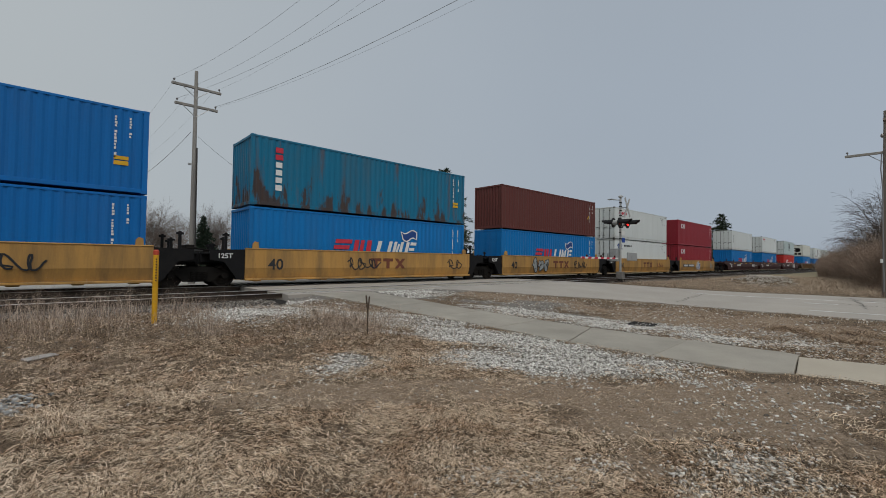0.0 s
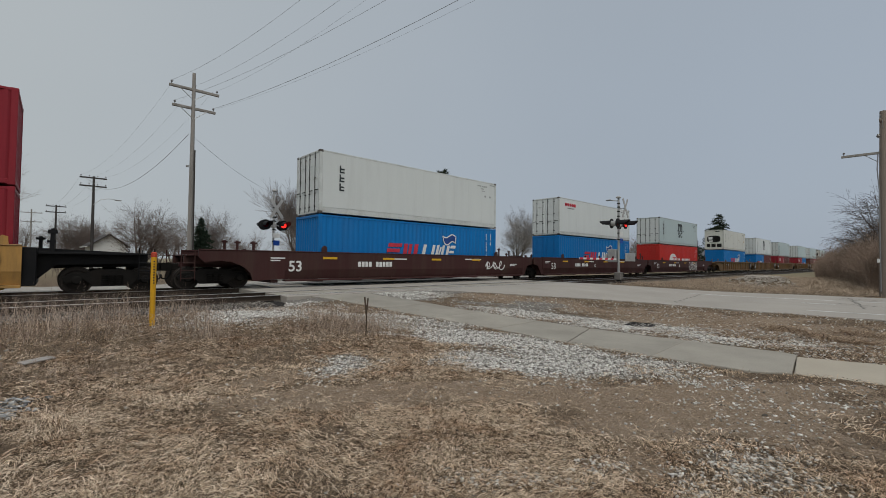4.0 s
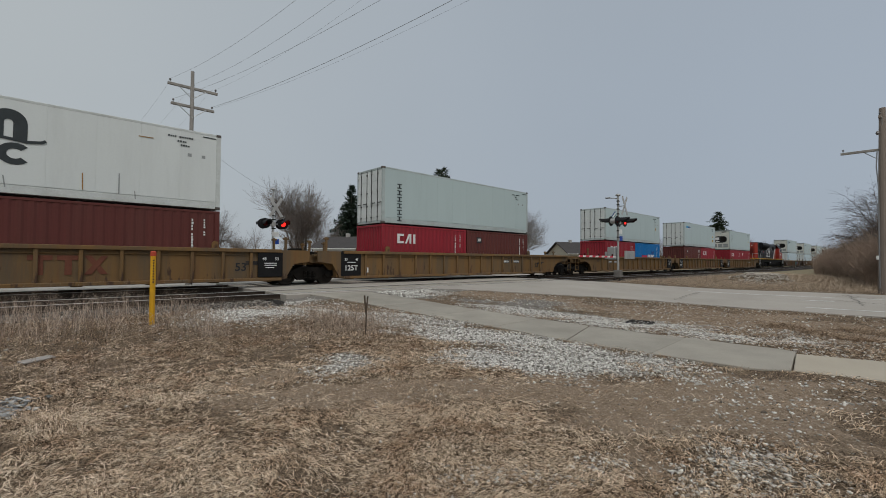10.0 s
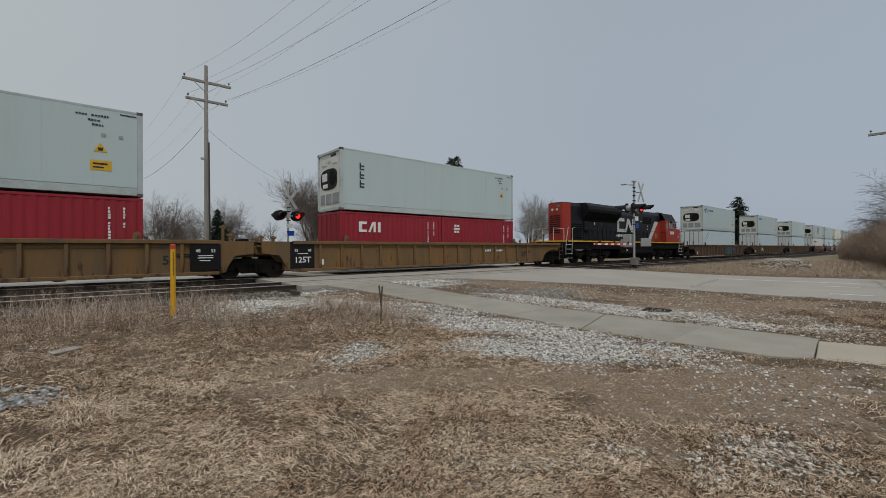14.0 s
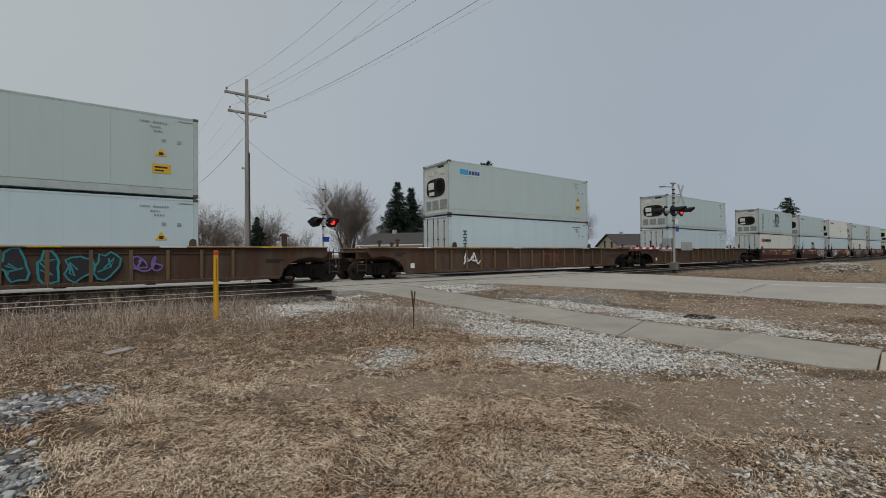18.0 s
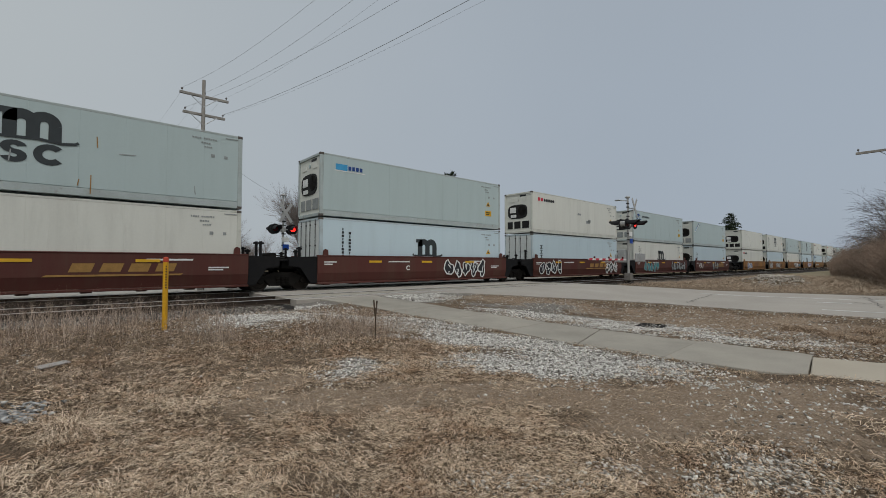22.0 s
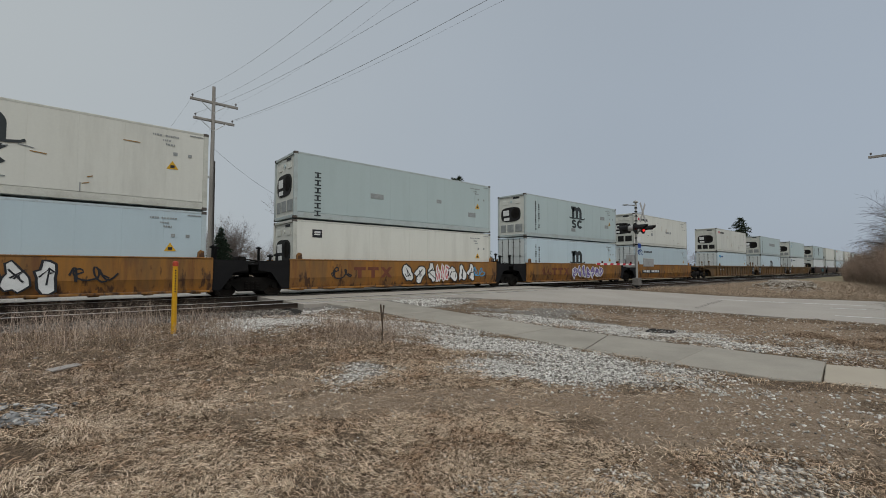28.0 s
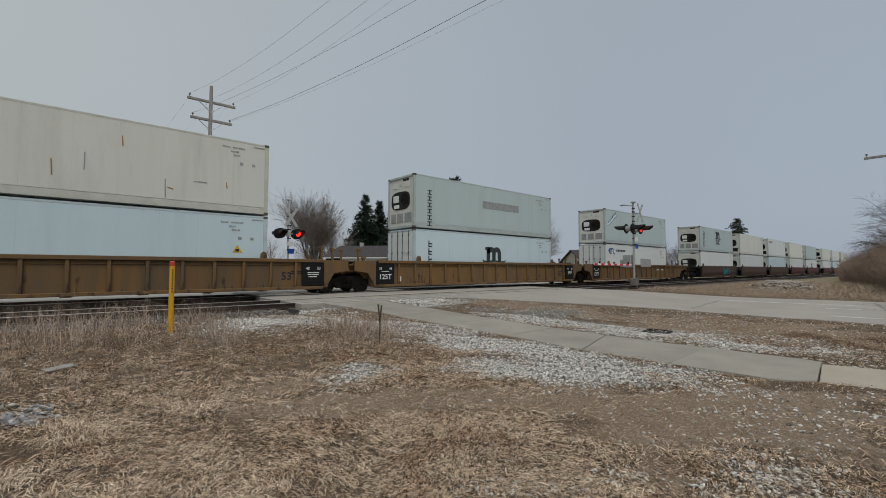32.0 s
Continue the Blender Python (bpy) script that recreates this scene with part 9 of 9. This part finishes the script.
def swathe(name, x, y, a, length, width, rise, seed, material, label, category="dry grass", curl=1.0):
    """Arching blades of three pieces each: they leave the ground in direction a at the angle rise and bow over."""
    rs = np.random.RandomState(seed)
    n = len(x)
    z = ground_z(x, y)
    p = np.stack([x, y, z - 0.003], 1)
    el, az = rise.copy(), a.copy()
    pts = [p]
    lift = 0.004 + 0.02 * rs.random_sample(n)
    for k, share in enumerate((0.36, 0.34, 0.30)):
        d = np.stack([np.cos(az) * np.cos(el), np.sin(az) * np.cos(el), np.sin(el)], 1)
        p = p + d * (length * share)[:, None]
        p[:, 2] = np.maximum(p[:, 2], z + lift * (1.0 if k < 2 else 0.4))
        pts.append(p.copy())
        el = el - curl * rs.uniform(0.35, 1.05, n)
        az = az + rs.normal(0, 0.28, n)
    s = np.stack([-np.sin(a), np.cos(a), rs.normal(0, 0.45, n)], 1)
    s /= np.linalg.norm(s, axis=1)[:, None]
    v = np.stack([q for i, pt in enumerate(pts) for q in (pt - s * (width * (0.8, 1.0, 0.75, 0.15)[i])[:, None], pt + s * (width * (0.8, 1.0, 0.75, 0.15)[i])[:, None])], 1).reshape(-1, 3)
    b = np.arange(n)[:, None] * 8
    f = np.concatenate([b + np.array([0, 1, 3, 2]), b + np.array([2, 3, 5, 4]), b + np.array([4, 5, 7, 6])], 1).reshape(-1, 4)
    return tagged(new(name, big_mesh(name, v, f, material)), label, category, kind="stuff")


def comb(x, y):
    """The way in which the dead grass has been pressed down."""
    return 7.5 * value_noise(x, y, 0.55, 8) + 2.2 * value_noise(x, y, 2.1, 18)


rs = np.random.RandomState(2)
# crumbs of straw and earth over everything that is not paved
x, y = fan(rs, 620000, 0.5, 12.5, 1.05)
patchy = smooth01(0.26, 0.58, 0.5 * value_noise(x, y, 0.9, 3) + 0.3 * value_noise(x, y, 2.6, 4) + 0.2 * value_noise(x, y, 6.0, 5))
keep = off_paving(x, y) & (rs.random_sample(len(x)) < (1 - 0.94 * gravel_at(x, y)) * (1 - 0.55 * soil_at(x, y)) * (0.30 + 0.70 * patchy) * holes(x, y)) & (y < 12.0)
x, y = x[keep], y[keep]
dist = np.hypot(x, y)
litter("straw_litter", x, y, (0.008 + 0.032 * rs.random_sample(len(x)) ** 2.0) * (0.75 + dist * 0.06), rs.uniform(0.0008, 0.0019, len(x)) * (0.8 + dist * 0.15), 3, STRAW, "matted brown and pale dry straw litter on the verge")


def tufts(n, r0, r1, per, spread, lo, hi, wide, seed, material, name, label, rise=(0.25, 0.85), power=1.0, floor=0.12, curl=1.0):
    """Clumps of dead grass, thick where the verge is matted and thin on earth and gravel."""
    rs = np.random.RandomState(seed)
    cx, cy = fan(rs, n, r0, r1, power)
    field = smooth01(0.30, 0.56, 0.45 * value_noise(cx, cy, 0.8, 3) + 0.35 * value_noise(cx, cy, 2.4, 4) + 0.2 * value_noise(cx, cy, 5.5, 5))
    bare = np.clip(1.25 * soil_at(cx, cy), 0, 1)
    dry = (1 - np.clip(1.3 * gravel_at(cx, cy), 0, 1)) * (1 - 0.93 * bare) * (1 - 0.75 * smooth01(3.2, 5.2, cx - 0.35 * cy))
    ok = off_paving(cx, cy) & (cy < 12.0) & (rs.random_sample(n) < dry * (floor + (1 - floor) * field))
    cx, cy = cx[ok], cy[ok]
    size = rs.uniform(0.55, 1.35, len(cx))
    pick = np.repeat(np.arange(len(cx)), rs.poisson(per * size ** 1.5))
    m = len(pick)
    off = rs.normal(0, 1, (m, 2)) * (spread * size[pick])[:, None]
    x, y = cx[pick] + off[:, 0], cy[pick] + off[:, 1]
    out = np.arctan2(off[:, 1], off[:, 0])
    lay = comb(cx, cy)[pick] + rs.normal(0, 0.45, m)
    a = np.where(rs.random_sample(m) < 0.40, out, lay)
    ok = off_paving(x, y)
    x, y, a, pick = x[ok], y[ok], a[ok], pick[ok]
    m, dist = len(x), np.hypot(x, y)
    ln = rs.uniform(lo, hi, m) * size[pick]
    swathe(name, x, y, a, ln, wide * rs.uniform(0.55, 1.35, m) * (0.72 + 0.13 * dist), rs.uniform(rise[0], rise[1], m), seed + 1, material, label, curl=curl)


tufts(7600, 0.7, 4.8, 22, 0.042, 0.05, 0.12, 0.0021, 310, STRAW, "dry_grass", "matted clumps of pale dead grass bowed over the verge", (0.1, 0.75), floor=0.12)
tufts(9000, 0.7, 4.8, 12, 0.055, 0.045, 0.11, 0.0019, 320, STRAW_P, "dry_grass", "bleached straw lying in swathes", (0.02, 0.45), curl=0.6, floor=0.12)
tufts(7200, 4.2, 8.8, 17, 0.060, 0.07, 0.16, 0.0021, 330, STRAW, "dry_grass", "brown and pale clumps of dead grass", (0.12, 0.8), floor=0.12)
tufts(4800, 4.2, 8.8, 13, 0.08, 0.06, 0.14, 0.0019, 340, STRAW_P, "dry_grass", "bleached straw lying in swathes", (0.02, 0.5), curl=0.6)
tufts(6000, 7.5, 12.6, 13, 0.09, 0.10, 0.22, 0.0017, 350, STRAW_D, "dry_grass", "rough brown grass towards the tracks", (0.2, 0.9), curl=0.7)

# single tussocks that droop over: place, radius, number of blades, length
for k, (cx, cy, rr, n, ln) in enumerate(((0.05, 5.42, 0.34, 1900, 0.26), (-1.19, 5.36, 0.20, 700, 0.20), (-0.41, 4.50, 0.26, 700, 0.15), (0.22, 3.66, 0.30, 900, 0.15), (1.07, 5.56, 0.34, 700, 0.16), (0.75, 6.05, 0.3, 420, 0.16),
                                         (-0.1, 4.0, 0.26, 520, 0.14), (0.9, 3.1, 0.26, 480, 0.13), (13.3, 1.3, 0.45, 900, 0.30), (14.0, 2.2, 0.5, 800, 0.30), (13.0, 0.7, 0.5, 800, 0.30), (14.6, 0.8, 0.5, 800, 0.3))):
    off = rs.normal(0, rr * 0.42, (n, 2))
    lay = comb(np.array([cx]), np.array([cy]))[0]
    a = np.where(rs.random_sample(n) < 0.6, np.arctan2(off[:, 1], off[:, 0]), lay) + rs.normal(0, 0.6, n)
    swathe("grass_tussock", cx + off[:, 0], cy + off[:, 1], a, ln * rs.uniform(0.5, 1.15, n), rs.uniform(0.0012, 0.0032, n) * (1 if cx < 9 else 1.6), rs.uniform(0.15, 1.05, n), 400 + k, STRAW_P if cx < 9 else STRAW_D,
           "bleached drooping tussock of dead grass" if cx < 9 else "brown drooping tussock by the footpath", curl=1.35)

# tall weeds along the ballast and round the post
x = rs.uniform(-8.0, 6.6, 30000); y = 6.7 + 5.1 * rs.random_sample(30000) ** 0.8
keep = (rs.random_sample(len(x)) < 1 - 0.86 * smooth01(10.3, 11.1, y)) & (rs.random_sample(len(x)) < 1 - 0.96 * blob(x, y, 3.6, 9.9, 1.25, 1.9, 0.0)) & (rs.random_sample(len(x)) < (1 - 0.85 * gravel_at(x, y))) & (rs.random_sample(len(x)) < 0.25 + 0.75 * smooth01(-0.2, 0.8, wave(x, y, 0.9, 0.9) + 0.6 * wave(x, y, 3.3, 0.2))) & (rs.random_sample(len(x)) < 1 - 0.75 * smooth01(3.4, 6.0, x) * (1 - smooth01(0.2, 1.0, 1.6 - np.abs(x - 5.2))))
x, y = x[keep], y[keep]
blades("dry_weeds", x, y, (0.12 + 0.46 * rs.random_sample(len(x)) ** 1.9) * (0.55 + 0.45 * smooth01(9.0, 10.4, y)) * (1 - 0.4 * smooth01(2.2, 3.2, x)), rs.uniform(0.0014, 0.003, len(x)), 0.42, 9, WEED, "tall thin dry weeds beside the tracks", "dry weeds", 0.7)
cx = rs.uniform(-7.5, 2.3, 90); cy = 7.4 + 4.7 * rs.random_sample(90) ** 0.6; pick = rs.randint(0, 90, 3400)
x = cx[pick] + rs.normal(0, 0.20, 3400); y = np.minimum(cy[pick] + rs.normal(0, 0.2, 3400), 12.1)
blades("weed_stems", x, y, rs.uniform(0.35, 0.95, len(x)), rs.uniform(0.0020, 0.0038, len(x)), 0.26, 19, WEED, "tall bleached weed stems by the ballast", "dry weeds", 0.6)
x = rs.normal(4.9, 0.75, 2600); y = rs.normal(8.6, 0.9, 2600)
blades("dry_weeds", x, y, rs.uniform(0.10, 0.40, len(x)), rs.uniform(0.002, 0.004, len(x)), 0.42, 29, WEED, "reddish dry weeds at the end of the gravel", "dry weeds", 0.7)
# rough verge beyond the road
x = rs.uniform(9.3, 20.0, 110000); y = rs.uniform(-1.0, 12.0, 110000)
keep = off_paving(x, y) & (rs.random_sample(len(x)) < (1 - 0.9 * gravel_at(x, y)) * (0.25 + 0.75 * smooth01(-0.5, 0.8, wave(x, y, 1.3, 0.7) + 0.5 * wave(x, y, 4.1, 1.7))))
x, y = x[keep], y[keep]
litter("straw_litter", x, y, rs.uniform(0.015, 0.055, len(x)), rs.uniform(0.0018, 0.0042, len(x)), 13, STRAW_D, "thin brown straw litter between footpath and road")
x = rs.uniform(24.0, 64.0, 60000); y = -1.0 + 13.0 * rs.random_sample(60000)
ok = (x > road_r(y) + 0.5) & (blob(x, y, 40.0, 7.35, 3.0, 1.6, -0.2, 0.9) < 0.25)
x, y = x[ok], y[ok]
blades("rough_grass", x, y, rs.uniform(0.12, 0.42, len(x)) * (1 + 1.3 * smooth01(9.0, 2.0, y) * smooth01(33, 40, x)), rs.uniform(0.0025, 0.006, len(x)), 0.66, 39, ROUGH, "rough dry grass beyond the road", "dry grass", 0.7)
x = rs.uniform(9.2, 17.2, 30000); y = rs.uniform(-1.0, 12.0, 30000)
keep = off_paving(x, y) & (rs.random_sample(len(x)) < (1 - 0.9 * gravel_at(x, y)) * (0.25 + 0.75 * smooth01(-0.5, 0.8, wave(x, y, 0.8, 1.7))))
x, y = x[keep], y[keep]
blades("verge_straw", x, y, rs.uniform(0.03, 0.10, len(x)), rs.uniform(0.003, 0.006, len(x)), 0.85, 49, STRAW_D, "thin dry grass between footpath and road")


def stones(name, x, y, size, seed, material, label, sink=0.25, category="gravel", flat=1.0):
    """Angular chips: squashed, jittered octahedra with cut corners."""
    rs = np.random.RandomState(seed)
    n = len(x)
    t = np.array([(1, 0, 0), (0, 1, 0), (-1, 0, 0), (0, -1, 0), (0.55, 0.55, 0.62), (-0.55, 0.5, 0.66), (-0.5, -0.6, 0.6), (0.6, -0.5, 0.64), (0, 0, -0.7)], float)
    f = np.array([(0, 1, 4), (1, 2, 5), (2, 3, 6), (3, 0, 7), (1, 5, 4), (2, 6, 5), (3, 7, 6), (0, 4, 7), (4, 5, 6), (4, 6, 7), (0, 8, 1), (1, 8, 2), (2, 8, 3), (3, 8, 0)])
    v = t[None] * (1 + rs.normal(0, 0.22, (n, 9, 1))) + rs.normal(0, 0.12, (n, 9, 3))
    v *= np.stack([rs.uniform(0.7, 1.3, n), rs.uniform(0.6, 1.1, n), rs.uniform(0.5, 0.95, n) * flat], 1)[:, None]
    v *= size[:, None, None]
    a, b = rs.uniform(0, 2 * np.pi, n), rs.normal(0, 0.45, n)
    ca, sa, cb, sb = np.cos(a)[:, None], np.sin(a)[:, None], np.cos(b)[:, None], np.sin(b)[:, None]
    X, Y, Z = v[..., 0], v[..., 1], v[..., 2]
    Y, Z = Y * cb - Z * sb, Y * sb + Z * cb
    X, Y = X * ca - Y * sa, X * sa + Y * ca
    z0 = ground_z(x, y) + size * (0.45 - sink)
    v = np.stack([X + x[:, None], Y + y[:, None], Z + z0[:, None]], 2).reshape(-1, 3)
    ff = (f[None] + (np.arange(n) * 9)[:, None, None]).reshape(-1, 3)
    return tagged(new(name, big_mesh(name, v, ff, material)), label, category, kind="stuff")


x, y = fan(rs, 400000, 0.6, 13.5, 0.92)
g_ = gravel_at(x, y)
keep = off_paving(x, y) & (rs.random_sample(len(x)) < g_ ** 1.1 + 0.005 + 0.008 * soil_at(x, y) + 0.10 * smooth01(9, 10, x)) & ((y < 12.0) | ((x > 5.0) & (y < 13.35))) & ~((x < 0.4) & (y < 7.5) & (y > 3.4))
x, y = x[keep], y[keep]
d_ = np.hypot(x, y)
stones("gravel", x, y, (0.008 + 0.013 * rs.random_sample(len(x)) ** 1.3) * (0.72 + 0.055 * d_), 61, PEBBLE, "pale crushed limestone gravel beside the footpath")
x = rs.uniform(-2.6, 0.0, 5200); y = rs.uniform(5.0, 7.1, 5200)
ok = rs.random_sample(len(x)) < blob(x, y, -1.20, 6.10, 1.05, 0.68, 0.0, 0.4)
x, y = x[ok], y[ok]
x2 = rs.normal(-0.74, 0.11, 420); y2 = rs.normal(4.30, 0.24, 420)
x, y = np.concatenate([x, x2]), np.concatenate([y, y2])
stones("stone_heap", x, y, (0.016 + 0.032 * rs.random_sample(len(x)) ** 1.4), 62, COBBLE, "loose blue-grey and white stones heaped in the grass", 0.1, "stones", 0.8)
x = np.concatenate([rs.uniform(-14, 4.9, 15000), rs.uniform(22.9, 60, 5000)]); y = 11.75 + rs.random_sample(len(x)) * 2.0
keep = rs.random_sample(len(x)) < 0.25 + 0.75 * smooth01(11.8, 12.6, y)
x, y = x[keep], y[keep]
ob = stones("ballast_stones", x, y, rs.uniform(0.018, 0.042, len(x)), 63, TRACKSTONE, "dirty grey ballast stones along the track edge", 0.2, "ballast")
co = np.empty(len(ob.data.vertices) * 3, np.float32); ob.data.vertices.foreach_get("co", co)
co = co.reshape(-1, 3)
lift = np.interp(co[:, 1], by, bz) - ground_z(co[:, 0], co[:, 1])
co[:, 2] += np.maximum(lift, 0).astype(np.float32)
ob.data.vertices.foreach_set("co", co.ravel())
x = rs.normal(40.0, 1.5, 5200); y = rs.normal(7.35, 0.75, 5200)
stones("stone_mound", x, y, rs.uniform(0.03, 0.075, len(x)), 64, island_material("weathered_stones", [(0.0, (0.27, 0.24, 0.205)), (1.0, (0.58, 0.53, 0.47))]), "low mound of broken stone beyond the road", 0.2, "stones")
x = rs.normal(9.6, 0.9, 3000); y = rs.uniform(11.2, 13.3, 3000)
ok = (x > path_r(y) + 0.05) & (x < road_l(y) - 0.1)
stones("gravel", x[ok], y[ok], rs.uniform(0.014, 0.032, int(ok.sum())), 67, PEBBLE, "pale limestone gravel between footpath and road at the crossing", 0.2)
x = rs.normal(3.9, 1.0, 3600); y = rs.normal(11.0, 0.85, 3600)
stones("gravel", x, y, rs.uniform(0.012, 0.03, len(x)), 65, PEBBLE, "pale limestone gravel spilt beside the tracks", 0.2)
x = rs.uniform(9.2, 19.5, 9000); y = rs.uniform(-1.0, 12.0, 9000)
keep = off_paving(x, y) & (rs.random_sample(len(x)) < 0.35 + 0.65 * smooth01(-0.3, 0.8, wave(x, y, 0.9, 2.7)))
x, y = x[keep], y[keep]
stones("gravel", x, y, 0.010 + 0.024 * rs.random_sample(len(x)) ** 2, 66, PEBBLE, "scattered pale stones between footpath and road", 0.2)



# ---------------------------------------------------------------- movement
RUN = [(0.0, 0.0), (1.0, 16.41), (2.0, 32.86), (3.0, 49.35), (5.5, 90.41), (7.0, 115.03), (8.0, 131.57), (9.0, 148.04), (10.0, 164.47), (11.0, 180.94), (12.0, 197.51), (13.0, 214.04), (14.0, 230.51), (15.0, 246.97), (15.5, 255.24), (17.5, 288.15), (18.0, 296.32), (19.0, 312.77), (20.0, 329.32), (21.0, 345.81), (22.0, 362.27), (23.0, 378.69), (24.0, 394.63), (25.0, 411.08), (28.0, 460.91), (29.0, 477.38), (30.0, 493.91), (31.0, 510.39), (32.0, 526.82)]    # seconds, metres run by the train


def run_at(t):
    for (t0, s0), (t1, s1) in zip(RUN, RUN[1:]):
        if t <= t1:
            return s0 + (s1 - s0) * (t - t0) / (t1 - t0)
    return RUN[-1][1]


def motions():
    for ob, u, y, z in MOVERS:
        walk(ob, [(t, pose(u - s, y, z)) for t, s in RUN])
    for group, r in ((WHEELS, R_WHEEL), (LOCO_WHEELS, 0.53)):
        if not group:
            continue
        rows = [(i / 30.0, pose(0, 0, 0, 0, 0, 0) @ Matrix.Rotation(-(run_at(i / 30.0) / r) % (2 * math.pi), 4, "Y")) for i in range(961)]
        walk(group[0], rows)
        act = group[0].animation_data
        for w in group[1:]:
            w.animation_data_create()
            w.animation_data.action = act.action
            w.animation_data.action_slot = act.action_slot


motions()
